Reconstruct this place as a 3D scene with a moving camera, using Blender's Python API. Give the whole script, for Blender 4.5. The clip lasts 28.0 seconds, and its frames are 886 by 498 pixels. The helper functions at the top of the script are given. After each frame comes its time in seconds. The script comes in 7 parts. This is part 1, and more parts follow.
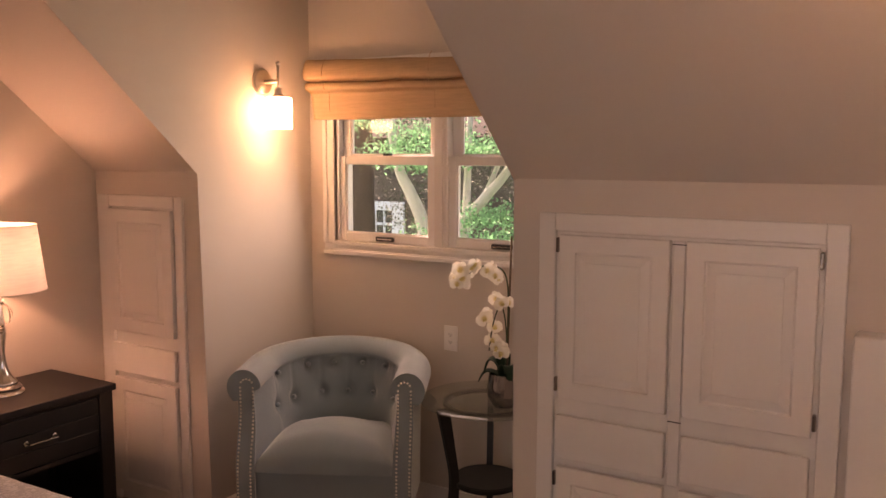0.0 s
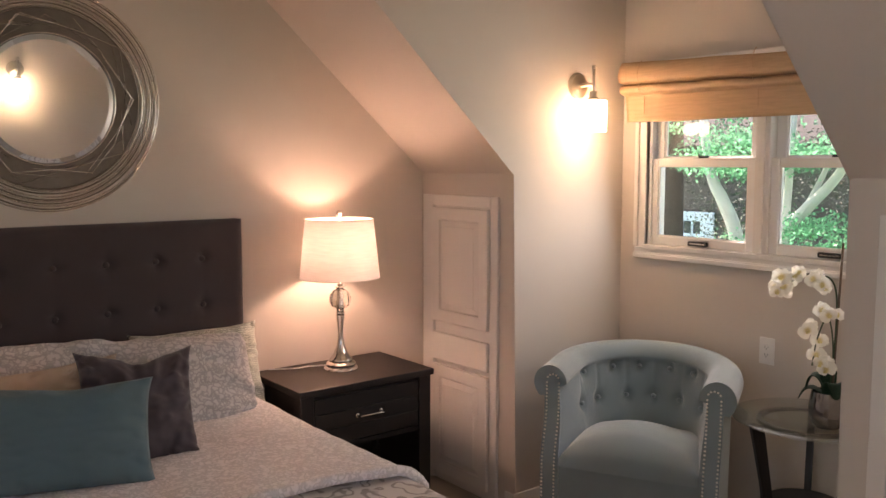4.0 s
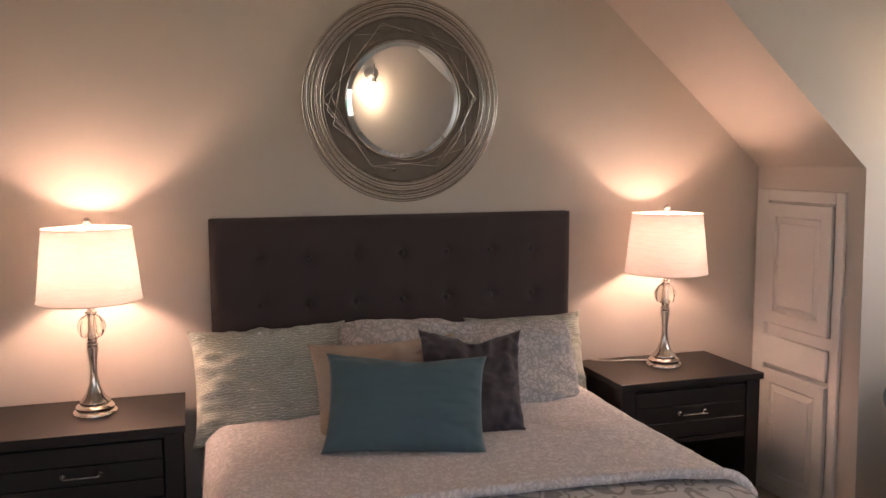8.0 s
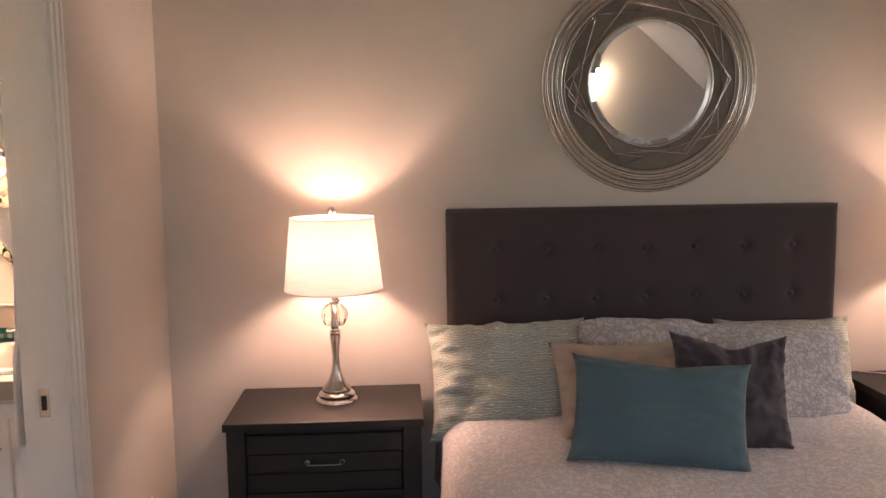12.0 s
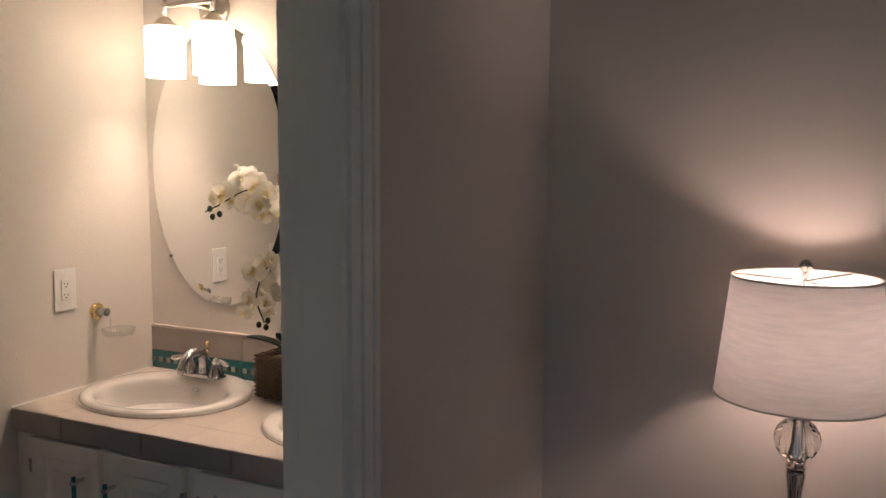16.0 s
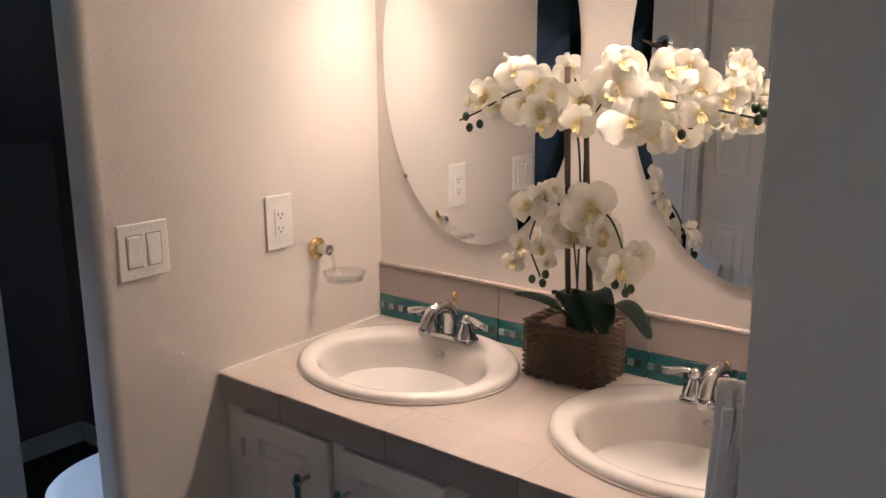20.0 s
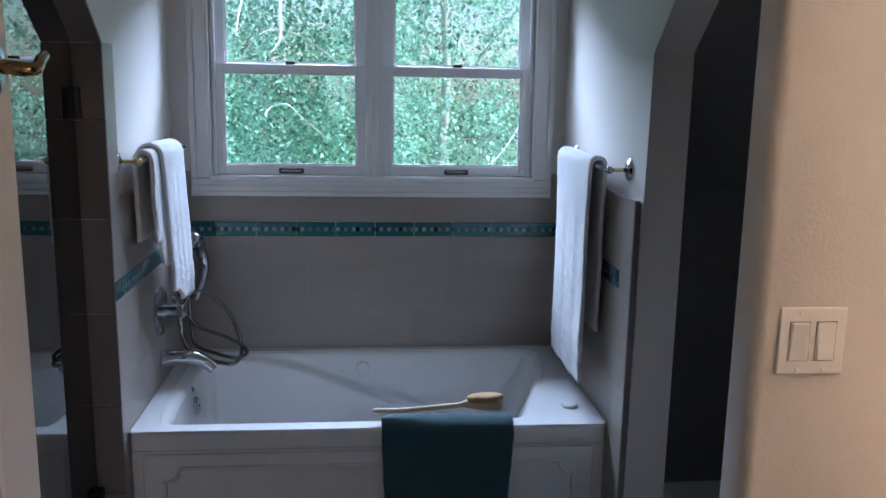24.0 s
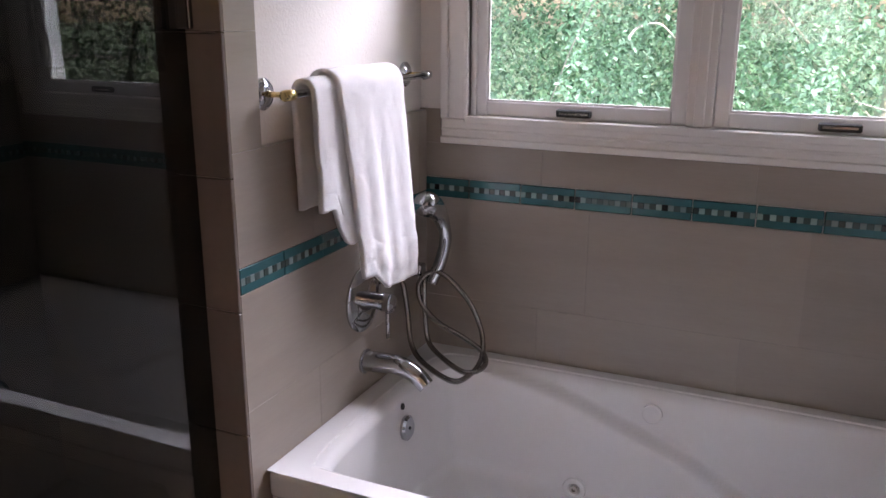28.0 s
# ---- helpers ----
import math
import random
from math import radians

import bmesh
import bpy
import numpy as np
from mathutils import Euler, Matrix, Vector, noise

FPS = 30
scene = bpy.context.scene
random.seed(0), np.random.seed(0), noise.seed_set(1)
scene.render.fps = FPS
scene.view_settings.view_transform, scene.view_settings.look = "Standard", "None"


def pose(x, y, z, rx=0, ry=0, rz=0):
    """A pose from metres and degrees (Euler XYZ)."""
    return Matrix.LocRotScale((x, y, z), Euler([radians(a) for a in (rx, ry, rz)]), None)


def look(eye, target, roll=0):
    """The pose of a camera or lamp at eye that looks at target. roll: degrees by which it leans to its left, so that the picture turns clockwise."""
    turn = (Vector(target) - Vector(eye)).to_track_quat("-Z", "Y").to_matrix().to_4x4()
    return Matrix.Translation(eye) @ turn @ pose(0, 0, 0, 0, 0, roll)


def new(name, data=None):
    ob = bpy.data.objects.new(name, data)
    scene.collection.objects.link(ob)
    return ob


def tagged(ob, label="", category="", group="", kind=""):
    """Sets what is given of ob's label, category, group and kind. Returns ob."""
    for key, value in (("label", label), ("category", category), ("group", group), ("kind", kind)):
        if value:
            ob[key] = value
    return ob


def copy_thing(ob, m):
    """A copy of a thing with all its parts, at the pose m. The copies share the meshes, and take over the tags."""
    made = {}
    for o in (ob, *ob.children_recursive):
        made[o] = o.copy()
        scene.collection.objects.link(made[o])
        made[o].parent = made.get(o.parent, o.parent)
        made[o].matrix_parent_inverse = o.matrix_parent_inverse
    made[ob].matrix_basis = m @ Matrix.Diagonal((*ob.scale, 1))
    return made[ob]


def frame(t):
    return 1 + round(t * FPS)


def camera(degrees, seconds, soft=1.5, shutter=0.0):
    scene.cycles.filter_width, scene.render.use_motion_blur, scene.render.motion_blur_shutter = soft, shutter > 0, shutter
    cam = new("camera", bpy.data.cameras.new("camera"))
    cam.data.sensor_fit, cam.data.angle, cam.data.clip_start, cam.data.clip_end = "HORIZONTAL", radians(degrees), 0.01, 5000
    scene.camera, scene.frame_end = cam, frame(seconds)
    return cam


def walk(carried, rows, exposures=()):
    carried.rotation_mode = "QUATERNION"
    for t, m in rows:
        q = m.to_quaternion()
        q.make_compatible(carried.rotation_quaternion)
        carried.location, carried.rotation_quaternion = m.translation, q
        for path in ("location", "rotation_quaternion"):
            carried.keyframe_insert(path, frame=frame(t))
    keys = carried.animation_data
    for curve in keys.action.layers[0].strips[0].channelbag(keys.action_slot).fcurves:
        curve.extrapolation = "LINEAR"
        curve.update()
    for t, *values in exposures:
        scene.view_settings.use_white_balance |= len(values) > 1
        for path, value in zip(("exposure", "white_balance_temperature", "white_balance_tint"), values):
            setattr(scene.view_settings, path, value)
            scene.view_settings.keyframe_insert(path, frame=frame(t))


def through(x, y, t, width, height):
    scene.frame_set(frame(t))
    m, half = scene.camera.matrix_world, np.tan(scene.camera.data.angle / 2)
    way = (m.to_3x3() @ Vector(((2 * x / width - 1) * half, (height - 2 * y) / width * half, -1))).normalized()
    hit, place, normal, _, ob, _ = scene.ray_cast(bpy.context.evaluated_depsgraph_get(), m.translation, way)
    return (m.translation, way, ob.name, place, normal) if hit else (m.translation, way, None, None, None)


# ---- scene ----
cam = camera(55.40, 28.0)
ROWS = [
    (0.0, 0.0663, -0.0036, 1.6528, 31.41, -6.5, -0.09),
    (0.5, 0.0606, 0.0084, 1.6513, 32.81, -6.7, -0.2),
    (1.0, 0.0588, 0.0054, 1.6497, 34.53, -6.97, -0.19),
    (1.5, 0.0468, -0.0168, 1.6432, 36.87, -6.93, -0.22),
    (2.0, 0.0509, -0.0249, 1.6415, 40.0, -6.91, -0.1),
    (2.5, 0.0506, -0.0289, 1.643, 42.79, -6.73, 0.13),
    (3.0, 0.0486, -0.0475, 1.6402, 45.26, -6.32, 0.27),
    (3.5, 0.0521, -0.052, 1.6428, 48.4, -6.12, 0.09),
    (4.0, 0.064, -0.0586, 1.612, 51.74, -5.77, -0.01),
    (4.5, 0.066, -0.0649, 1.6025, 55.67, -5.82, -0.04),
    (6.5, 0.0708, -0.0765, 1.6061, 64.97, -6.28, 0.22),
    (7.0, 0.0754, -0.1023, 1.6069, 67.76, -6.29, -0.05),
    (7.5, 0.0792, -0.1113, 1.6119, 70.77, -6.39, 0.1),
    (8.0, 0.0857, -0.1147, 1.61, 73.11, -6.13, 0.22),
    (8.5, 0.0845, -0.1314, 1.6112, 75.02, -6.06, -0.08),
    (9.0, 0.0832, -0.1279, 1.6049, 77.08, -6.17, -0.12),
    (9.5, 0.0934, -0.1444, 1.617, 79.28, -6.28, -0.08),
    (10.0, 0.0965, -0.1558, 1.61, 82.35, -6.03, -0.2),
    (10.5, 0.0847, -0.17, 1.6108, 84.19, -6.24, -0.21),
    (11.0, 0.05, -0.1961, 1.6009, 84.78, -6.33, -0.24),
    (11.5, -0.0085, -0.2213, 1.6015, 85.1, -6.69, 0.44),
    (13.5, -0.5809, -0.242, 1.5889, 95.34, -4.81, 0.66),
    (14.0, -0.7801, -0.2643, 1.5794, 97.86, -4.12, 0.98),
    (14.5, -0.9806, -0.2753, 1.5839, 104.75, -4.59, -1.01),
    (15.0, -1.0891, -0.2968, 1.6016, 111.3, -4.57, -1.05),
    (15.5, -1.1683, -0.3685, 1.6231, 113.67, -5.68, -0.49),
    (16.0, -1.2188, -0.3777, 1.6117, 115.95, -6.0, -0.3),
    (16.5, -1.3762, -0.426, 1.6667, 123.16, -6.63, -0.7),
    (17.0, -1.4851, -0.5088, 1.6391, 128.4, -7.11, 0.03),
    (17.5, -1.5453, -0.6363, 1.6438, 132.37, -8.33, 0.2),
    (18.0, -1.6122, -0.7384, 1.6321, 136.5, -10.16, -0.9),
    (18.5, -1.6875, -0.8206, 1.6158, 139.01, -10.75, -0.63),
    (19.0, -1.6989, -0.9479, 1.6054, 134.66, -12.09, 1.28),
    (19.5, -1.7043, -1.0086, 1.6008, 130.03, -12.94, 1.1),
    (20.0, -1.7102, -1.0364, 1.5948, 127.8, -13.0, 0.35),
    (20.5, -1.7342, -1.0526, 1.6005, 128.62, -12.98, 0.04),
    (21.0, -1.8083, -1.111, 1.618, 135.55, -12.13, -0.88),
    (21.5, -1.8961, -1.1328, 1.6208, 145.56, -11.1, -1.96),
    (22.0, -1.9338, -1.1617, 1.6122, 155.76, -10.76, -1.5),
    (22.5, -1.8983, -1.2264, 1.6243, 162.25, -10.94, -1.13),
    (24.5, -1.9296, -1.2814, 1.6043, 175.97, -10.56, -1.04),
    (25.0, -1.9054, -1.3423, 1.6016, 175.04, -10.29, -0.95),
    (25.5, -1.9667, -1.5057, 1.601, 176.1, -10.36, -1.07),
    (26.0, -2.0295, -1.7019, 1.6203, 180.36, -10.29, -1.52),
    (26.5, -2.0655, -1.8992, 1.5984, 185.42, -10.36, -1.42),
    (27.0, -2.0963, -2.1055, 1.5749, 190.64, -10.54, -0.51),
    (27.5, -2.1934, -2.3107, 1.5689, 198.2, -12.66, -0.61),
    (28.0, -2.2744, -2.4859, 1.5394, 204.28, -15.68, -0.19),
]
EXPOSURES = ((0.0, 1.42, 10800, 54), (1.0, 1.48, 8600, 38), (2.0, 1.58, 7900, 30), (4.0, 1.76, 7600, 30), (7.0, 1.68, 7050, 27), (10.0, 1.80, 6950, 26), (11.5, 1.90, 6850, 26), (14.0, 1.30, 6400, 22), (15.0, 0.54, 5750, 17), (16.0, 0.06, 5500, 12), (17.5, 0.10, 5400, 13), (19.0, 0.42, 5300, 16), (20.5, 0.40, 5250, 16), (22.0, 0.20, 4800, 13), (25.0, 0.76, 5950, 21), (26.0, 0.90, 6150, 24), (27.0, 0.56, 6500, 25), (28.0, 0.90, 7400, 35))
walk(cam, [(t, pose(x, y, z, 90 + pitch, roll, yaw)) for t, x, y, z, yaw, pitch, roll in ROWS], EXPOSURES)

# ---- light ----
world = bpy.data.worlds.new("world")
scene.world = world
world.use_nodes = True
wn = world.node_tree.nodes
sky = wn.new("ShaderNodeTexSky")
sky.sky_type = "NISHITA"
sky.sun_disc = False
SUN_EL, SUN_AZ = 46, 283
sky.sun_elevation, sky.sun_rotation = radians(SUN_EL), radians(SUN_AZ)
world.node_tree.links.new(sky.outputs[0], wn["Background"].inputs[0])
wn["Background"].inputs[1].default_value = 0.15


def lamp(name, kind, m, watts, colour, size=0.03, size_y=None, angle=None, spread_deg=180):
    d = bpy.data.lights.new(name, kind)
    d.energy, d.color = watts, colour
    if kind == "AREA":
        d.shape, d.size, d.size_y, d.spread = "RECTANGLE", size, size_y, radians(spread_deg)
    elif kind == "SUN":
        d.angle = radians(angle)
    else:
        d.shadow_soft_size = size
    ob = new(name, d)
    ob.matrix_world = m
    return ob


_s = Vector((math.sin(radians(SUN_AZ)) * math.cos(radians(SUN_EL)), math.cos(radians(SUN_AZ)) * math.cos(radians(SUN_EL)), math.sin(radians(SUN_EL))))
lamp("sun", "SUN", look(_s * 20, (0, 0, 0)), 5.0, (1.0, 0.95, 0.88), angle=0.6)
WARM = (1.0, 0.71, 0.53)
WARMER = (1.0, 0.70, 0.40)
# daylight through assumed, unseen south and east windows, the dormer window, and from the sky above the bath window
lamp("assumed_south_light", "AREA", look((-0.25, -1.18, 1.70), (-0.10, 2, 1.70)), 1.9, (0.70, 0.86, 1.0), 0.46, 1.20, spread_deg=95)
lamp("assumed_east_light", "AREA", look((2.24, -0.1, 1.575), (0, -0.1, 1.575)), 1.6, (0.82, 0.91, 1.0), 1.2, 1.3)
lamp("bath_sky_light", "AREA", look((-1.96, -6.5, 3.15), (-1.96, -4.4, 1.5)), 480, (0.68, 0.83, 1.0), 4.0, 1.2)
lamp("dormer_window_light", "AREA", look((-1.93, 3.195, 1.5), (-1.93, 1.3, 1.2)), 2.6, (0.90, 0.98, 0.96), 1.1, 0.55)


# ---- materials ----
def mat(name, col, rough=0.6, metal=0.0, var=0.08, scale=6.0, bump=0.1, bscale=120.0, fine=0.04, depth=0.002, coat=0.0, sheen=0.0, spec=0.5, island=0.0, randob=0.0, stretch=(1, 1, 1)):
    m = bpy.data.materials.new(name)
    m.use_nodes = True
    n, l = m.node_tree.nodes, m.node_tree.links
    b = n["Principled BSDF"]
    tc = n.new("ShaderNodeTexCoord")
    mp = n.new("ShaderNodeMapping")
    mp.inputs["Scale"].default_value = stretch
    l.new(tc.outputs["Object"], mp.inputs[0])
    big = n.new("ShaderNodeTexNoise")
    big.inputs["Scale"].default_value, big.inputs["Detail"].default_value = scale, 5
    small = n.new("ShaderNodeTexNoise")
    small.inputs["Scale"].default_value, small.inputs["Detail"].default_value = bscale, 3
    for k in (big, small):
        l.new(mp.outputs[0], k.inputs["Vector"])
    mixv = n.new("ShaderNodeMath")
    mixv.operation = "MULTIPLY_ADD"
    mixv.inputs[1].default_value, mixv.inputs[2].default_value = 2 * var, 1 - var
    l.new(big.outputs["Fac"], mixv.inputs[0])
    m2 = n.new("ShaderNodeMath")
    m2.operation = "MULTIPLY_ADD"
    m2.inputs[1].default_value, m2.inputs[2].default_value = 2 * fine, 1 - fine
    l.new(small.outputs["Fac"], m2.inputs[0])
    m3 = n.new("ShaderNodeMath")
    m3.operation = "MULTIPLY"
    l.new(mixv.outputs[0], m3.inputs[0])
    l.new(m2.outputs[0], m3.inputs[1])
    last = m3
    if island or randob:
        r = n.new("ShaderNodeNewGeometry") if island else n.new("ShaderNodeObjectInfo")
        m4 = n.new("ShaderNodeMath")
        m4.operation = "MULTIPLY_ADD"
        a = island or randob
        m4.inputs[1].default_value, m4.inputs[2].default_value = 2 * a, 1 - a
        l.new(r.outputs["Random Per Island" if island else "Random"], m4.inputs[0])
        m5 = n.new("ShaderNodeMath")
        m5.operation = "MULTIPLY"
        l.new(last.outputs[0], m5.inputs[0])
        l.new(m4.outputs[0], m5.inputs[1])
        last = m5
    vm = n.new("ShaderNodeVectorMath")
    vm.operation = "SCALE"
    vm.inputs[0].default_value = col
    l.new(last.outputs[0], vm.inputs["Scale"])
    l.new(vm.outputs[0], b.inputs["Base Color"])
    b.inputs["Roughness"].default_value, b.inputs["Metallic"].default_value = rough, metal
    b.inputs["Specular IOR Level"].default_value = spec
    b.inputs["Coat Weight"].default_value = coat
    b.inputs["Sheen Weight"].default_value = sheen
    if bump:
        bp = n.new("ShaderNodeBump")
        bp.inputs["Strength"].default_value, bp.inputs["Distance"].default_value = bump, depth
        l.new(small.outputs["Fac"], bp.inputs["Height"])
        l.new(bp.outputs[0], b.inputs["Normal"])
    return m


def glass(name, col=(1, 1, 1), rough=0.0, ior=1.45):
    m = mat(name, col, rough, 0, 0, bump=0, fine=0)
    b = m.node_tree.nodes["Principled BSDF"]
    b.inputs["Transmission Weight"].default_value, b.inputs["IOR"].default_value = 1, ior
    return m


def thin_glass(name, tint=(1, 1, 1), base=0.035, power=4):
    """A pane: clear, with a mirror gloss that grows with the slant."""
    m = bpy.data.materials.new(name)
    m.use_nodes = True
    n, l = m.node_tree.nodes, m.node_tree.links
    n.remove(n["Principled BSDF"])
    tr, gl, mx, fr, pw, ad = (n.new("ShaderNode" + k) for k in ("BsdfTransparent", "BsdfGlossy", "MixShader", "LayerWeight", "Math", "Math"))
    tr.inputs[0].default_value = (*tint, 1)
    gl.inputs["Roughness"].default_value = 0.0
    pw.operation, ad.operation = "POWER", "MULTIPLY_ADD"
    pw.inputs[1].default_value = power
    ad.inputs[1].default_value, ad.inputs[2].default_value = 0.9 - base, base
    l.new(fr.outputs["Facing"], pw.inputs[0])
    l.new(pw.outputs[0], ad.inputs[0])
    l.new(ad.outputs[0], mx.inputs[0])
    l.new(tr.outputs[0], mx.inputs[1])
    l.new(gl.outputs[0], mx.inputs[2])
    l.new(mx.outputs[0], n["Material Output"].inputs[0])
    return m


def shade_cloth(name, col, through, weave=420.0, glow=0.0):
    m = bpy.data.materials.new(name)
    m.use_nodes = True
    n, l = m.node_tree.nodes, m.node_tree.links
    n.remove(n["Principled BSDF"])
    df, tl, mx = n.new("ShaderNodeBsdfDiffuse"), n.new("ShaderNodeBsdfTranslucent"), n.new("ShaderNodeMixShader")
    tc, ns = n.new("ShaderNodeTexCoord"), n.new("ShaderNodeTexNoise")
    mp = n.new("ShaderNodeMapping")
    mp.inputs["Scale"].default_value = (0.25, 0.25, 2.5)
    ns.inputs["Scale"].default_value = weave * 0.12
    l.new(tc.outputs["Object"], mp.inputs[0])
    l.new(mp.outputs[0], ns.inputs["Vector"])
    ma = n.new("ShaderNodeMath")
    ma.operation = "MULTIPLY_ADD"
    ma.inputs[1].default_value, ma.inputs[2].default_value = 0.3, 0.85
    l.new(ns.outputs["Fac"], ma.inputs[0])
    vm = n.new("ShaderNodeVectorMath")
    vm.operation = "SCALE"
    vm.inputs[0].default_value = col
    l.new(ma.outputs[0], vm.inputs["Scale"])
    for k in (df, tl):
        l.new(vm.outputs[0], k.inputs[0])
    mx.inputs[0].default_value = through
    l.new(df.outputs[0], mx.inputs[1])
    l.new(tl.outputs[0], mx.inputs[2])
    out = mx
    if glow:
        em, ad = n.new("ShaderNodeEmission"), n.new("ShaderNodeAddShader")
        em.inputs[0].default_value, em.inputs[1].default_value = (1.0, 0.80, 0.55, 1), glow
        l.new(mx.outputs[0], ad.inputs[0])
        l.new(em.outputs[0], ad.inputs[1])
        out = ad
    l.new(out.outputs[0], n["Material Output"].inputs[0])
    return m


def patterned(name, ground, figure, scale, kind="leaf", rough=0.85, width=0.10, sheen=0.08, bump=0.15, cut=0.5):
    """Printed or woven cloth: a figure of curls or waves over a ground colour."""
    m = mat(name, ground, rough, 0, 0.06, 9, bump, 500, 0.06, sheen=sheen)
    n, l = m.node_tree.nodes, m.node_tree.links
    b = n["Principled BSDF"]
    old = b.inputs["Base Color"].links[0].from_socket
    tc = n["Texture Coordinate"]
    if kind == "wave":
        t = n.new("ShaderNodeTexWave")
        t.bands_direction = "Z"
        t.inputs["Scale"].default_value, t.inputs["Distortion"].default_value, t.inputs["Detail Scale"].default_value, t.inputs["Detail"].default_value = scale, 6.0, 1.8, 1
        out = t.outputs["Fac"]
    elif kind == "diamond":
        t = n.new("ShaderNodeTexWave")
        t.bands_direction = "DIAGONAL"
        t.inputs["Scale"].default_value, t.inputs["Distortion"].default_value, t.inputs["Detail"].default_value = scale, 2.5, 0
        out = t.outputs["Fac"]
    else:
        t = n.new("ShaderNodeTexVoronoi")
        t.feature = "SMOOTH_F1" if kind == "curl" else "DISTANCE_TO_EDGE"
        ds, ad = n.new("ShaderNodeTexNoise"), n.new("ShaderNodeMixRGB")
        ds.inputs["Scale"].default_value = scale * 0.8
        ad.inputs[0].default_value = 0.12 if kind == "leaf" else 0.25
        ad.blend_type = "ADD"
        l.new(tc.outputs["Object"], ds.inputs["Vector"])
        l.new(tc.outputs["Object"], ad.inputs[1])
        l.new(ds.outputs["Color"], ad.inputs[2])
        l.new(ad.outputs[0], t.inputs["Vector"])
        t.inputs["Scale"].default_value = scale
        if kind == "curl":
            w = n.new("ShaderNodeMath")
            w.operation = "PINGPONG"
            w.inputs[1].default_value = 0.16
            l.new(t.outputs["Distance"], w.inputs[0])
            g = n.new("ShaderNodeMath")
            g.operation = "MULTIPLY"
            g.inputs[1].default_value = 6.0
            l.new(w.outputs[0], g.inputs[0])
            out = g.outputs[0]
        else:
            out = t.outputs["Distance"]
    rp = n.new("ShaderNodeValToRGB")
    rp.color_ramp.elements[0].position, rp.color_ramp.elements[1].position = max(0, cut - width), min(1, cut + width)
    l.new(out, rp.inputs[0])
    mx = n.new("ShaderNodeMixRGB")
    mx.inputs[2].default_value = (*figure, 1)
    l.new(rp.outputs[0], mx.inputs[0])
    l.new(old, mx.inputs[1])
    l.new(mx.outputs[0], b.inputs["Base Color"])
    return m


PAINT = mat("wall_paint", (0.60, 0.535, 0.475), 0.75, 0, 0.03, 1.5, 0.10, 70, 0.01, 0.0015)
PAINT_B = mat("bath_wall_paint", (0.70, 0.65, 0.60), 0.60, 0, 0.03, 1.5, 0.22, 130, 0.015, 0.004)
TRIM = mat("white_trim_paint", (0.74, 0.71, 0.67), 0.38, 0, 0.04, 3, 0.05, 60, 0.02)
TRIMV = mat("vinyl_white", (0.78, 0.77, 0.75), 0.35, 0, 0.03, 4, 0, 60, 0.02)
CARPET = mat("beige_carpet", (0.42, 0.36, 0.29), 0.95, 0, 0.12, 5, 0.8, 320, 0.2, 0.006)
# the toilet alcove's dimness is put into this darker taupe
DIMTAUPE = mat("dimmed_taupe_paint", (0.20, 0.185, 0.17), 0.7, 0, 0.05, 2, 0.2, 95, 0.02)
DARKTILE = mat("dark_floor_tile", (0.05, 0.047, 0.045), 0.45, 0, 0.2, 3, 0.1, 60, 0.1)
# darkness of the unlit shower is put into the tile colour
SHOWERTILE = mat("unlit_shower_tile", (0.14, 0.135, 0.125), 0.4, 0, 0.15, 3, 0.1, 60, 0.06)
JAMBTILE = mat("brown_jamb_tile", (0.19, 0.155, 0.135), 0.4, 0, 0.12, 5, 0.1, 60, 0.06, randob=0.1)
TILE = mat("grey_wall_tile", (0.32, 0.273, 0.230), 0.33, 0, 0.20, 2.2, 0.08, 40, 0.06, randob=0.06, stretch=(0.5, 0.5, 4))
GROUT = mat("grout", (0.40, 0.36, 0.335), 0.9, 0, 0.1, 10, 0.3, 200, 0.1)
COUNTERTILE = mat("counter_tile", (0.52, 0.455, 0.40), 0.32, 0, 0.10, 5, 0.06, 60, 0.03, randob=0.05)
JOINT = mat("counter_joint", (0.465, 0.405, 0.355), 0.7, 0, 0.1, 10, 0.2, 200, 0.1)
EDGETILE = mat("counter_edge_tile", (0.33, 0.29, 0.265), 0.35, 0, 0.06, 3, 0.06, 60, 0.03, randob=0.06)
TEALTILE = mat("teal_glass_tile", (0.022, 0.118, 0.128), 0.16, 0, 0.20, 14, 0.05, 60, 0.05, randob=0.18, coat=0.5)
MOSAIC = mat("mosaic_chip", (0.035, 0.065, 0.060), 0.2, 0, 0.2, 30, 0, 60, 0.05, randob=0.85, coat=0.5)
PALECHIP = mat("pale_mosaic_chip", (0.18, 0.29, 0.28), 0.2, 0, 0.2, 30, 0, 60, 0.05, randob=0.35, coat=0.5)
CHROME = mat("chrome", (0.52, 0.53, 0.55), 0.05, 1, 0.03, 10, 0, 50, 0.02)
BRASS = mat("polished_brass", (0.80, 0.60, 0.28), 0.15, 1, 0.05, 10, 0, 50, 0.02)
OLDBRASS = mat("aged_brass", (0.36, 0.23, 0.11), 0.2, 1, 0.15, 10, 0, 50, 0.05)
NICKEL = mat("brushed_nickel", (0.60, 0.55, 0.49), 0.3, 1, 0.05, 10, 0.05, 300, 0.05)
NAIL = mat("bright_nickel", (0.80, 0.77, 0.72), 0.28, 1, 0.1, 14, 0.1, 200, 0.1)
SILVER = mat("antique_silver", (0.64, 0.61, 0.575), 0.10, 1, 0.25, 14, 0.1, 200, 0.1)
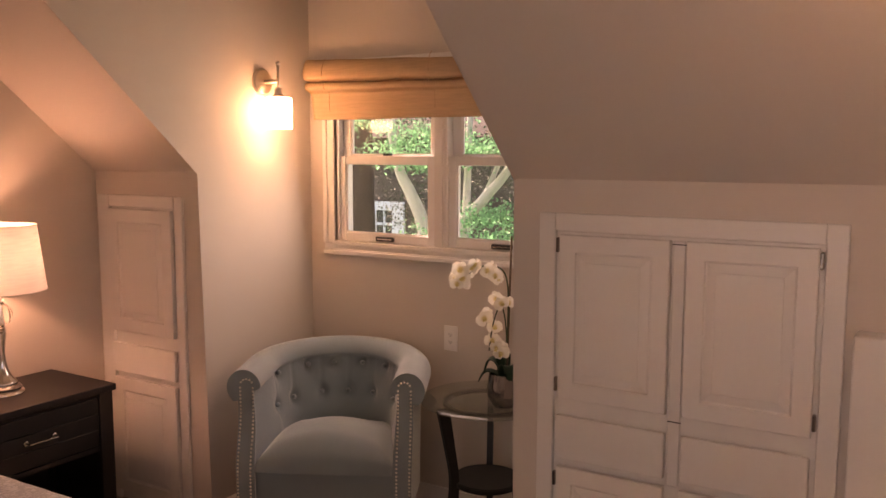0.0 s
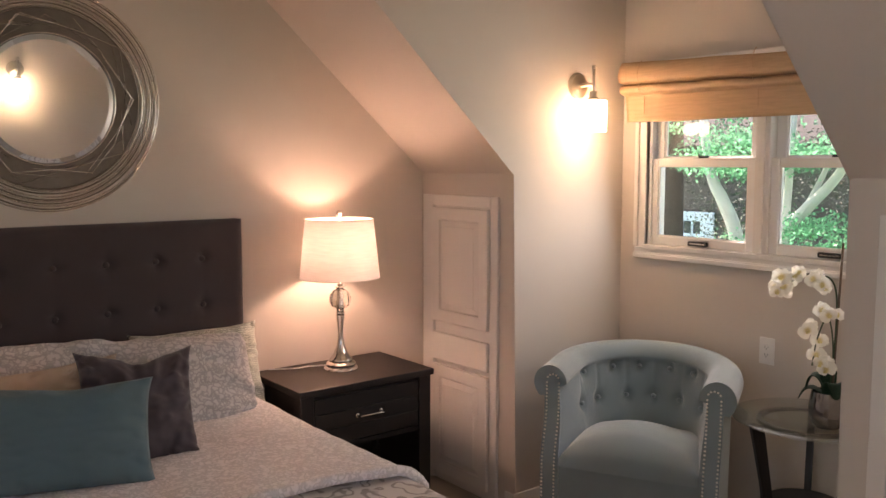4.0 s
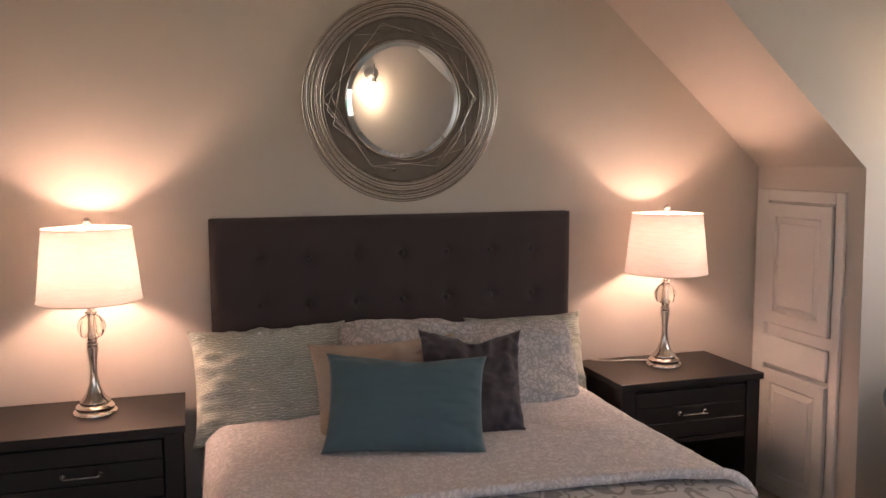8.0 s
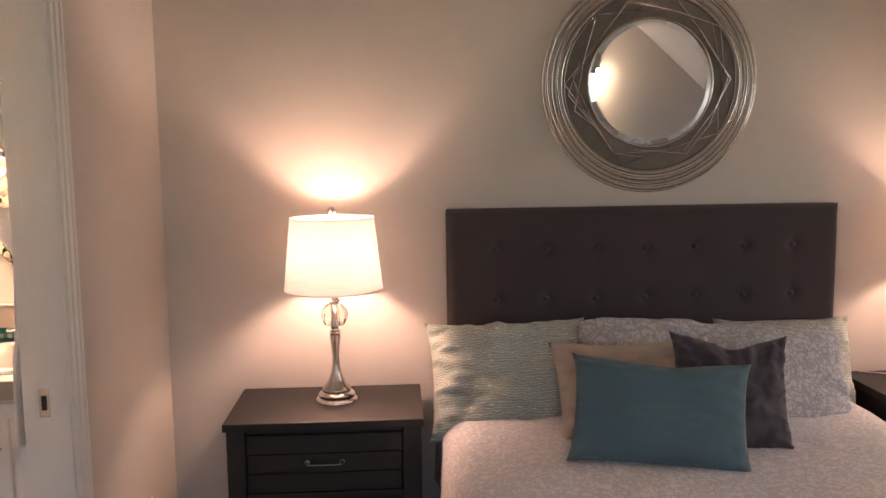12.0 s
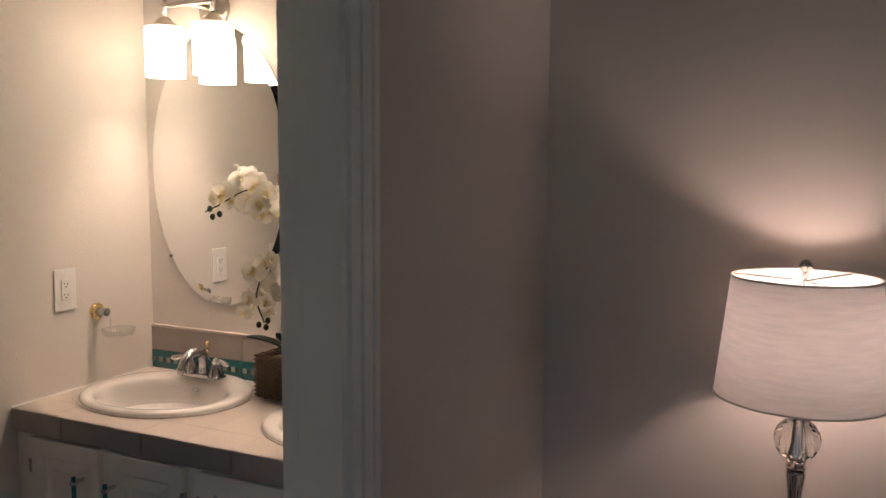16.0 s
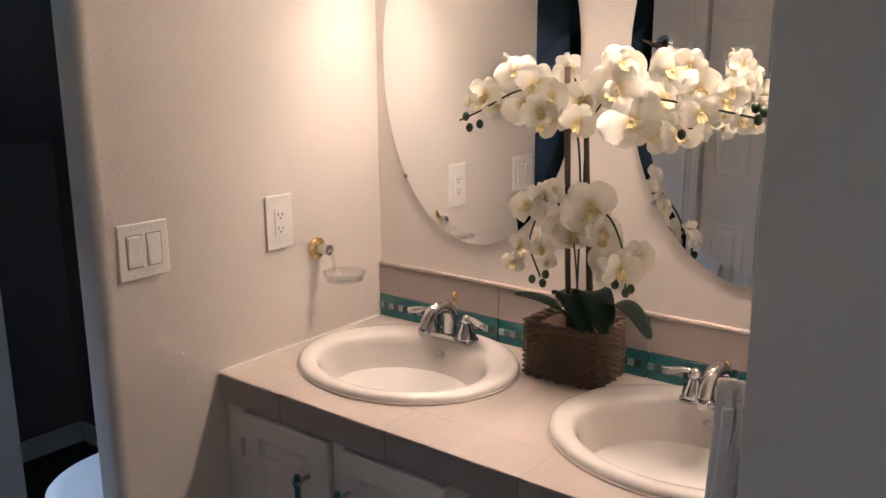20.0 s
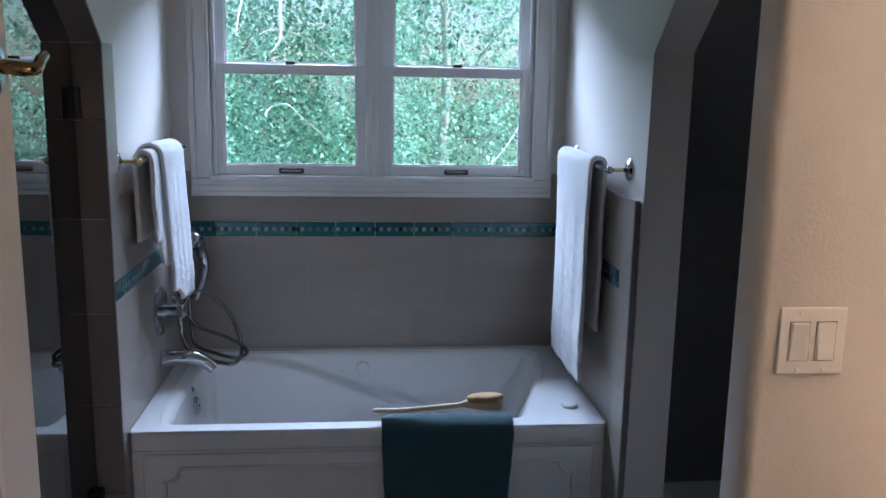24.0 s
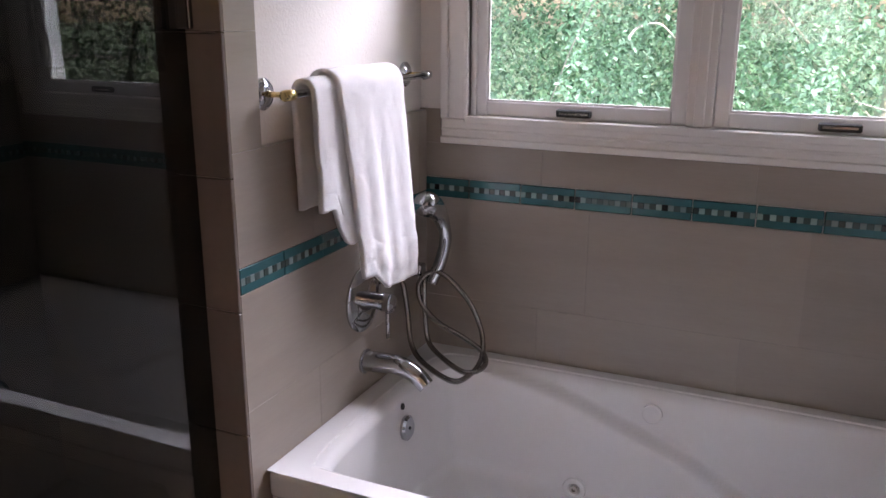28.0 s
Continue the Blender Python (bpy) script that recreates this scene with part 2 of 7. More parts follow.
BLACKMETAL = mat("black_metal", (0.012, 0.012, 0.012), 0.5, 0.0, 0.1, 10, 0, 50, 0.05)
PORCELAIN = mat("porcelain", (0.71, 0.67, 0.625), 0.14, 0, 0.02, 3, 0, 50, 0.01, coat=0.15)
TUBWHITE = mat("acrylic_tub", (0.80, 0.79, 0.78), 0.14, 0, 0.02, 3, 0, 50, 0.01, coat=0.5)
# blue tint puts cool daylight into the round mirror's reflection
DAYTINTMIRROR = mat("daylight_tinted_mirror", (0.80, 0.91, 0.98), 0.0, 1, 0, bump=0, fine=0)
MIRROR = mat("mirror_silver", (0.93, 0.94, 0.94), 0.0, 1, 0, bump=0, fine=0)
DARKWOOD = mat("espresso_wood", (0.011, 0.0075, 0.0065), 0.50, 0, 0.3, 4, 0.2, 60, 0.25, 0.001, stretch=(6, 1, 6))
HEADFAB = mat("charcoal_linen", (0.052, 0.037, 0.038), 0.9, 0, 0.12, 6, 0.5, 700, 0.25, 0.002, sheen=0.25)
CHAIRFAB = mat("blue_grey_velvet", (0.185, 0.240, 0.255), 0.8, 0, 0.12, 5, 0.35, 600, 0.1, 0.002, sheen=0.6)
TEALVEL = mat("teal_velvet", (0.080, 0.145, 0.165), 0.75, 0, 0.08, 5, 0.3, 500, 0.08, 0.002, sheen=0.15)
GREYVEL = mat("plum_grey_velvet", (0.070, 0.056, 0.064), 0.8, 0, 0.15, 5, 0.3, 500, 0.1, 0.002, sheen=0.15)
TOWEL = mat("white_terry", (0.83, 0.81, 0.80), 0.95, 0, 0.05, 8, 0.7, 520, 0.08, 0.006, sheen=0.4)
TEALTOWEL = mat("dark_teal_terry", (0.018, 0.085, 0.10), 0.95, 0, 0.1, 6, 0.9, 420, 0.15, 0.006, sheen=0.4)
SHEET = patterned("sage_wave_cotton", (0.36, 0.375, 0.315), (0.70, 0.69, 0.61), 15, "wave", cut=0.90, width=0.07)
QUILT = patterned("grey_leaf_cotton", (0.64, 0.595, 0.585), (0.84, 0.79, 0.78), 31, "leaf", cut=0.13, width=0.09)
SHAM = patterned("scroll_sham_cotton", (0.39, 0.37, 0.36), (0.60, 0.565, 0.545), 28, "leaf", cut=0.12, width=0.08)
MEDAL = patterned("medallion_cotton", (0.30, 0.27, 0.25), (0.60, 0.56, 0.53), 11, "curl", cut=0.35, width=0.12)
TANFAB = patterned("tan_diamond_weave", (0.45, 0.34, 0.25), (0.55, 0.44, 0.34), 34, "diamond", cut=0.5, width=0.2)
ROMAN = shade_cloth("golden_linen", (0.66, 0.46, 0.30), 0.32)
LINEN = shade_cloth("lamp_linen", (0.78, 0.70, 0.65), 0.125)
OPAL = shade_cloth("opal_glass", (0.95, 0.90, 0.82), 0.45, glow=3.6)
PANE = thin_glass("window_pane", (0.97, 0.99, 0.98))
TABLEGLASS = thin_glass("table_glass", (0.84, 0.88, 0.85), 0.05)
CRYSTAL = glass("crystal", (0.88, 0.84, 0.79), 0.0, 1.54)
CLEAR = thin_glass("clear_acrylic", (0.95, 0.96, 0.95), 0.08)
BANDBACK = mat("grey_brown_band", (0.175, 0.148, 0.125), 0.5, 0.4, 0.2, 20, 0.8, 260, 0.3, 0.003)
DARKWIRE = mat("aged_silver_wire", (0.36, 0.33, 0.30), 0.22, 1, 0.25, 14, 0.1, 200, 0.1)
BRIGHTWIRE = mat("silver_wire", (0.78, 0.75, 0.71), 0.16, 1, 0.35, 22, 0.25, 160, 0.2)
HOSE = mat("steel_hose", (0.30, 0.29, 0.28), 0.22, 1, 0.1, 20, 0.3, 400, 0.1)
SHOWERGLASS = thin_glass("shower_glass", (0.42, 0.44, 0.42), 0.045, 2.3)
SMOKED = mat("smoked_mercury_glass", (0.30, 0.27, 0.25), 0.12, 0.8, 0.4, 20, 0, 50, 0.1)
PLASTIC = mat("white_plastic", (0.80, 0.78, 0.75), 0.3, 0, 0.02, 5, 0, 50, 0.01)
DARKSLOT = mat("dark_slot", (0.02, 0.02, 0.02), 0.6, 0, 0.1, 5, 0, 50, 0.01)
PETAL = mat("cream_petal", (0.89, 0.86, 0.77), 0.55, 0, 0.06, 30, 0.15, 160, 0.05, 0.002, sheen=0.2)
_n, _l = PETAL.node_tree.nodes, PETAL.node_tree.links
_p = _n["Principled BSDF"]
_len, _ramp, _mx = _n.new("ShaderNodeVectorMath"), _n.new("ShaderNodeValToRGB"), _n.new("ShaderNodeMixRGB")
_len.operation = "LENGTH"
_ramp.color_ramp.elements[0].position, _ramp.color_ramp.elements[0].color = 0.006, (0.80, 0.68, 0.34, 1)
_ramp.color_ramp.elements[1].position, _ramp.color_ramp.elements[1].color = 0.022, (1, 1, 1, 1)
_mx.blend_type, _mx.inputs[0].default_value = "MULTIPLY", 1
_l.new(_n["Texture Coordinate"].outputs["Object"], _len.inputs[0])
_l.new(_len.outputs["Value"], _ramp.inputs[0])
_l.new(_p.inputs["Base Color"].links[0].from_socket, _mx.inputs[1])
_l.new(_ramp.outputs[0], _mx.inputs[2])
_l.new(_mx.outputs[0], _p.inputs["Base Color"])
_t, _m = _n.new("ShaderNodeBsdfTranslucent"), _n.new("ShaderNodeMixShader")
_m.inputs[0].default_value = 0.35
_l.new(_n["Principled BSDF"].inputs["Base Color"].links[0].from_socket, _t.inputs[0])
_l.new(_n["Principled BSDF"].outputs[0], _m.inputs[1])
_l.new(_t.outputs[0], _m.inputs[2])
_l.new(_m.outputs[0], _n["Material Output"].inputs[0])
PETALC = mat("yellow_lip", (0.66, 0.56, 0.26), 0.55, 0, 0.3, 60, 0.1, 160, 0.2)
STEMG = mat("dark_green_stem", (0.03, 0.055, 0.02), 0.5, 0, 0.2, 20, 0, 50, 0.1)
LEAFG = mat("orchid_leaf", (0.008, 0.030, 0.014), 0.5, 0, 0.2, 12, 0.1, 90, 0.1, spec=0.25)
CANE = mat("brown_cane", (0.10, 0.06, 0.035), 0.55, 0, 0.3, 30, 0.2, 90, 0.2)
WICKER = mat("woven_seagrass", (0.165, 0.105, 0.066), 0.55, 0, 0.6, 90, 0.4, 200, 0.3, 0.003, island=0.4)
BRUSHWOOD = mat("pale_wood", (0.62, 0.48, 0.33), 0.5, 0, 0.1, 12, 0.1, 90, 0.1, stretch=(1, 6, 6))
BRISTLE = mat("tan_bristle", (0.50, 0.30, 0.15), 0.9, 0, 0.2, 40, 0.9, 300, 0.3, 0.004)
TEALGLASS = mat("teal_glass_rod", (0.016, 0.12, 0.13), 0.08, 0, 0.1, 20, 0, 50, 0.05, coat=0.6)


# ---- mesh helpers ----
def mesh_ob(name, bm, material, smooth=False, angle=None):
    me = bpy.data.meshes.new(name)
    bmesh.ops.recalc_face_normals(bm, faces=bm.faces)
    bm.to_mesh(me)
    bm.free()
    for m in material if isinstance(material, (list, tuple)) else [material]:
        me.materials.append(m)
    if smooth:
        me.polygons.foreach_set("use_smooth", [True] * len(me.polygons))
        if angle:
            me.set_sharp_from_angle(angle=radians(angle))
    return new(name, me)


def part(name, bm, material, parent, label="", smooth=False, angle=None, m=None):
    ob = mesh_ob(name, bm, material, smooth, angle)
    ob.parent = parent
    if m is not None:
        ob.matrix_local = m
    if label:
        ob["label"] = label
    return ob


def share(name, data, parent, m):
    ob = new(name, data)
    ob.parent = parent
    ob.matrix_local = m
    return ob


def thing(name, label, category, m=None, group="", kind=""):
    ob = new(name)
    ob.empty_display_size = 0.1
    if m is not None:
        ob.matrix_world = m
    return tagged(ob, label, category, group, kind)


def structure(name, bm, material, label, category, smooth=False, angle=None):
    return tagged(mesh_ob(name, bm, material, smooth, angle), label, category, kind="structure")


def box(bm, x0, x1, y0, y1, z0, z1, bevel=0.0, seg=1):
    r = bmesh.ops.create_cube(bm, size=1)
    vs = r["verts"]
    for v in vs:
        v.co = Vector((x0 + (v.co.x + 0.5) * (x1 - x0), y0 + (v.co.y + 0.5) * (y1 - y0), z0 + (v.co.z + 0.5) * (z1 - z0)))
    if bevel:
        es = list({e for v in vs for e in v.link_edges})
        bmesh.ops.bevel(bm, geom=es, offset=bevel, segments=seg, profile=0.5, affect="EDGES")
    return bm


def boxes(*lst, bevel=0.0, seg=1):
    bm = bmesh.new()
    for b in lst:
        box(bm, *b, bevel=bevel, seg=seg)
    return bm


def ease(t):
    t = max(0.0, min(1.0, t))
    return t * t * (3 - 2 * t)


def prism(poly, axis, a, b, bevel_at=None, bevel=0.0):
    """Extrude a polygon given in the two other axes (in order) along axis from a to b."""
    bm = bmesh.new()

    def p(u, v, w):
        return {"x": (w, u, v), "y": (u, w, v), "z": (u, v, w)}[axis]
    lo = [bm.verts.new(p(u, v, a)) for u, v in poly]
    hi = [bm.verts.new(p(u, v, b)) for u, v in poly]
    bm.faces.new(lo)
    bm.faces.new(hi)
    k = len(poly)
    for i in range(k):
        bm.faces.new((lo[i], lo[(i + 1) % k], hi[(i + 1) % k], hi[i]))
    if bevel:
        bm.edges.ensure_lookup_table()
        es = [e for e in bm.edges if bevel_at(e.verts[0].co, e.verts[1].co)]
        bmesh.ops.bevel(bm, geom=es, offset=bevel, segments=4, profile=0.5, affect="EDGES")
    return bm


def lathe(profile, seg=32, bm=None, m=None, cap=True):
    """Turn (radius, height) pairs round z."""
    bm = bm or bmesh.new()
    m = m or Matrix()
    rings = []
    for r, z in profile:
        rings.append([bm.verts.new(m @ Vector((max(r, 1e-4) * math.cos(2 * math.pi * i / seg), max(r, 1e-4) * math.sin(2 * math.pi * i / seg), z))) for i in range(seg)])
    for a, b in zip(rings, rings[1:]):
        for i in range(seg):
            bm.faces.new((a[i], a[(i + 1) % seg], b[(i + 1) % seg], b[i]))
    if cap:
        bm.faces.new(rings[0])
        bm.faces.new(rings[-1])
    return bm


def spline(pts, n=8, closed=False):
    """Catmull-Rom through the points."""
    pts = [Vector(p) for p in pts]
    out = []
    k = len(pts)
    for i in range(k if closed else k - 1):
        if closed:
            p0, p1, p2, p3 = (pts[(i + j) % k] for j in (-1, 0, 1, 2))
        else:
            p0, p1, p2, p3 = pts[max(i - 1, 0)], pts[i], pts[i + 1], pts[min(i + 2, k - 1)]
        for s in range(n):
            t = s / n
            out.append(0.5 * (2 * p1 + (p2 - p0) * t + (2 * p0 - 5 * p1 + 4 * p2 - p3) * t * t + (3 * p1 - p0 - 3 * p2 + p3) * t ** 3))
    if not closed:
        out.append(pts[-1])
    return out


def tube(pts, radius, seg=8, bm=None, closed=False):
    """A round rod along the points; radius a number or one for each point."""
    bm = bm or bmesh.new()
    pts = [Vector(p) for p in pts]
    k = len(pts)
    rad = radius if isinstance(radius, (list, tuple)) else [radius] * k
    rings, up = [], Vector((0.13, 0.27, 0.95))
    for i, p in enumerate(pts):
        d = (pts[(i + 1) % k] - pts[i - 1]) if closed else (pts[min(i + 1, k - 1)] - pts[max(i - 1, 0)])
        d.normalize()
        s = d.cross(up)
        if s.length < 1e-3:
            s = d.cross(Vector((1, 0, 0)))
        s.normalize()
        u = s.cross(d)
        up = u
        rings.append([bm.verts.new(p + rad[i] * (math.cos(2 * math.pi * j / seg) * s + math.sin(2 * math.pi * j / seg) * u)) for j in range(seg)])
    for i in range(k if closed else k - 1):
        a, b = rings[i], rings[(i + 1) % k]
        for j in range(seg):
            bm.faces.new((a[j], a[(j + 1) % seg], b[(j + 1) % seg], b[j]))
    if not closed:
        bm.faces.new(rings[0])
        bm.faces.new(rings[-1])
    return bm


def ball(bm, c, r, sx=1, sy=1, sz=1, sub=2):
    res = bmesh.ops.create_icosphere(bm, subdivisions=sub, radius=r)
    for v in res["verts"]:
        v.co = Vector((c[0] + v.co.x * sx, c[1] + v.co.y * sy, c[2] + v.co.z * sz))
    return bm


def grid(fn, nu, nv, bm=None, close_u=False):
    bm = bm or bmesh.new()
    vs = [[bm.verts.new(fn(i / nu, j / nv)) for j in range(nv + 1)] for i in range(nu if close_u else nu + 1)]
    for i in range(nu):
        for j in range(nv):
            a, b = vs[i], vs[(i + 1) % len(vs)]
            bm.faces.new((a[j], b[j], b[j + 1], a[j + 1]))
    return bm


def raised_panel(w, h, t=0.019, stile=0.055, lift=0.008):
    """A cabinet door of width w (x) and height h (z), front towards -y: a frame with a bevelled field set in it."""
    a, b = stile, stile + 0.034
    bm = bmesh.new()
    levels = ((0, t), (0, 0.003), (0.003, 0), (a - 0.002, 0.0), (a, 0.001), (a + 0.003, 0.0075), (a + 0.007, 0.0085), (b - 0.002, 0.001), (b, -0.001))
    rings = [[bm.verts.new((x, y, z)) for x, z in ((-w / 2 + q, q), (w / 2 - q, q), (w / 2 - q, h - q), (-w / 2 + q, h - q))] for q, y in levels]
    for p, q in zip(rings, rings[1:]):
        for i in range(4):
            bm.faces.new((p[i], p[(i + 1) % 4], q[(i + 1) % 4], q[i]))
    bm.faces.new(rings[0])
    bm.faces.new(rings[-1])
    return bm

# ---- plan ----
XB, YK, ZK, RISE = -3.4, 2.54, 1.568, 0.883     # bed wall; knee wall, its height; slope of the roof
YW, XC1, XC2, XE = 3.265, -2.703, -1.201, 0.35  # dormer window wall, its cheeks; end wall
YS, YP, DOOR0, DOOR1 = -1.125, -1.235, -2.36, -1.46
ZCEIL, ZD = 3.2, 2.62
YCEIL, YD = YK - (ZCEIL - ZK) / RISE, YK - (ZD - ZK) / RISE
YV, XV, XM = -2.569, -2.572, -1.35               # switch wall, its end; closet wall
XTR, XTL, YT = -2.777, -1.128, -4.865            # tub alcove cheeks and window wall
YNR, YNL, ZN, ZBC = -3.78, -3.905, 1.73, 2.45

structure("floor_bedroom", boxes((XB, 2.2, -1.18, YW, -0.1, 0)), CARPET, "beige low pile bedroom carpet", "carpet")
structure("floor_bathroom", boxes((XB, 0.1, -4.9, -1.18, -0.1, -0.004)), DARKTILE, "dark bathroom tile floor", "floor")
structure("wall_bed", boxes((XB - 0.12, XB, -1.18, 3.4, 0, 3.3)), PAINT, "warm beige painted bedroom wall behind the bed", "wall")
structure("wall_toilet", boxes((XB - 0.12, XB, -5.0, -2.62, 0, 2.6)), DIMTAUPE, "taupe wall of the toilet alcove, darkened for the dim light", "wall")
structure("wall_vanity", boxes((XB - 0.12, XB, -2.62, -1.18, 0, 2.6)), PAINT_B, "cream textured bathroom wall behind the vanity", "wall")
structure("wall_knee_west", boxes((XB, XC1 - 0.12, YK, YK + 0.12, 0, ZK)), PAINT, "low beige knee wall under the sloped ceiling", "wall")
structure("wall_knee_east", boxes((XC2 + 0.12, XE, YK, YK + 0.12, 0, ZK)), PAINT, "low beige knee wall with built-in cabinet", "wall")


def slope_poly(y0, z0, y1, z1, t):
    return [(y0, z0), (y1, z1), (y1, z1 + t), (y0, z0 + t)]


structure("ceiling_slope_west", prism(slope_poly(YK + 0.12, ZK - 0.12 * RISE, YCEIL, ZCEIL, 0.14), "x", XB, XC1 - 0.12), PAINT, "sloped beige bedroom ceiling", "ceiling")
structure("ceiling_slope_east", prism(slope_poly(YK + 0.12, ZK - 0.12 * RISE, YCEIL, ZCEIL, 0.14), "x", XC2 + 0.12, XE), PAINT, "sloped beige bedroom ceiling", "ceiling")
structure("ceiling_slope_middle", prism(slope_poly(YD, ZD, YCEIL, ZCEIL, 0.14), "x", XC1 - 0.12, XC2 + 0.12), PAINT, "sloped beige ceiling above the dormer", "ceiling")
cheek = [(YK, 0), (YW + 0.12, 0), (YW + 0.12, ZD + 0.1), (YD, ZD + 0.1), (YD, ZD), (YK, ZK)]


def edge_at(x, lo):
    return lambda a, b: abs(a.x - x) < 1e-4 and abs(b.x - x) < 1e-4 and max(a.y, b.y) < lo and not (abs(a.y - b.y) < 1e-5 and abs(a.y - YD) < 1e-4)


structure("wall_cheek_west", prism(cheek, "x", XC1 - 0.12, XC1, edge_at(XC1, YK + 0.01), 0.014), PAINT, "beige dormer side wall with rounded corner bead", "wall", True, 30)
structure("wall_cheek_east", prism(cheek, "x", XC2 + 0.12, XC2, edge_at(XC2, YK + 0.01), 0.014), PAINT, "beige dormer side wall with rounded corner bead", "wall", True, 30)
structure("ceiling_dormer", boxes((XC1, XC2, YD, YW, ZD, ZD + 0.1)), PAINT, "beige dormer ceiling", "ceiling")


def wall_with_hole(x0, x1, y0, y1, z0, z1, hx0, hx1, hz0, hz1):
    return boxes((x0, hx0, y0, y1, z0, z1), (hx1, x1, y0, y1, z0, z1), (hx0, hx1, y0, y1, z0, hz0), (hx0, hx1, y0, y1, hz1, z1))


structure("wall_dormer_window", wall_with_hole(XC1, XC2, YW, YW + 0.12, 0, ZD, -2.545, -1.325, 1.20, 2.08), PAINT, "beige dormer wall round the window", "wall")
structure("ceiling_bedroom", boxes((XB, 2.2, YS, YCEIL, ZCEIL, ZCEIL + 0.1)), PAINT, "flat beige bedroom ceiling", "ceiling")
structure("wall_end", boxes((XE, XE + 0.12, 0.85, YK + 0.12, 0, ZCEIL)), PAINT, "pale beige end wall with a wall lamp", "wall")
structure("wall_north", boxes((XE + 0.12, 2.2, 0.85, 0.97, 0, ZCEIL)), PAINT, "plain beige wall behind the viewer", "wall")
structure("ceiling_fill", boxes((XE, 2.2, YCEIL, 0.97, ZCEIL, ZCEIL + 0.1)), PAINT, "flat beige ceiling", "ceiling")
# the window opening is assumed, out of view, and lets in the east lamp
structure("wall_east", boxes((2.2, 2.32, YS, -0.8, 0, 3.2), (2.2, 2.32, 0.6, 0.97, 0, 3.2), (2.2, 2.32, -0.8, 0.6, 0, 0.9), (2.2, 2.32, -0.8, 0.6, 2.25, 3.2)), PAINT, "plain beige wall with an assumed window opening", "wall")
# the opening from x -0.52 to 0.32 is assumed, for the south lamp
structure("wall_partition", boxes((XB, DOOR0 - 0.026, YP, YS, 0, ZCEIL), (DOOR0 - 0.026, DOOR1, YP, YS, 2.052, ZCEIL), (DOOR1, -0.52, YP, YS, 0, ZCEIL), (-0.52, 0.32, YP, YS, 0, 1.08), (-0.52, 0.32, YP, YS, 2.32, ZCEIL), (0.32, 2.2, YP, YS, 0, ZCEIL)), PAINT, "beige wall between bedroom and bathroom", "wall")
structure("trim_end_wall", boxes((-0.150, -0.03, YK - 0.09, YK - 0.003, 0, 1.17), bevel=0.004), TRIM, "white trim board at the end of the cabinet wall", "trim")

# bathroom shell
structure("wall_switch", prism([(XB, YV), (XB, YV - 0.096), (XV, YV - 0.096), (XV, YV)], "z", 0, ZBC, lambda a, b: abs(a.x - XV) < 1e-4 and abs(b.x - XV) < 1e-4 and abs(a.z - b.z) > 1, 0.022), PAINT_B, "cream textured wall with switches and rounded corner", "wall", True, 30)
structure("wall_closet", boxes((XM, XM + 0.12, -1.40, YP, 0, ZBC), (XM, XM + 0.12, -2.46, -1.40, 2.05, ZBC), (XM, XM + 0.12, -2.715, -2.46, 0, ZBC), (XM + 0.12, -0.99, -2.715, -2.62, 0, ZBC)), PAINT_B, "cream textured closet wall", "wall")
structure("wall_closet_back", boxes((-0.62, -0.5, -2.62, YP, 0, ZBC)), PAINT_B, "plain wall at the back of the closet", "wall")
structure("ceiling_bathroom", boxes((XB, 0.1, -2.965, YP, ZBC, ZBC + 0.1), (XTR, XTL, YT, -2.965, ZBC, ZBC + 0.1)), PAINT_B, "flat cream bathroom ceiling", "ceiling")


def bath_cheek(yn):
    top = yn + (ZBC - ZN) / RISE
    return [(YT - 0.12, 0), (yn, 0), (yn, ZN), (top, ZBC), (YT - 0.12, ZBC)]


structure("wall_tub_west", prism(bath_cheek(YNR), "x", XTR - 0.13, XTR, lambda a, b: abs(a.x - XTR) < 1e-4 and abs(b.x - XTR) < 1e-4 and min(a.y, b.y) > YNR - 0.01 and min(a.z, b.z) < ZN + 0.01, 0.018), PAINT_B, "cream textured side wall of the tub alcove", "wall", True, 30)
structure("wall_tub_east", prism(bath_cheek(YNL), "x", XTL, XTL + 0.13), PAINT_B, "pale textured wall between tub and shower", "wall")
structure("wall_tub_window", wall_with_hole(XTR, XTL, YT - 0.12, YT, 0, ZBC, -2.637, -1.290, 1.212, 2.122), PAINT_B, "cream wall round the tub window", "wall")
structure("ceiling_slope_toilet", prism(slope_poly(-4.5, ZN + RISE * (-4.5 - YNR), -2.965, ZBC, 0.12), "x", XB, XTR - 0.13), DIMTAUPE, "sloped ceiling over the toilet", "ceiling")
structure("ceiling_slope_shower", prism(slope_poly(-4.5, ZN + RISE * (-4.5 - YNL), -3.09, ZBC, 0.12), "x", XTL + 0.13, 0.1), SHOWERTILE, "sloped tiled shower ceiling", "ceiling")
structure("wall_toilet_back", boxes((XB, XTR - 0.13, -4.42, -4.3, 0, 1.4)), DIMTAUPE, "low wall behind the toilet space", "wall")
structure("wall_shower", boxes((XTL + 0.13, 0.1, -4.42, -4.3, 0, 1.6), (-0.05, 0.1, -4.3, -2.62, 0, ZBC), (-0.99, -0.05, -2.715, -2.62, 0, ZBC)), SHOWERTILE, "tiled shower walls, coloured dark as the shower is unlit", "wall")
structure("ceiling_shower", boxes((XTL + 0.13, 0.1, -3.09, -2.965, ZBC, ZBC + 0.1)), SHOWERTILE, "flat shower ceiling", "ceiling")

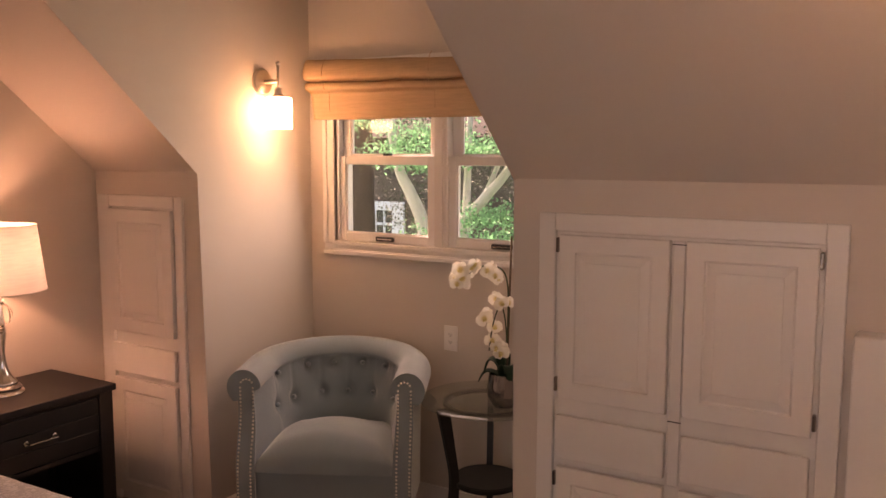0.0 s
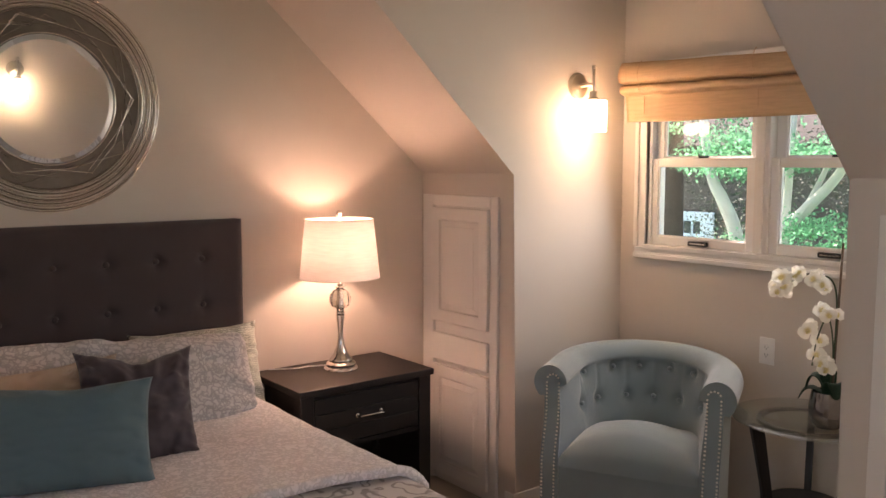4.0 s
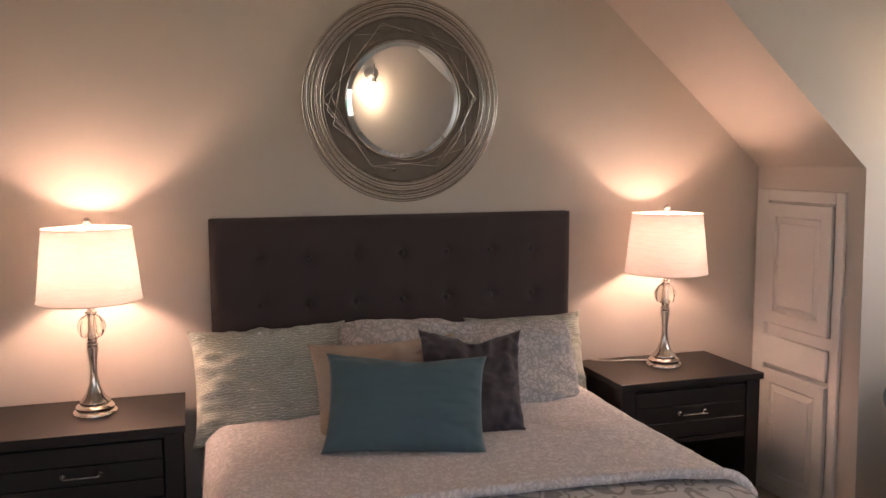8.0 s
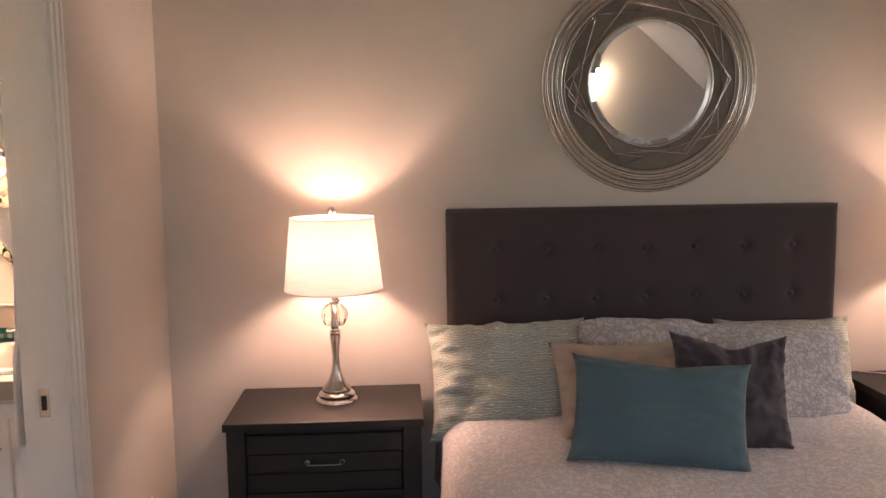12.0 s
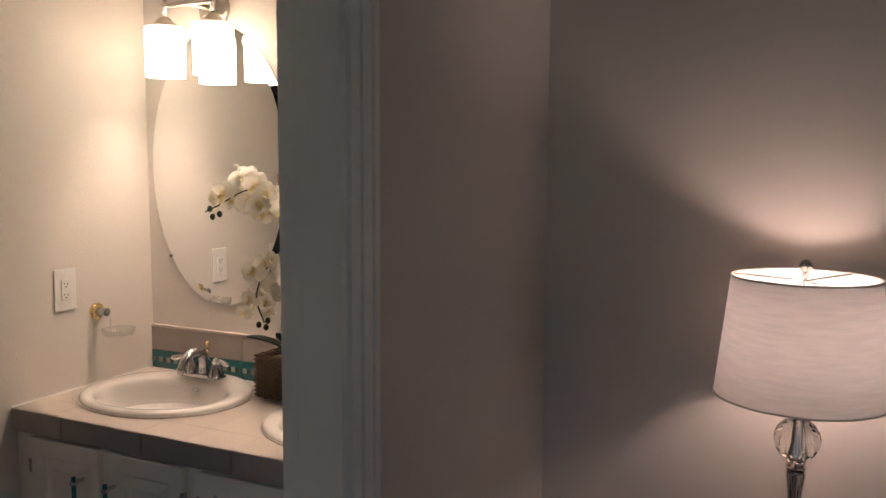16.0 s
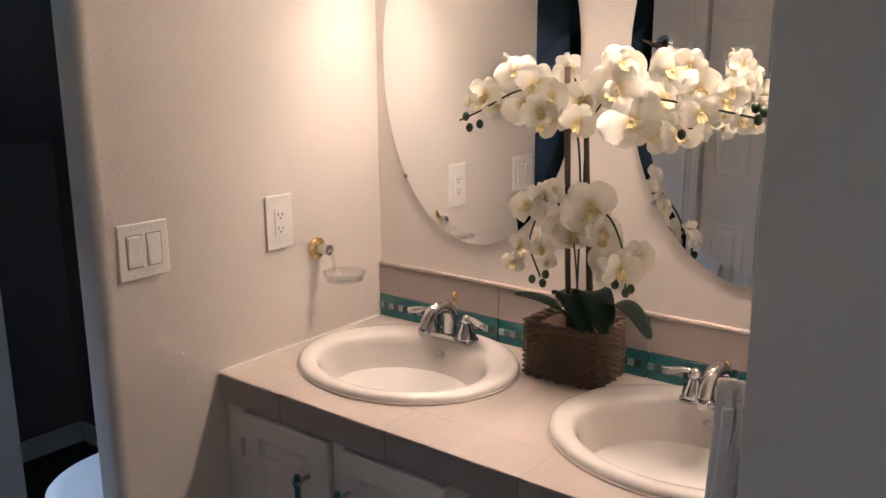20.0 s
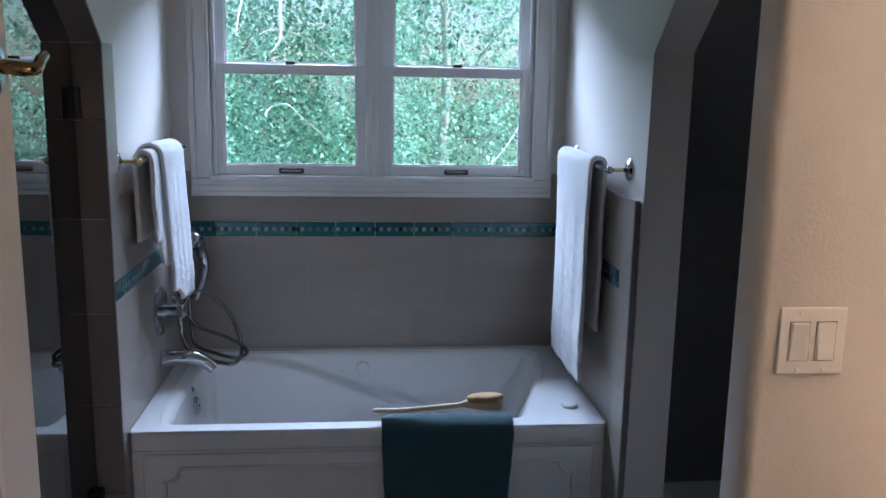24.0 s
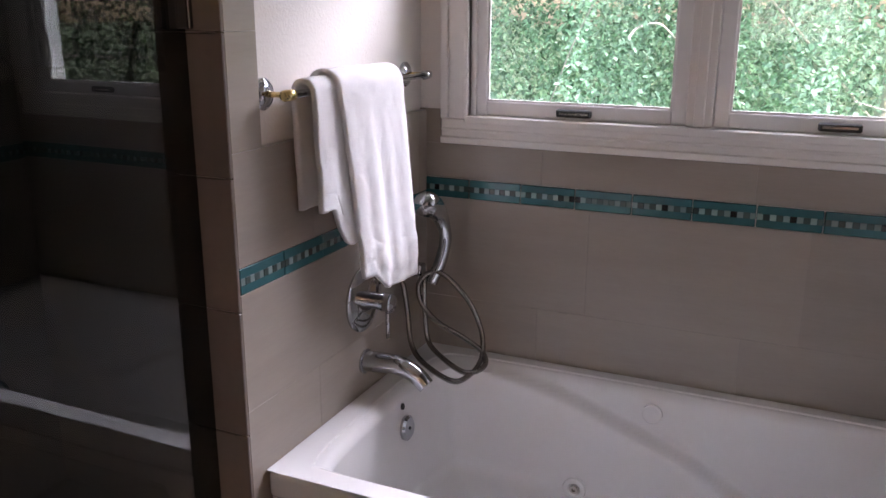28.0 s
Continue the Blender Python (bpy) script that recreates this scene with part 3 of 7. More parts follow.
# baseboards
bb = bmesh.new()
for b in ((XC1 - 0.05, XC1 + 0.012, YK - 0.012, YK + 0.0, 0, 0.088), (XC1 + 0.0005, XC1 + 0.012, YK, YW - 0.012, 0, 0.088), (XC1 + 0.0005, XC2 - 0.0005, YW - 0.012, YW - 0.0005, 0, 0.088),
          (XC2 - 0.012, XC2 - 0.0005, YK, YW - 0.012, 0, 0.088), (XC2 - 0.012, XC2 + 0.07, YK - 0.012, YK, 0, 0.088),
          (XB + 0.0005, XB + 0.012, YS + 0.012, YK - 0.03, 0, 0.088), (XB + 0.0005, DOOR0 - 0.112, YS + 0.0005, YS + 0.012, 0, 0.088), (XB + 0.0005, XB + 0.012, -4.288, -2.67, 0, 0.088), (XB + 0.012, XTR - 0.131, -4.2995, -4.288, 0, 0.088)):
    box(bb, *b, bevel=0.002)
structure("baseboard", bb, TRIM, "white painted baseboard", "baseboard")

# pocket door with its casing
pd = tagged(thing("door_pocket", "white pocket door slid into the wall with an edge pull", "door"), kind="structure")
part("door_leaf", boxes((-3.2, -2.3604, -1.2040, -1.1560, 0.012, 2.04)), TRIM, pd)
part("edge_pull", boxes((-2.3615, -2.3585, -1.194, -1.166, 0.905, 0.985), bevel=0.001), SILVER, pd, "worn brass edge pull")
part("pull_recess", boxes((-2.3590, -2.3575, -1.187, -1.173, 0.925, 0.965)), DARKSLOT, pd)
for ya, yb in ((YP, -1.2040), (-1.1560, YS + 0.010)):
    part("jamb", boxes((DOOR0 - 0.024, DOOR0, ya, yb, 0, 2.05)), TRIM, pd)
part("head_jamb", boxes((DOOR0, DOOR1, YP, YS, 2.035, 2.049)), TRIM, pd)


def casing_v(x0, x1, y, out, z0, z1):
    """Fluted upright casing board on a wall that faces y (out = +1 or -1)."""
    w = x1 - x0
    prof = ((0, 0.016), (0.16, 0.016), (0.18, 0.010), (0.22, 0.010), (0.24, 0.014), (0.38, 0.014), (0.40, 0.010), (0.42, 0.010), (0.44, 0.017), (0.56, 0.017), (0.58, 0.010), (0.60, 0.010), (0.62, 0.014), (0.76, 0.014), (0.78, 0.010), (0.82, 0.010), (0.84, 0.020), (1, 0.020))
    return prism([(x0, y + out * 0.0005)] + [(x0 + f * w, y + out * d) for f, d in prof] + [(x1, y + out * 0.0005)], "z", z0, z1)


part("casing", casing_v(-2.475, -2.378, YS, 1, 0, 2.13), TRIM, pd)
part("casing", casing_v(DOOR1 + 0.0, DOOR1 + 0.097, YS, 1, 0, 2.13), TRIM, pd)
part("head_casing", boxes((-2.475, DOOR1 + 0.097, YS + 0.0005, YS + 0.018, 2.131, 2.22), bevel=0.003), TRIM, pd)


# ---- windows ----
def bar(name, w, parent, *b, bevel=0.004, material=None):
    return part(name, boxes(b, bevel=bevel, seg=2), material or TRIMV, parent)


def window(name, label, m, W, zb, r0, r1, zt, cw, low=0.0):
    """Two double-hung units side by side; x across, y outwards, wall face at y = 0."""
    win = tagged(thing(name, label, "window", m), kind="structure")
    h = W / 2
    for s in (-1, 1):
        a, b = sorted((s * h, s * (h + cw)))
        part("casing", boxes((a, b, -0.016, -0.0005, zb - 0.012, zt + 0.02), (*sorted((s * (h + cw - 0.024), s * (h + cw))), -0.027, -0.0005, zb - 0.012, zt + 0.02), (*sorted((s * h, s * (h + 0.014))), -0.022, -0.0005, zb - 0.012, zt + 0.02), bevel=0.003), TRIM, win)
        a, b = sorted((s * h, s * (h - 0.008)))
        bar("jamb", W, win, a, b, 0.0, 0.118, zb - 0.012, zt + 0.02, bevel=0.001)
    part("head_casing", boxes((-h - cw, h + cw, -0.016, -0.0005, zt + 0.021, zt + 0.02 + cw), (-h - cw, h + cw, -0.028, -0.0005, zt + cw, zt + 0.022 + cw), bevel=0.003), TRIM, win)
    part("sill", boxes((-h - cw, h + cw, -0.016, -0.0005, zb - 0.085 - low, zb - 0.013), (-h - cw, h + cw, -0.027, -0.0005, zb - 0.087 - low, zb - 0.066 - low), (-h - 0.01, h + 0.01, -0.024, 0.118, zb - 0.024, zb - 0.0008), (-h - cw, h + cw, -0.021, -0.0005, zb - 0.05, zb - 0.04), bevel=0.003), TRIM, win)
    part("mullion", boxes((-0.035, 0.035, -0.004, 0.118, zb - 0.0005, zt + 0.02), (-0.014, 0.014, -0.014, 0.0, zb - 0.0005, zt + 0.02), bevel=0.003), TRIM, win)
    for s in (-1, 1):
        x0, x1 = sorted((s * 0.0355, s * (h - 0.0085)))
        for k, (ya, yb, za, zc, st, br, tr) in {"lower_sash": (0.009, 0.041, zb, r1, 0.040, 0.042, r1 - r0), "upper_sash": (0.045, 0.077, r0 + 0.004, zt, 0.046, r1 - r0, 0.05)}.items():
            sash = part(k, boxes((x0, x0 + st, ya, yb, za, zc), (x1 - st, x1, ya, yb, za, zc), (x0 + st, x1 - st, ya, yb, za, za + br), (x0 + st, x1 - st, ya, yb, zc - tr, zc), bevel=0.004, seg=2), TRIMV, win)
            yc = (ya + yb) / 2
            pane = part("pane", boxes((x0 + st - 0.004, x1 - st + 0.004, yc - 0.002, yc + 0.002, za + br - 0.004, zc - tr + 0.004)), PANE, sash)
            pane.visible_shadow = False
            part("glazing_bead", boxes((x0 + st, x0 + st + 0.006, yc - 0.009, yc - 0.003, za + br, zc - tr), (x1 - st - 0.006, x1 - st, yc - 0.009, yc - 0.003, za + br, zc - tr), (x0 + st, x1 - st, yc - 0.009, yc - 0.003, za + br, za + br + 0.006)), PLASTIC, sash)
            if k == "lower_sash":
                xm = (x0 + x1) / 2
                lift = part("sash_lift", boxes((xm - 0.052, xm + 0.052, ya - 0.016, ya - 0.001, zb + 0.008, zb + 0.030), bevel=0.004), BLACKMETAL, sash, "black metal sash lift")
                part("lift_slot", boxes((xm - 0.042, xm + 0.042, ya - 0.0175, ya - 0.0165, zb + 0.016, zb + 0.022)), SILVER, sash)
                part("sash_lock", boxes((xm - 0.02, xm + 0.02, ya + 0.004, yb, r1 + 0.001, r1 + 0.012), bevel=0.003), BLACKMETAL, sash)
        bar("stop", W, win, *sorted((s * (h - 0.009), s * (h - 0.020))), -0.004, 0.007, zb - 0.01, zt + 0.015, bevel=0.001)
    return win


window("window_1", "white double-hung bedroom window pair in wood casing", pose(-1.940, YW, 0), 1.20, 1.224, 1.596, 1.638, 1.98, 0.068, -0.020)
window("window_2", "white double-hung bathroom window pair over the tub", pose(-1.9635, YT, 0, 0, 0, 180), 1.342, 1.240, 1.655, 1.698, 2.10, 0.088)

# ---- bedroom ----
def cabinet_door(parent, x0, x1, z0, z1, y, name="door", stile=0.055, hinges=()):
    d = part(name, raised_panel(x1 - x0, z1 - z0, stile=stile), TRIM, parent, smooth=False, m=pose((x0 + x1) / 2, y, z0))
    for hx, hz in hinges:
        part("hinge", boxes((hx - 0.005, hx + 0.005, -0.004, 0.012, hz - 0.024, hz + 0.024), bevel=0.002), DARKWIRE, d, "dark metal hinge", m=pose(-(x0 + x1) / 2, 0, -z0))
    return d


def drawer_front(parent, x0, x1, z0, z1, y):
    return part("drawer_front", boxes(((x0 - x1) / 2, (x1 - x0) / 2, 0, 0.019, 0, z1 - z0), bevel=0.006, seg=2), TRIM, parent, m=pose((x0 + x1) / 2, y, z0))


cw = thing("built_in_cabinet", "narrow white built-in cabinet with raised panel doors in the knee wall", "cabinet", pose(0, YK, 0))
part("face_frame", boxes((-3.372, -3.290, -0.018, -0.0005, 0.0, 1.46), (-2.855, -2.806, -0.018, -0.0005, 0.0, 1.46), (-3.290, -2.855, -0.018, -0.0005, 1.406, 1.46), (-3.290, -2.855, -0.004, -0.0005, 0.0, 1.406), bevel=0.003), TRIM, cw)
cabinet_door(cw, -3.282, -2.863, 0.828, 1.398, -0.0325, stile=0.06)
drawer_front(cw, -3.282, -2.863, 0.630, 0.772, -0.0325)
cabinet_door(cw, -3.282, -2.863, 0.050, 0.606, -0.0325, stile=0.06)

ce = thing("built_in_cabinet", "wide white built-in cabinet with raised panel doors and dark hinges", "cabinet", pose(0, YK, 0))
part("face_frame", boxes((-1.104, -1.046, -0.018, -0.0005, 0.0, 1.46), (-0.236, -0.178, -0.018, -0.0005, 0.0, 1.46), (-1.046, -0.236, -0.018, -0.0005, 1.402, 1.46), (-1.046, -0.236, -0.004, -0.0005, 0.0, 1.402), (-0.66, -0.624, -0.014, -0.0125, 0.62, 1.39), bevel=0.003), TRIM, ce)
for z in (1.377, 0.826, 0.54):
    part("reveal", boxes((-0.663, -0.621, -0.0155, -0.0145, z, z + 0.003)), DARKSLOT, ce)
for z0, z1, hz in ((0.85, 1.391, (0.897, 1.358)), (0.085, 0.617, (0.14, 0.575))):
    cabinet_door(ce, -1.026, -0.667, z0, z1, -0.0325, hinges=[(-1.032, hz[0]), (-1.032, hz[1])])
    cabinet_door(ce, -0.617, -0.250, z0, z1, -0.0325, hinges=[(-0.243, hz[0]), (-0.243, hz[1])])
drawer_front(ce, -1.033, -0.667, 0.643, 0.792, -0.0325)
drawer_front(ce, -0.617, -0.250, 0.643, 0.792, -0.0325)


def outlet(m, label, gang=1, rocker=False, big=0.0):
    """Wall plate; front towards -y."""
    w, hh = (0.072 if gang == 1 else 0.117) + big * 0.6, 0.0585 + big / 2
    o = thing("light_switch" if rocker else "outlet", label, "switch" if rocker else "outlet", m)
    part("plate", boxes((-w / 2, w / 2, -0.006, -0.0005, -hh, hh), bevel=0.003, seg=2), PLASTIC, o)
    for g in range(gang):
        cx = (g - (gang - 1) / 2) * 0.046
        ob = part("rocker" if rocker else "receptacle", boxes((cx - 0.0165, cx + 0.0165, -0.0085, -0.006, -0.033, 0.033), bevel=0.0015), PLASTIC, o)
        if rocker:
            # thin strip drawn as the shadow line round the rocker
            part("rocker_shadow_line", boxes((cx - 0.0180, cx + 0.0180, -0.0064, -0.0061, -0.0345, 0.0345)), SILVER, o)
            part("rocker_face", prism([(-0.0083, -0.031), (-0.0115, -0.031 if g else 0.031), (-0.0083, 0.031)], "x", cx - 0.014, cx + 0.014), PLASTIC, o)
        else:
            for s in (-1, 1):
                part("slots", boxes((cx - 0.0075, cx - 0.0055, -0.0092, -0.0086, s * 0.017 - 0.002, s * 0.017 + 0.006), (cx + 0.0055, cx + 0.0075, -0.0092, -0.0086, s * 0.017 - 0.002, s * 0.017 + 0.005), (cx - 0.002, cx + 0.002, -0.0092, -0.0086, s * 0.017 - 0.009, s * 0.017 - 0.005)), DARKSLOT, ob)
        for s in (-1, 1):
            part("screw", lathe([(0.003, 0), (0.0028, 0.0012), (0.001, 0.0015)], 10, m=Matrix.Translation((cx, -0.006, s * 0.0495)) @ pose(0, 0, 0, 90)), PLASTIC, o)
    return o


outlet(pose(-1.884, YW, 0.807), "white duplex outlet on the wall beside the armchair")
outlet(pose(-3.03, YS, 0.33, 0, 0, 180), "white duplex outlet low on the beige wall")


# bedside tables and lamps
def nightstand(label):
    n = thing("nightstand", label, "nightstand", group="pair of nightstands")
    w, d, h = 0.69, 0.445, 0.683
    part("tabletop", boxes((-w / 2, w / 2, -d / 2, d / 2, h - 0.028, h), bevel=0.003, seg=2), DARKWOOD, n)
    for sx in (-1, 1):
        for sy in (-1, 1):
            x, y = sx * (w / 2 - 0.042), sy * (d / 2 - 0.042)
            part("leg", boxes((x - 0.032, x + 0.032, y - 0.03, y + 0.03, 0, h - 0.029), bevel=0.003), DARKWOOD, n)
        x = sx * (w / 2 - 0.04)
        part("side_panel", boxes((x - 0.012, x + 0.012, -d / 2 + 0.073, d / 2 - 0.073, 0.11, h - 0.03)), DARKWOOD, n)
    part("back_panel", boxes((-w / 2 + 0.075, w / 2 - 0.075, d / 2 - 0.05, d / 2 - 0.03, 0.11, h - 0.03)), DARKWOOD, n)
    part("shelf", boxes((-w / 2 + 0.075, w / 2 - 0.075, -d / 2 + 0.02, d / 2 - 0.055, 0.11, 0.135), bevel=0.003), DARKWOOD, n)
    part("divider", boxes((-w / 2 + 0.075, w / 2 - 0.075, -d / 2 + 0.02, d / 2 - 0.055, 0.405, 0.425)), DARKWOOD, n)
    part("top_rail", boxes((-w / 2 + 0.075, w / 2 - 0.075, -d / 2 + 0.025, -d / 2 + 0.045, 0.638, h - 0.03)), DARKWOOD, n)
    dr = part("drawer", boxes((-w / 2 + 0.079, w / 2 - 0.079, -d / 2 + 0.024, -d / 2 + 0.036, 0.430, 0.635)), DARKWOOD, n)
    for a, b in ((0.430, 0.497), (0.5, 0.566), (0.569, 0.635)):
        part("board", boxes((-w / 2 + 0.079, w / 2 - 0.079, -d / 2 + 0.016, -d / 2 + 0.0235, a, b), bevel=0.002), DARKWOOD, dr)
    part("handle", tube(spline([(-0.060, -d / 2 + 0.016, 0.535), (-0.058, -d / 2 - 0.010, 0.535), (-0.048, -d / 2 - 0.014, 0.535), (0.048, -d / 2 - 0.014, 0.535), (0.058, -d / 2 - 0.010, 0.535), (0.060, -d / 2 + 0.016, 0.535)], 5), 0.0036, 8), DARKWIRE, dr, "brushed nickel bar handle", True)
    for s in (-1, 1):
        part("handle_foot", lathe([(0.010, 0), (0.010, 0.004), (0.007, 0.006)], 12, m=pose(s * 0.060, -d / 2 + 0.016, 0.535, 90)), DARKWIRE, dr)
    return n


ns1 = nightstand("espresso wood nightstand with one drawer and a lit lamp")
ns1.matrix_world = pose(-3.152, -0.4925, 0, 0, 0, 90)
copy_thing(ns1, pose(-3.152, 1.905, 0, 0, 0, 90))


def table_lamp():
    o = thing("table_lamp", "silver table lamp with crystal ball and lit linen drum shade", "lamp", group="pair of bedside lamps")
    part("base", lathe([(0.078, 0), (0.078, 0.008), (0.074, 0.013), (0.066, 0.016), (0.066, 0.020), (0.068, 0.026), (0.062, 0.034), (0.052, 0.038), (0.054, 0.042), (0.052, 0.050), (0.040, 0.062), (0.030, 0.078)], 40), SILVER, o, smooth=True, angle=50)
    part("stem", lathe([(0.030, 0.078), (0.020, 0.105), (0.014, 0.14), (0.013, 0.17), (0.016, 0.205), (0.0215, 0.242), (0.0215, 0.248), (0.018, 0.250), (0.022, 0.255), (0.022, 0.262), (0.016, 0.266), (0.020, 0.269), (0.020, 0.2725), (0.014, 0.2735)], 32), SILVER, o, smooth=True, angle=50)
    part("crystal_ball", lathe([(0.012, 0.2738)] + [(0.0495 * math.sin(a), 0.3215 - 0.0497 * math.cos(a)) for a in np.linspace(0.3, math.pi - 0.3, 10)] + [(0.012, 0.3692)], 16), CRYSTAL, o, "clear faceted crystal ball")
    part("inner_rod", lathe([(0.013, 0.277), (0.009, 0.29), (0.015, 0.30), (0.009, 0.315), (0.009, 0.366)], 14), SILVER, o, smooth=True)
    part("neck", lathe([(0.015, 0.3695), (0.024, 0.3735), (0.024, 0.380), (0.013, 0.386), (0.017, 0.392), (0.011, 0.398), (0.011, 0.47), (0.016, 0.475), (0.016, 0.51), (0.004, 0.515), (0.004, 0.682)], 24), SILVER, o, smooth=True, angle=40)
    sh = part("shade", grid(lambda u, v: Vector(((0.180 - 0.028 * v) * math.cos(2 * math.pi * u), (0.180 - 0.028 * v) * math.sin(2 * math.pi * u), 0.420 + 0.262 * v)), 64, 6, close_u=True), LINEN, o, "glowing off-white linen drum shade", True)
    part("shade_ring", tube([((0.1525) * math.cos(a), (0.1525) * math.sin(a), 0.682) for a in np.linspace(0, 2 * math.pi, 48, endpoint=False)], 0.0022, 6, closed=True), NICKEL, sh, "dark metal rim", True)
    part("shade_ring", tube([((0.1805) * math.cos(a), (0.1805) * math.sin(a), 0.420) for a in np.linspace(0, 2 * math.pi, 48, endpoint=False)], 0.0022, 6, closed=True), NICKEL, sh, smooth=True)
    sp = bmesh.new()
    for k in range(3):
        a = 2 * math.pi * k / 3 + 0.4
        tube([(0.004 * math.cos(a), 0.004 * math.sin(a), 0.674), (0.15 * math.cos(a), 0.15 * math.sin(a), 0.680)], 0.0018, 6, sp)
    part("spider", sp, NICKEL, sh)
    part("finial", lathe([(0.004, 0.680), (0.010, 0.683), (0.006, 0.688), (0.008, 0.692), (0.0145, 0.702), (0.0145, 0.710), (0.009, 0.719), (0.002, 0.722)], 20), SILVER, o, smooth=True)
    return o


lp1 = table_lamp()
lp1.matrix_world = pose(-3.185, -0.463, 0.683)
copy_thing(lp1, pose(-3.185, 1.912, 0.683))
for y, watts in ((-0.463, 5.8), (1.912, 3.7)):
    lamp("bedside_bulb", "POINT", pose(-3.185, y, 1.235), watts, WARM, 0.035)
cord = thing("lamp_cord", "thin white lamp cord lying on the nightstand", "cord", pose(0, 0, 0.6835))
part("cable", tube(spline([(-3.27, 1.90, 0.003), (-3.30, 1.80, 0.004), (-3.27, 1.74, 0.012), (-3.33, 1.68, 0.004), (-3.36, 1.64, 0.003)], 8), 0.003, 6), PLASTIC, cord, smooth=True)

# bed
bed = thing("bed", "queen bed with charcoal tufted headboard and dark frame", "bed", pose(0, 0, 0))
BY0, BY1 = -0.037, 1.515
buttons = [(0.156 + 0.196 * k, z) for z in (1.215, 1.02, 0.825) for k in range(7)]


def head_front(u, v):
    y, z = BY0 + (BY1 - BY0) * u, 0.30 + 1.076 * v
    d = 0.0
    for by, bz in buttons:
        r2 = (y - by) ** 2 + (z - bz) ** 2
        if r2 < 0.03:
            d += 0.014 * math.exp(-r2 / 0.0006) + 0.004 * math.exp(-r2 / 0.005)
            d += 0.003 * math.exp(-((z - bz) / 0.008) ** 2) * math.exp(-((y - by) / 0.05) ** 2) + 0.003 * math.exp(-((y - by) / 0.008) ** 2) * max(0, 1 - abs(z - bz) / 0.1)
    e = min(u * (BY1 - BY0), (1 - u) * (BY1 - BY0), (1 - v) * 1.076, 0.04) / 0.04
    return Vector((-3.323 - d - 0.022 * (1 - math.sqrt(max(0, 1 - (1 - e) ** 2))), y, z))


hb = grid(head_front, 150, 100)
box(hb, -3.398, -3.344, BY0, BY1, 0.30, 1.376, bevel=0.012, seg=3)
head = part("headboard", hb, HEADFAB, bed, "charcoal button-tufted upholstered headboard", True, 40)
btn = ball(bmesh.new(), (0, 0, 0), 0.013, 0.5, 1, 1, 2)
b0 = part("button", btn, HEADFAB, head, smooth=True, m=pose(-3.3385, *buttons[0]))
for b in buttons[1:]:
    share("button", b0.data, head, pose(-3.3385, *b))
for y in (0.15, 1.33):
    part("headboard_leg", boxes((-3.395, -3.35, y - 0.04, y + 0.04, 0, 0.30)), DARKWOOD, bed)
part("bed_frame", boxes((-3.32, -1.28, BY0 + 0.02, BY1 - 0.085, 0.10, 0.30), bevel=0.01), HEADFAB, bed)
for x in (-3.2, -1.4):
    for y in (0.06, 1.42):
        part("leg", boxes((x - 0.03, x + 0.03, y - 0.03, y + 0.03, 0, 0.10), bevel=0.003), DARKWOOD, bed)
part("mattress", boxes((-3.31, -1.29, BY0 + 0.02, BY1 - 0.085, 0.305, 0.60), bevel=0.04, seg=4), SHEET, bed, smooth=True, angle=40)


def spread(x0, x1, top, drop, y0, y1, r, wob, seed, nx=60, ny=110, curve=0.0, lift=0.0):
    """Cloth lying over the bed, falling down both sides; y0, y1 the edges of the flat."""
    span = (y1 - y0) + 2 * drop

    def fn(u, v):
        s = -drop + span * v
        if s < 0:
            y, z = y0 - r * min(1, -s / r) * 0.8 - 0.02 * (-s), top - (-s if -s > r else (-s) ** 2 / (1.3 * r) * 0.8)
        elif s > y1 - y0:
            q = s - (y1 - y0)
            y, z = y1 + r * min(1, q / r) * 0.8 + 0.02 * q, top - (q if q > r else q ** 2 / (1.3 * r) * 0.8)
        else:
            y, z = y0 + s, top
        t = (y - y0) / (y1 - y0)
        xe = x1 + curve * (4 * (t - 0.5) ** 2 - 0.35) if u > 0.98 else x1 + curve * (4 * (t - 0.5) ** 2 - 0.35) * u ** 3
        x = x0 + (xe - x0) * u
        n = noise.noise(Vector((x * 3.1, y * 3.1, seed))) + 0.5 * noise.noise(Vector((x * 9, y * 7, seed + 5)))
        fold = math.sin(x * 11 + seed) * 0.02 * min(1, max(0, (top - z) / 0.3))
        return Vector((x, y + (fold if s > 0.5 * span - drop else -fold), z + wob * n + lift * math.exp(-((u - 1) / 0.03) ** 2)))
    return grid(fn, nx, ny)


def sheet_of(name, bm, material, label, category, thick):
    ob = tagged(mesh_ob(name, bm, material, True), label, category)
    so = ob.modifiers.new("thick", "SOLIDIFY")
    so.thickness, so.offset = thick, 1
    return ob


sheet_of("coverlet", spread(-2.35, -1.24, 0.625, 0.32, BY0 + 0.05, BY1 - 0.10, 0.07, 0.006, 3), MEDAL, "taupe coverlet with white medallion print over the bed foot", "bedspread", 0.012)
sheet_of("quilt", spread(-3.26, -2.06, 0.634, 0.30, BY0 + 0.05, BY1 - 0.115, 0.085, 0.011, 7, curve=0.10, lift=0.018), QUILT, "pale grey leaf-print duvet pulled up to the pillows", "duvet", 0.030)


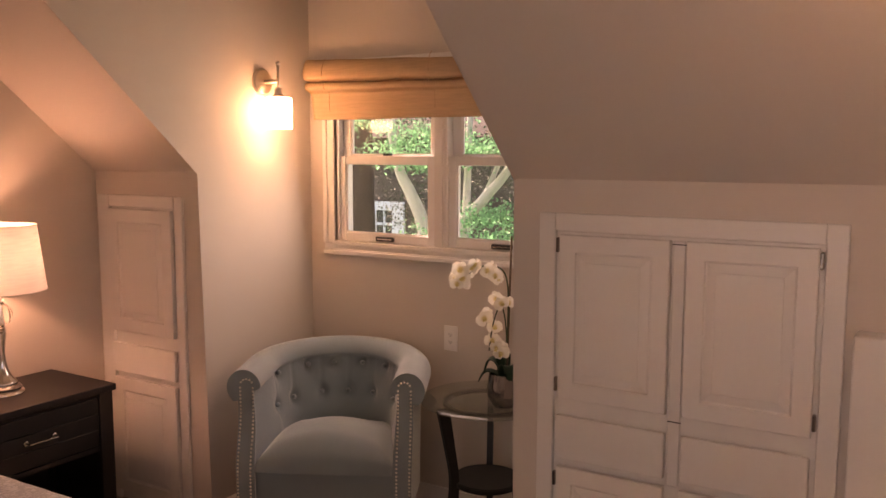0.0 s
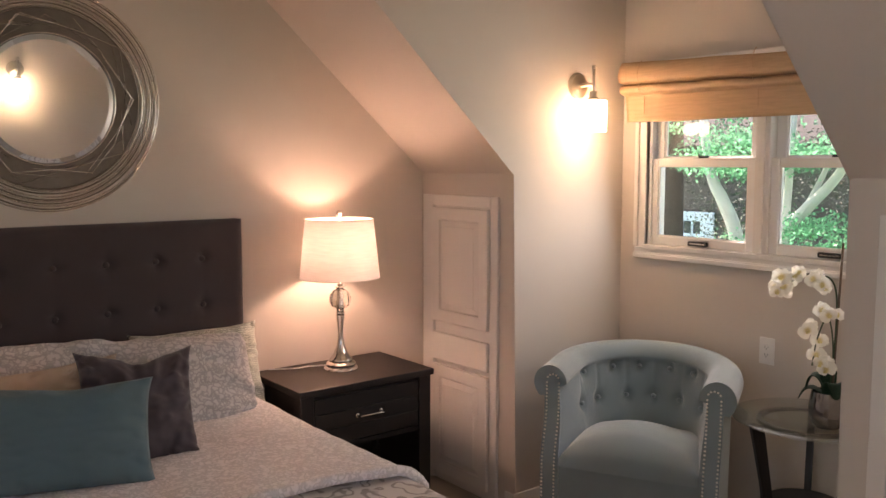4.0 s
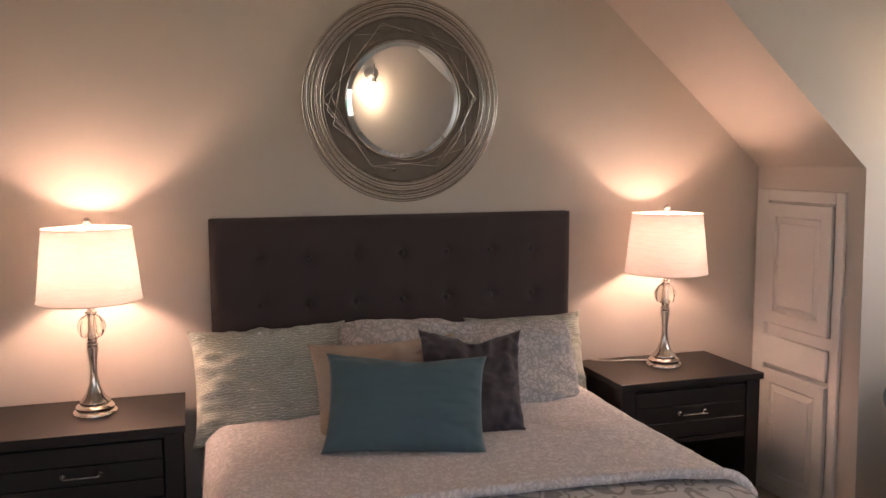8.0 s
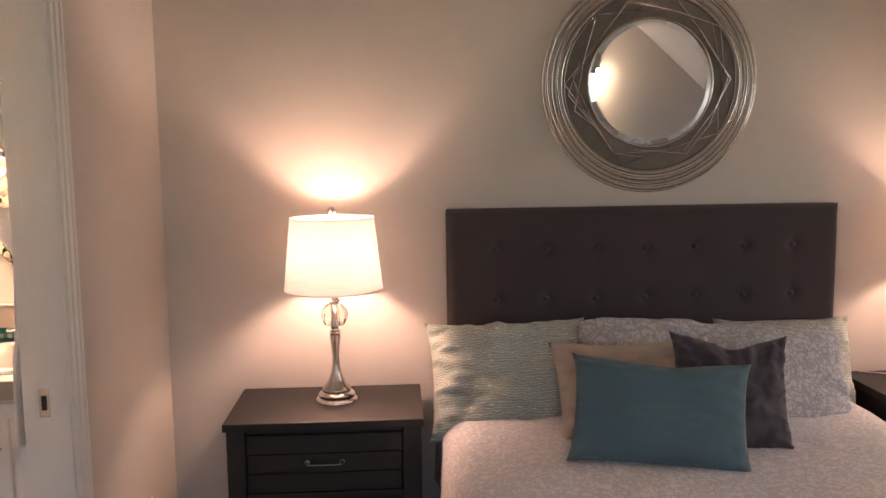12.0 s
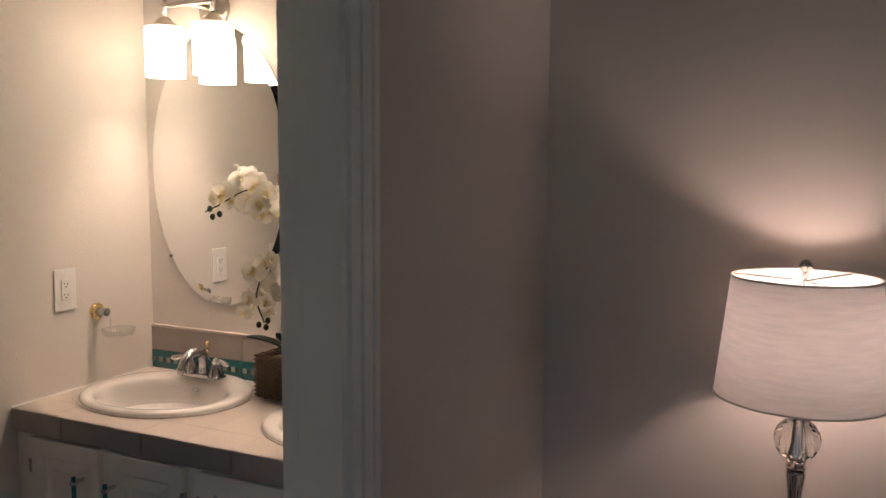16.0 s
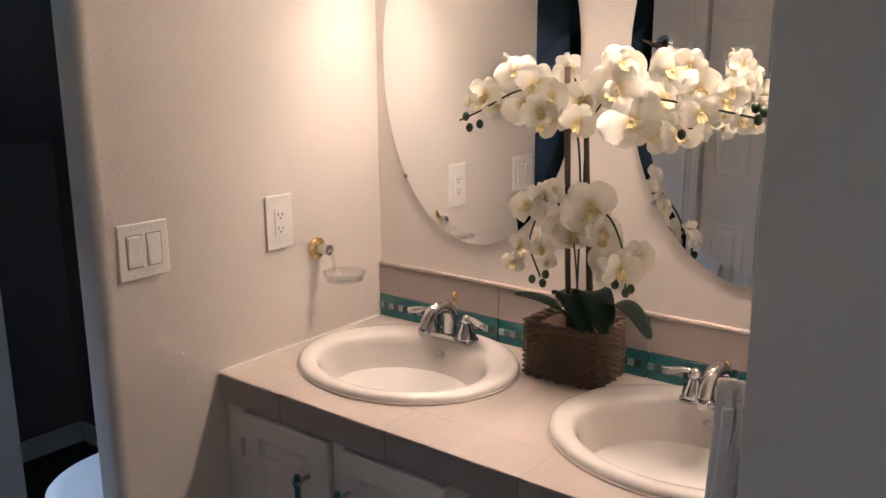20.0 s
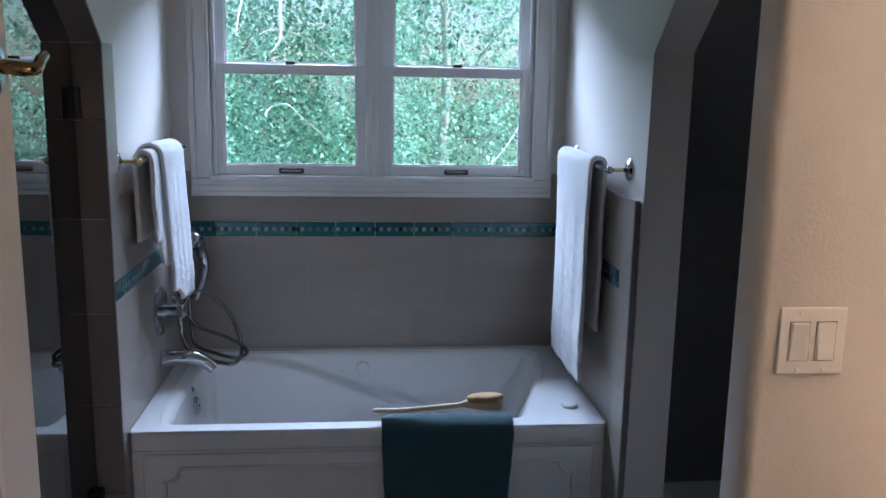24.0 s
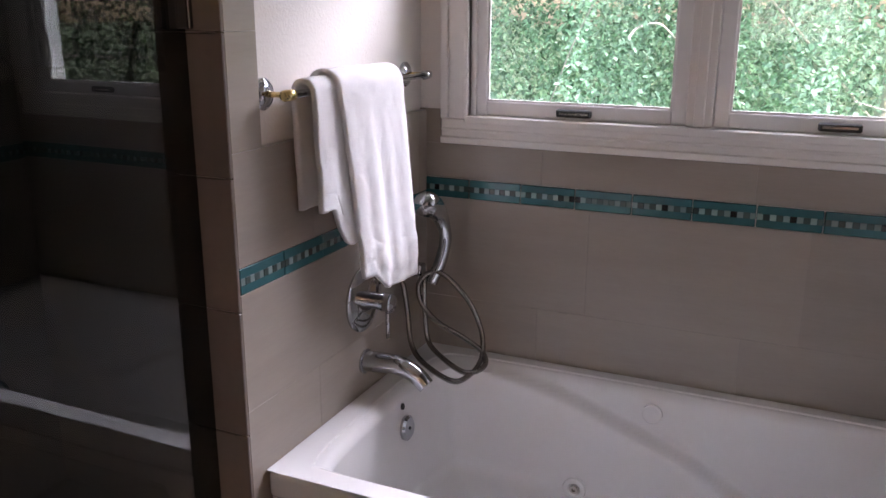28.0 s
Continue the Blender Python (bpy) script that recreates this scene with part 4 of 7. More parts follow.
def cushion(w, h, t, seed, wrinkle=0.006, ear=0.0, chop=0.0, soft=0.0, bow=0.06, n=52):
    """A stuffed cushion in the xz plane, centred, thickness along y."""
    bm = bmesh.new()
    rows = {}
    for side in (-1, 1):
        for i in range(n + 1):
            for j in range(n + 1):
                u, v = 2 * i / n - 1, 2 * j / n - 1
                edge = i in (0, n) or j in (0, n)
                if edge and side == 1:
                    rows[(1, i, j)] = rows[(-1, i, j)]
                    continue
                x = w / 2 * u * (1 - bow * (1 - v * v) + ear * abs(u * v) ** 6)
                z = h / 2 * v * (1 - bow * (1 - u * u) + ear * abs(u * v) ** 6 - soft * abs(u * v) ** 9)
                x *= 1 - 0.5 * soft * abs(u * v) ** 9
                th = t / 2 * ((1 - u ** 4) * (1 - v ** 4)) ** 0.55
                nn = noise.noise(Vector((u * 2.3, v * 2.3, seed + side * 9)))
                nn += 0.45 * noise.noise(Vector((u * 5 + 3, v * 7, seed)))
                rad = wrinkle * math.sin(9 * math.atan2(v, u) + seed + 3 * nn) * (abs(u) ** 3 + abs(v) ** 3) * (0.2 + 0.8 * th / (t / 2)) * 0.8
                rad += wrinkle * 0.55 * math.sin(17 * v + 7 * nn + 2.5 * u) * abs(u) ** 2.5 + wrinkle * 0.3 * math.sin(21 * u + 6 * nn) * abs(v) ** 3
                rows[(side, i, j)] = bm.verts.new((x, side * (th + (nn * wrinkle * 1.5 + rad) * (0 if edge else 1)), z + 0.004 * nn - chop * math.exp(-((u - 0.08) / 0.42) ** 2) * ease((v + 0.6) / 1.6)))
        for i in range(n):
            for j in range(n):
                bm.faces.new([rows[(side, a, b)] for a, b in ((i, j), (i + 1, j), (i + 1, j + 1), (i, j + 1))])
    return bm


def pillow(name, label, category, size, place, lean, turn=0, roll=0, material=None, seed=1, ear=0.0, wrinkle=0.006, chop=0.0, soft=0.0, bow=0.06):
    m = pose(*place, 0, 0, 90 + turn) @ pose(0, 0, 0, -lean) @ pose(0, 0, 0, 0, roll)
    ob = tagged(mesh_ob(name, cushion(*size, seed, wrinkle, ear, chop, soft, bow), material, True), label, category)
    ob.matrix_world = m
    return ob


pillow("bed_pillow", "sage green bed pillow with fine wave print", "pillow", (0.585, 0.43, 0.17), (-3.10, 0.175, 0.772), 31, 0, -1, SHEET, 2, 0.04, 0.017, 0.0, 0.0, 0.04)
pillow("bed_pillow", "sage green bed pillow behind the sham", "pillow", (0.52, 0.395, 0.13), (-3.205, 1.262, 0.742), 18, 0, 0, SHEET, 5, 0.05, 0.012, 0.0, 0.0, 0.02)
pillow("pillow_sham", "wide pale grey scroll-print pillow sham", "pillow", (0.985, 0.43, 0.19), (-3.015, 0.905, 0.775), 33, 0, 4, SHAM, 8, 0.0, 0.015, 0.004, 0.08, 0.02)
pillow("throw_pillow", "tan throw pillow with woven diamond pattern", "pillow", (0.54, 0.37, 0.12), (-2.83, 0.565, 0.778), 28, 0, -1, TANFAB, 11, 0.04, 0.012, 0.004, 0.0, 0.045)
pillow("throw_pillow", "plum grey velvet throw pillow with slumped top", "pillow", (0.360, 0.38, 0.13), (-2.70, 0.838, 0.808), 27, -6, 3, GREYVEL, 14, 0.07, 0.016, 0.036, 0.0, 0.045)
pillow("lumbar_pillow", "teal velvet lumbar pillow at the front", "pillow", (0.52, 0.32, 0.14), (-2.545, 0.553, 0.806), 27, -14, 2, TEALVEL, 17, 0.04, 0.006, 0.012, 0.0, 0.04)

# round mirror of silver wire, leaning forward a little
rm = thing("wall_mirror", "round silver wire mirror hung above the bed", "mirror", pose(-3.372, 0.764, 1.851) @ pose(0, 0, 0, 0, 2.6, 0) @ Matrix.Scale(1.008, 4))
random.seed(3)
bm = lathe([(0.0005, 0.004), (0.219, 0.004), (0.2385, 0.000), (0.2385, -0.006), (0.0005, -0.006)], 72, m=pose(0, 0, 0, 0, 90), cap=False)
part("mirror_glass", bm, DAYTINTMIRROR, rm, "bevelled round mirror glass", True, 2)
part("backing", lathe([(0.0005, 0.0), (0.245, 0.0), (0.245, -0.012), (0.0005, -0.012)], 64, m=pose(-0.007, 0, 0, 0, 90)), BLACKMETAL, rm)


def ring(r, x, rad, wob, seed):
    return tube([(x + 0.003 * math.sin(3 * a + seed), (r + wob * math.sin(2 * a + seed)) * math.cos(a), (r + wob * math.sin(2 * a + seed)) * math.sin(a)) for a in np.linspace(0, 2 * math.pi, 96, endpoint=False)], rad, 6, closed=True)


for k in range(10):
    part("wire_ring", ring(0.334 + 0.0093 * k, 0.006 * math.sin(k * 1.9), 0.0028, 0.0045 * random.random(), k * 1.3), BRIGHTWIRE if k % 2 else DARKWIRE, rm, smooth=True)
part("back_band", lathe([(0.240, -0.004), (0.240, -0.001), (0.338, -0.001), (0.338, -0.004)], 72, m=pose(-0.004, 0, 0, 0, 90), cap=False), BANDBACK, rm, "dull grey-brown band behind the wires", True, 40)
part("wire_ring", ring(0.243, 0.004, 0.004, 0, 0), SILVER, rm, smooth=True)
for k in range(11):
    a0 = 2 * math.pi * k / 11 + random.uniform(-0.2, 0.2)
    pts = []
    r = random.choice((0.25, 0.33))
    a = a0
    for j in range(5):
        a += random.uniform(0.42, 0.80)
        r = random.uniform(0.255, 0.290) if r > 0.295 else random.uniform(0.300, 0.336)
        pts.append((random.uniform(0.0, 0.012), r * math.cos(a), r * math.sin(a)))
    part("wire_branch", tube(pts, 0.0018, 6), BRIGHTWIRE if k % 3 else DARKWIRE, rm, smooth=True)


# wall lamps
def sconce(m, label):
    """Plate on a wall that faces +x."""
    s = thing("wall_lamp", label, "lamp", m, "pair of wall lamps")
    part("wall_plate", lathe([(0.060, 0.0005), (0.060, 0.010), (0.054, 0.018), (0.030, 0.022), (0.020, 0.026)], 40, m=pose(0, 0, 0, 0, 90)), NICKEL, s, smooth=True, angle=40)
    part("arm", tube([(0.02, 0, 0), (0.105, 0, 0)], 0.009, 10), NICKEL, s, smooth=True)
    part("rod", tube([(0.105, 0, -0.05), (0.105, 0, 0.075)], 0.0075, 10), NICKEL, s, smooth=True)
    part("rod_tip", lathe([(0.011, 0), (0.011, 0.012), (0.005, 0.018)], 14, m=pose(0.105, 0, 0.07)), NICKEL, s, smooth=True)
    part("cap", lathe([(0.010, -0.030), (0.019, -0.034), (0.020, -0.060), (0.030, -0.066), (0.030, -0.074)], 28, m=pose(0.105, 0, 0)), NICKEL, s, smooth=True, angle=40)
    part("shade", lathe([(0.055, -0.074), (0.060, -0.078), (0.0605, -0.215), (0.057, -0.215), (0.0565, -0.08), (0.03, -0.0755)], 40, m=pose(0.105, 0, 0), cap=False), OPAL, s, "glowing opal glass cylinder shade", True)
    return s


sconce(pose(XC1, 2.925, 1.975), "brushed nickel wall lamp with lit opal glass shade")
lamp("sconce_bulb", "POINT", pose(XC1 + 0.105, 2.925, 1.835), 1.15, WARMER, 0.03)
sconce(pose(XE, 1.42, 1.99, 0, 0, 180), "brushed nickel wall lamp facing the round mirror")
lamp("sconce_bulb", "POINT", pose(XE - 0.105, 1.42, 1.85), 0.5, WARMER, 0.03)

# roman shade
prof = [(-0.030, 2.118), (-0.075, 2.118), (-0.098, 2.085), (-0.108, 2.045), (-0.100, 2.018), (-0.070, 2.010), (-0.062, 2.006), (-0.088, 1.998), (-0.096, 1.980), (-0.088, 1.962), (-0.058, 1.950), (-0.052, 1.94), (-0.050, 1.90), (-0.048, 1.812)]
prof = spline([(0, a, 1.812 + (b - 1.812) * 0.93) for a, b in prof], 4)
X0, X1 = -2.655, -1.225


def roman(u, v):
    p = prof[round(v * (len(prof) - 1))]
    x = X0 + (X1 - X0) * u
    n = noise.noise(Vector((x * 5, p.z * 8, 2)))
    ins = 0.016 * max(0, (1.96 - p.z) / 0.15) * (1 - 2 * u)
    return Vector((x + ins, YW + p.y + 0.006 * n, p.z + 0.004 * noise.noise(Vector((x * 4, 1, p.z * 3))) - 0.004 * math.sin(u * 3.14) - 0.045 * u * ease((p.z - 1.88) / 0.2)))


rs = thing("roman_shade", "golden linen roman shade raised over the window", "window shade", pose(0, 0, 0))
cl = part("cloth", grid(roman, 70, len(prof) - 1), ROMAN, rs, smooth=True)
so = cl.modifiers.new("thick", "SOLIDIFY")
so.thickness = 0.003
part("head_rail", boxes((X0 + 0.01, X1 - 0.01, YW - 0.07, YW - 0.03, 2.055, 2.090), bevel=0.003), TRIM, rs)
for x in (X0 + 0.12, -1.94, X1 - 0.12):
    part("seam", tube([(x, YW + p.y - 0.0045, p.z) for p in prof[4:-1:2]], 0.0016, 5), ROMAN, rs)


# armchair
def armchair():
    c = thing("armchair", "blue-grey velvet tub armchair with button back and nailhead trim", "armchair")
    hw, front, back = 0.323, -0.335, 0.30

    def path(s):
        """Centre line of the arm and back wall, s from 0 to 1; with its outward normal."""
        L, R = 0.285, hw
        arc = math.pi * R
        tot = 2 * L + arc
        d = s * tot
        if d < L:
            return Vector((-hw, front + d, 0)), Vector((-1, 0, 0))
        if d < L + arc:
            a = (d - L) / R
            return Vector((-hw * math.cos(a), front + L + R * 0.98 * math.sin(a), 0)), Vector((-math.cos(a), math.sin(a), 0))
        return Vector((hw, front + tot - d, 0)), Vector((1, 0, 0))
    tufts = [(s, z) for z, ss in ((0.695, (0.22, 0.36, 0.45, 0.55, 0.64, 0.78)), (0.565, (0.18, 0.29, 0.405, 0.5, 0.595, 0.71, 0.82))) for s in ss]

    def top(s):
        return 0.782 + 0.022 * math.sin(math.pi * s) ** 1.5

    def shell(u, v):
        p, nrm = path(u)
        zt = top(u)
        r = 0.074
        if v < 0.45:
            q = v / 0.45
            z = 0.26 + (zt - r - 0.26) * q
            off = -0.092 * (1 - q) - 0.050 * q - 0.012 * math.sin(q * 3.0)
            off = off * min(1, 0.50 + 3.0 * min(u, 1 - u))
            for s, zz in tufts:
                w2 = ((u - s) * 1.54) ** 2 + (z - zz) ** 2
                off += 0.022 * math.exp(-w2 / 0.0008) + 0.010 * math.exp(-w2 / 0.006)
                off += 0.004 * math.exp(-(((u - s) * 1.54) / 0.010) ** 2) * max(0, min(1, (z - zz + 0.02) / 0.05)) * (1 if zz > 0.55 else 0.4)
        elif v < 0.80:
            a = math.pi * 1.35 * (v - 0.45) / 0.35
            off = 0.010 - r * math.cos(a) * 0.95
            z = zt - r + r * math.sin(a)
        else:
            q = (v - 0.80) / 0.20
            off = 0.038 - 0.004 * q
            z = (zt - r - 0.055) * (1 - q) + 0.230 * q
        pin = 1 - 0.10 * max(0, 1 - u / 0.25, 1 - (1 - u) / 0.25) if v >= 0.80 else 1
        set_back = 0.060 * ease((z - 0.36) / 0.26) * max(0, 1 - min(u, 1 - u) / 0.14)
        return p + nrm * off * pin + Vector((0, set_back, z))
    part("tub_back", grid(shell, 150, 90), CHAIRFAB, c, "button-tufted barrel back with rolled arms", True)
    bt = None
    for s, z in tufts:
        p, nrm = path(s)
        m = Matrix.Translation(p + nrm * (-0.047 if z > 0.65 else -0.062) + Vector((0, 0, z)))
        if bt is None:
            bt = part("button", ball(bmesh.new(), (0, 0, 0), 0.011, sub=2), CHAIRFAB, c, smooth=True, m=m)
        else:
            share("button", bt.data, c, m)
    part("seat_base", boxes((-0.296, 0.296, -0.338, 0.22, 0.230, 0.382), bevel=0.012, seg=3), CHAIRFAB, c, smooth=True, angle=40)

    def seat(u, v):
        x, y = -0.278 + 0.556 * u, -0.350 + 0.58 * v
        e = min(u, 1 - u, v * 0.9, (1 - v)) * 6
        k = min(1, e)
        return Vector((x * 1.04 * (1 - 0.25 * max(0, v - 0.5)), y - 0.012 * math.sin(math.pi * u), 0.380 + (0.064 + 0.092 * math.sin(math.pi * min(1, v + 0.15)) * math.sin(math.pi * u)) * math.sqrt(max(0, 1 - (1 - k) ** 2))))
    sb = grid(seat, 40, 40)
    part("seat_cushion", sb, CHAIRFAB, c, "plump velvet seat cushion", True)
    nail = None
    for s in (-1, 1):
        edge = [shell(0.0, k / 60) for k in range(61)]
        poly = [(-s * p.x, p.z) for p in edge]
        poly = [(poly[0][0], 0.230)] + poly
        pf = prism(poly, "y", front - 0.016, front + 0.004)
        for k in range(15):
            bmesh.ops.bisect_plane(pf, geom=pf.verts[:] + pf.edges[:] + pf.faces[:], plane_co=(0, 0, 0.35 + 0.02 * k), plane_no=(0, 0, 1))
        for v in pf.verts:
            v.co.y += 0.060 * ease((v.co.z - 0.36) / 0.26)
        part("arm_front", pf, CHAIRFAB, c)
        cxn, zt = s * (hw - 0.002), top(0) - 0.038 - 0.026
        run = [(cxn - 0.026, 0.243 + 0.0150 * k) for k in range(int((zt - 0.243) / 0.0150) + 1)]
        run += [(cxn - 0.026 * math.cos(math.pi * k / 6), zt + 0.026 * math.sin(math.pi * k / 6)) for k in range(1, 6)]
        run += [(cxn + 0.026, z) for _, z in reversed(run[:int((zt - 0.243) / 0.0150) + 1])]
        for x, z in run:
            m = pose(x, front - 0.017 + 0.060 * ease((z - 0.36) / 0.26), z)
            if nail is None:
                nail = part("nailhead", lathe([(0.0047, 0), (0.0042, 0.0018), (0.0025, 0.0031), (0.0004, 0.0036)], 8, m=pose(0, 0, 0, 90)), NAIL, c, "silver nailhead", True, m=m)
            else:
                share("nailhead", nail.data, c, m)
    for x, y in ((-0.28, -0.28), (0.28, -0.28), (-0.20, 0.22), (0.20, 0.22)):
        part("leg", lathe([(0.016, 0), (0.018, 0.03), (0.030, 0.231)], 4, m=pose(x, y, 0, 0, 0, 45)), DARKWOOD, c, "short dark wood leg")
    return c


armchair().matrix_world = pose(-2.190, 2.827, 0, 0, 0, 27)

# side table with orchid
st = thing("side_table", "round glass side table with dark wood legs and shelf", "side table", pose(-1.538, 2.98, 0))
part("glass_top", lathe([(0.0005, 0.638), (0.270, 0.638), (0.278, 0.641), (0.278, 0.647), (0.272, 0.650), (0.0005, 0.650)], 64), TABLEGLASS, st, "clear bevelled glass top", True, 30)
part("rim_ring", lathe([(0.165, 0.625), (0.185, 0.625), (0.185, 0.637), (0.165, 0.637), (0.165, 0.625)], 48, cap=False), DARKWOOD, st, smooth=True, angle=40)
for k in range(3):
    a = radians(234 + 120 * k)
    pts = spline([(0.20, 0, 0.624), (0.172, 0, 0.47), (0.150, 0, 0.32), (0.165, 0, 0.17), (0.215, 0, 0.0)], 6)
    bm = bmesh.new()
    vs = []
    for i, p in enumerate(pts):
        w = 0.026 - 0.008 * math.sin(math.pi * i / len(pts))
        vs.append([bm.verts.new(pose(0, 0, 0, 0, 0, math.degrees(a)) @ Vector((p.x + dx, dy, p.z))) for dx, dy in ((-w, -0.013), (w, -0.013), (w, 0.013), (-w, 0.013))])
    for p, q in zip(vs, vs[1:]):
        for j in range(4):
            bm.faces.new((p[j], p[(j + 1) % 4], q[(j + 1) % 4], q[j]))
    bm.faces.new(vs[0])
    bm.faces.new(vs[-1])
    part("leg", bm, DARKWOOD, st, "curved dark wood leg")
part("lower_shelf", lathe([(0.0005, 0.290), (0.140, 0.290), (0.145, 0.297), (0.145, 0.310), (0.140, 0.315), (0.0005, 0.315)], 48), DARKWOOD, st, smooth=True, angle=40)


# orchids
def petal(bm, length, width, ang, cup, z0, mi, m):
    n = 9
    rows = []
    for i in range(n + 1):
        t = math.sin(math.pi / 2 * i / n)
        w = width * max(0.02, 1 - (2 * (0.05 + 0.95 * t ** 1.25) - 1) ** 2) ** 0.5
        row = []
        for s in (-1, -0.5, 0, 0.5, 1):
            r = length * t
            p = Vector((r * math.cos(ang) - s * w * math.sin(ang), r * math.sin(ang) + s * w * math.cos(ang), z0 + cup * (t * t) * length - 0.25 * width * s * s + 0.12 * length * math.sin(9 * t + 5 * s + 3 * ang) * t * abs(s) ** 0.5 - 0.03 * length * t * (1 - abs(s))))
            row.append(bm.verts.new(m @ p))
        rows.append(row)
    for p, q in zip(rows, rows[1:]):
        for j in range(4):
            f = bm.faces.new((p[j], p[j + 1], q[j + 1], q[j]))
            f.material_index = mi


def flower_mesh(r, fold):
    """An orchid flower that faces +z."""
    bm = bmesh.new()
    I = Matrix()
    for a in (90, 215, 325):
        petal(bm, r * 1.0, r * 0.44, radians(a), fold - 0.22, -0.003, 0, I)
    for a in (8, 172):
        petal(bm, r * 1.08, r * 0.66, radians(a), fold, 0.003, 0, I)
    for a in (240, 300, 270):
        petal(bm, r * 0.42, r * 0.13, radians(a), 0.9, 0.004, 1, I)
    ball(bm, (0, 0, 0.006), r * 0.10, sub=1)
    return bm


FLOWERS = []
for r, fold in ((0.050, 0.10), (0.044, 0.10), (0.052, 0.42)):
    me = bpy.data.meshes.new("orchid_flower")
    b = flower_mesh(r, fold)
    b.to_mesh(me)
    b.free()
    me.materials.append(PETAL)
    me.materials.append(PETALC)
    me.polygons.foreach_set("use_smooth", [True] * len(me.polygons))
    FLOWERS.append(me)


def flower(parent, place, facing, spin, k=0, s=1.0):
    d = Vector(facing).normalized()
    m = Matrix.Translation(place) @ d.to_track_quat("Z", "Y").to_matrix().to_4x4() @ pose(0, 0, 0, 0, 0, spin) @ Matrix.Scale(s, 4)
    return share("flower", FLOWERS[k], parent, m)


def long_leaf(path, width, parent, label="dark green strap leaf"):
    pts = spline(path, 6)
    bm = bmesh.new()
    rows = []
    for i, p in enumerate(pts):
        t = i / (len(pts) - 1)
        d = (pts[min(i + 1, len(pts) - 1)] - pts[max(i - 1, 0)]).normalized()
        s = d.cross(Vector((0, 0, 1)))
        s = s.normalized() if s.length > 1e-3 else Vector((1, 0, 0))
        w = width * math.sin(math.pi * (0.1 + 0.88 * t)) ** 0.6
        u = s.cross(d)
        rows.append([bm.verts.new(p + s * w * k + u * 0.25 * w * k * k) for k in (-1, -0.5, 0, 0.5, 1)])
    for p, q in zip(rows, rows[1:]):
        for j in range(4):
            bm.faces.new((p[j], p[j + 1], q[j + 1], q[j]))
    ob = part("leaf", bm, LEAFG, parent, label, True)
    so = ob.modifiers.new("thick", "SOLIDIFY")
    so.thickness = 0.002


random.seed(21)
oc = thing("potted_orchid", "white silk orchid in a mercury glass vase on the side table", "plant", pose(0, 0, 0))
VX, VY = -1.432, 2.915
vase = part("vase", lathe([(0.0005, 0.651), (0.042, 0.651), (0.058, 0.664), (0.066, 0.70), (0.065, 0.74), (0.058, 0.785), (0.054, 0.785), (0.060, 0.74), (0.0005, 0.68)], 36, m=pose(VX, VY, 0)), SMOKED, oc, "smoky mercury glass vase", True, 50)
part("soil", lathe([(0.0005, 0.748), (0.046, 0.748), (0.046, 0.736)], 24, m=pose(VX, VY, 0)), CANE, oc)
for dx, dy, dz, w in ((-0.06, -0.02, 0.06, 0.024), (0.05, -0.05, 0.05, 0.022), (-0.03, 0.05, 0.08, 0.022), (-0.075, -0.035, -0.01, 0.02), (0.055, 0.03, 0.02, 0.022)):
    long_leaf([(VX, VY, 0.75), (VX + dx * 0.5, VY + dy * 0.5, 0.79 + dz * 0.5), (VX + dx * 0.9, VY + dy * 0.9, 0.79 + dz * 0.7), (VX + dx * 1.2, VY + dy * 1.2, 0.75 + dz * 0.5)], w * 1.3, oc)
part("cane", tube([(VX + 0.012, VY, 0.71), (VX + 0.024, VY + 0.01, 1.33)], 0.0045, 8), CANE, oc, "brown support cane", True)
part("stem", tube(spline([(VX, VY, 0.72), (VX + 0.015, VY, 0.95), (VX + 0.012, VY, 1.15), (VX - 0.03, VY - 0.01, 1.21), (VX - 0.11, VY - 0.03, 1.20), (VX - 0.19, VY - 0.05, 1.13)], 8), 0.0032, 7), STEMG, oc, smooth=True)
part("stem", tube(spline([(VX + 0.01, VY, 0.72), (VX + 0.01, VY, 0.95), (VX - 0.005, VY - 0.02, 1.06), (VX - 0.03, VY - 0.04, 0.98), (VX - 0.04, VY - 0.05, 0.88)], 8), 0.0028, 7), STEMG, oc, smooth=True)
for x, z in ((-1.612, 1.137), (-1.632, 1.150), (-1.549, 1.202), (-1.583, 1.160), (-1.595, 1.195), (-1.472, 1.201), (-1.440, 1.183), (-1.423, 1.072), (-1.45, 1.085), (-1.485, 1.010), (-1.456, 0.975), (-1.463, 0.922), (-1.431, 0.899), (-1.412, 0.880)):
    flower(oc, (x, VY - 0.05 + random.uniform(-0.02, 0.02), z), (0.5 + random.uniform(-0.6, 0.3), -0.8, random.uniform(-0.2, 0.3)), random.uniform(-35, 35), 1, random.uniform(0.58, 0.80))
    flower(oc, (x + random.uniform(-0.018, 0.018), VY - 0.03 + random.uniform(-0.02, 0.02), z + random.uniform(-0.022, 0.018)), (0.3 + random.uniform(-0.7, 0.5), -0.8, random.uniform(-0.5, 0.5)), random.uniform(-60, 60), 2, random.uniform(0.42, 0.60))

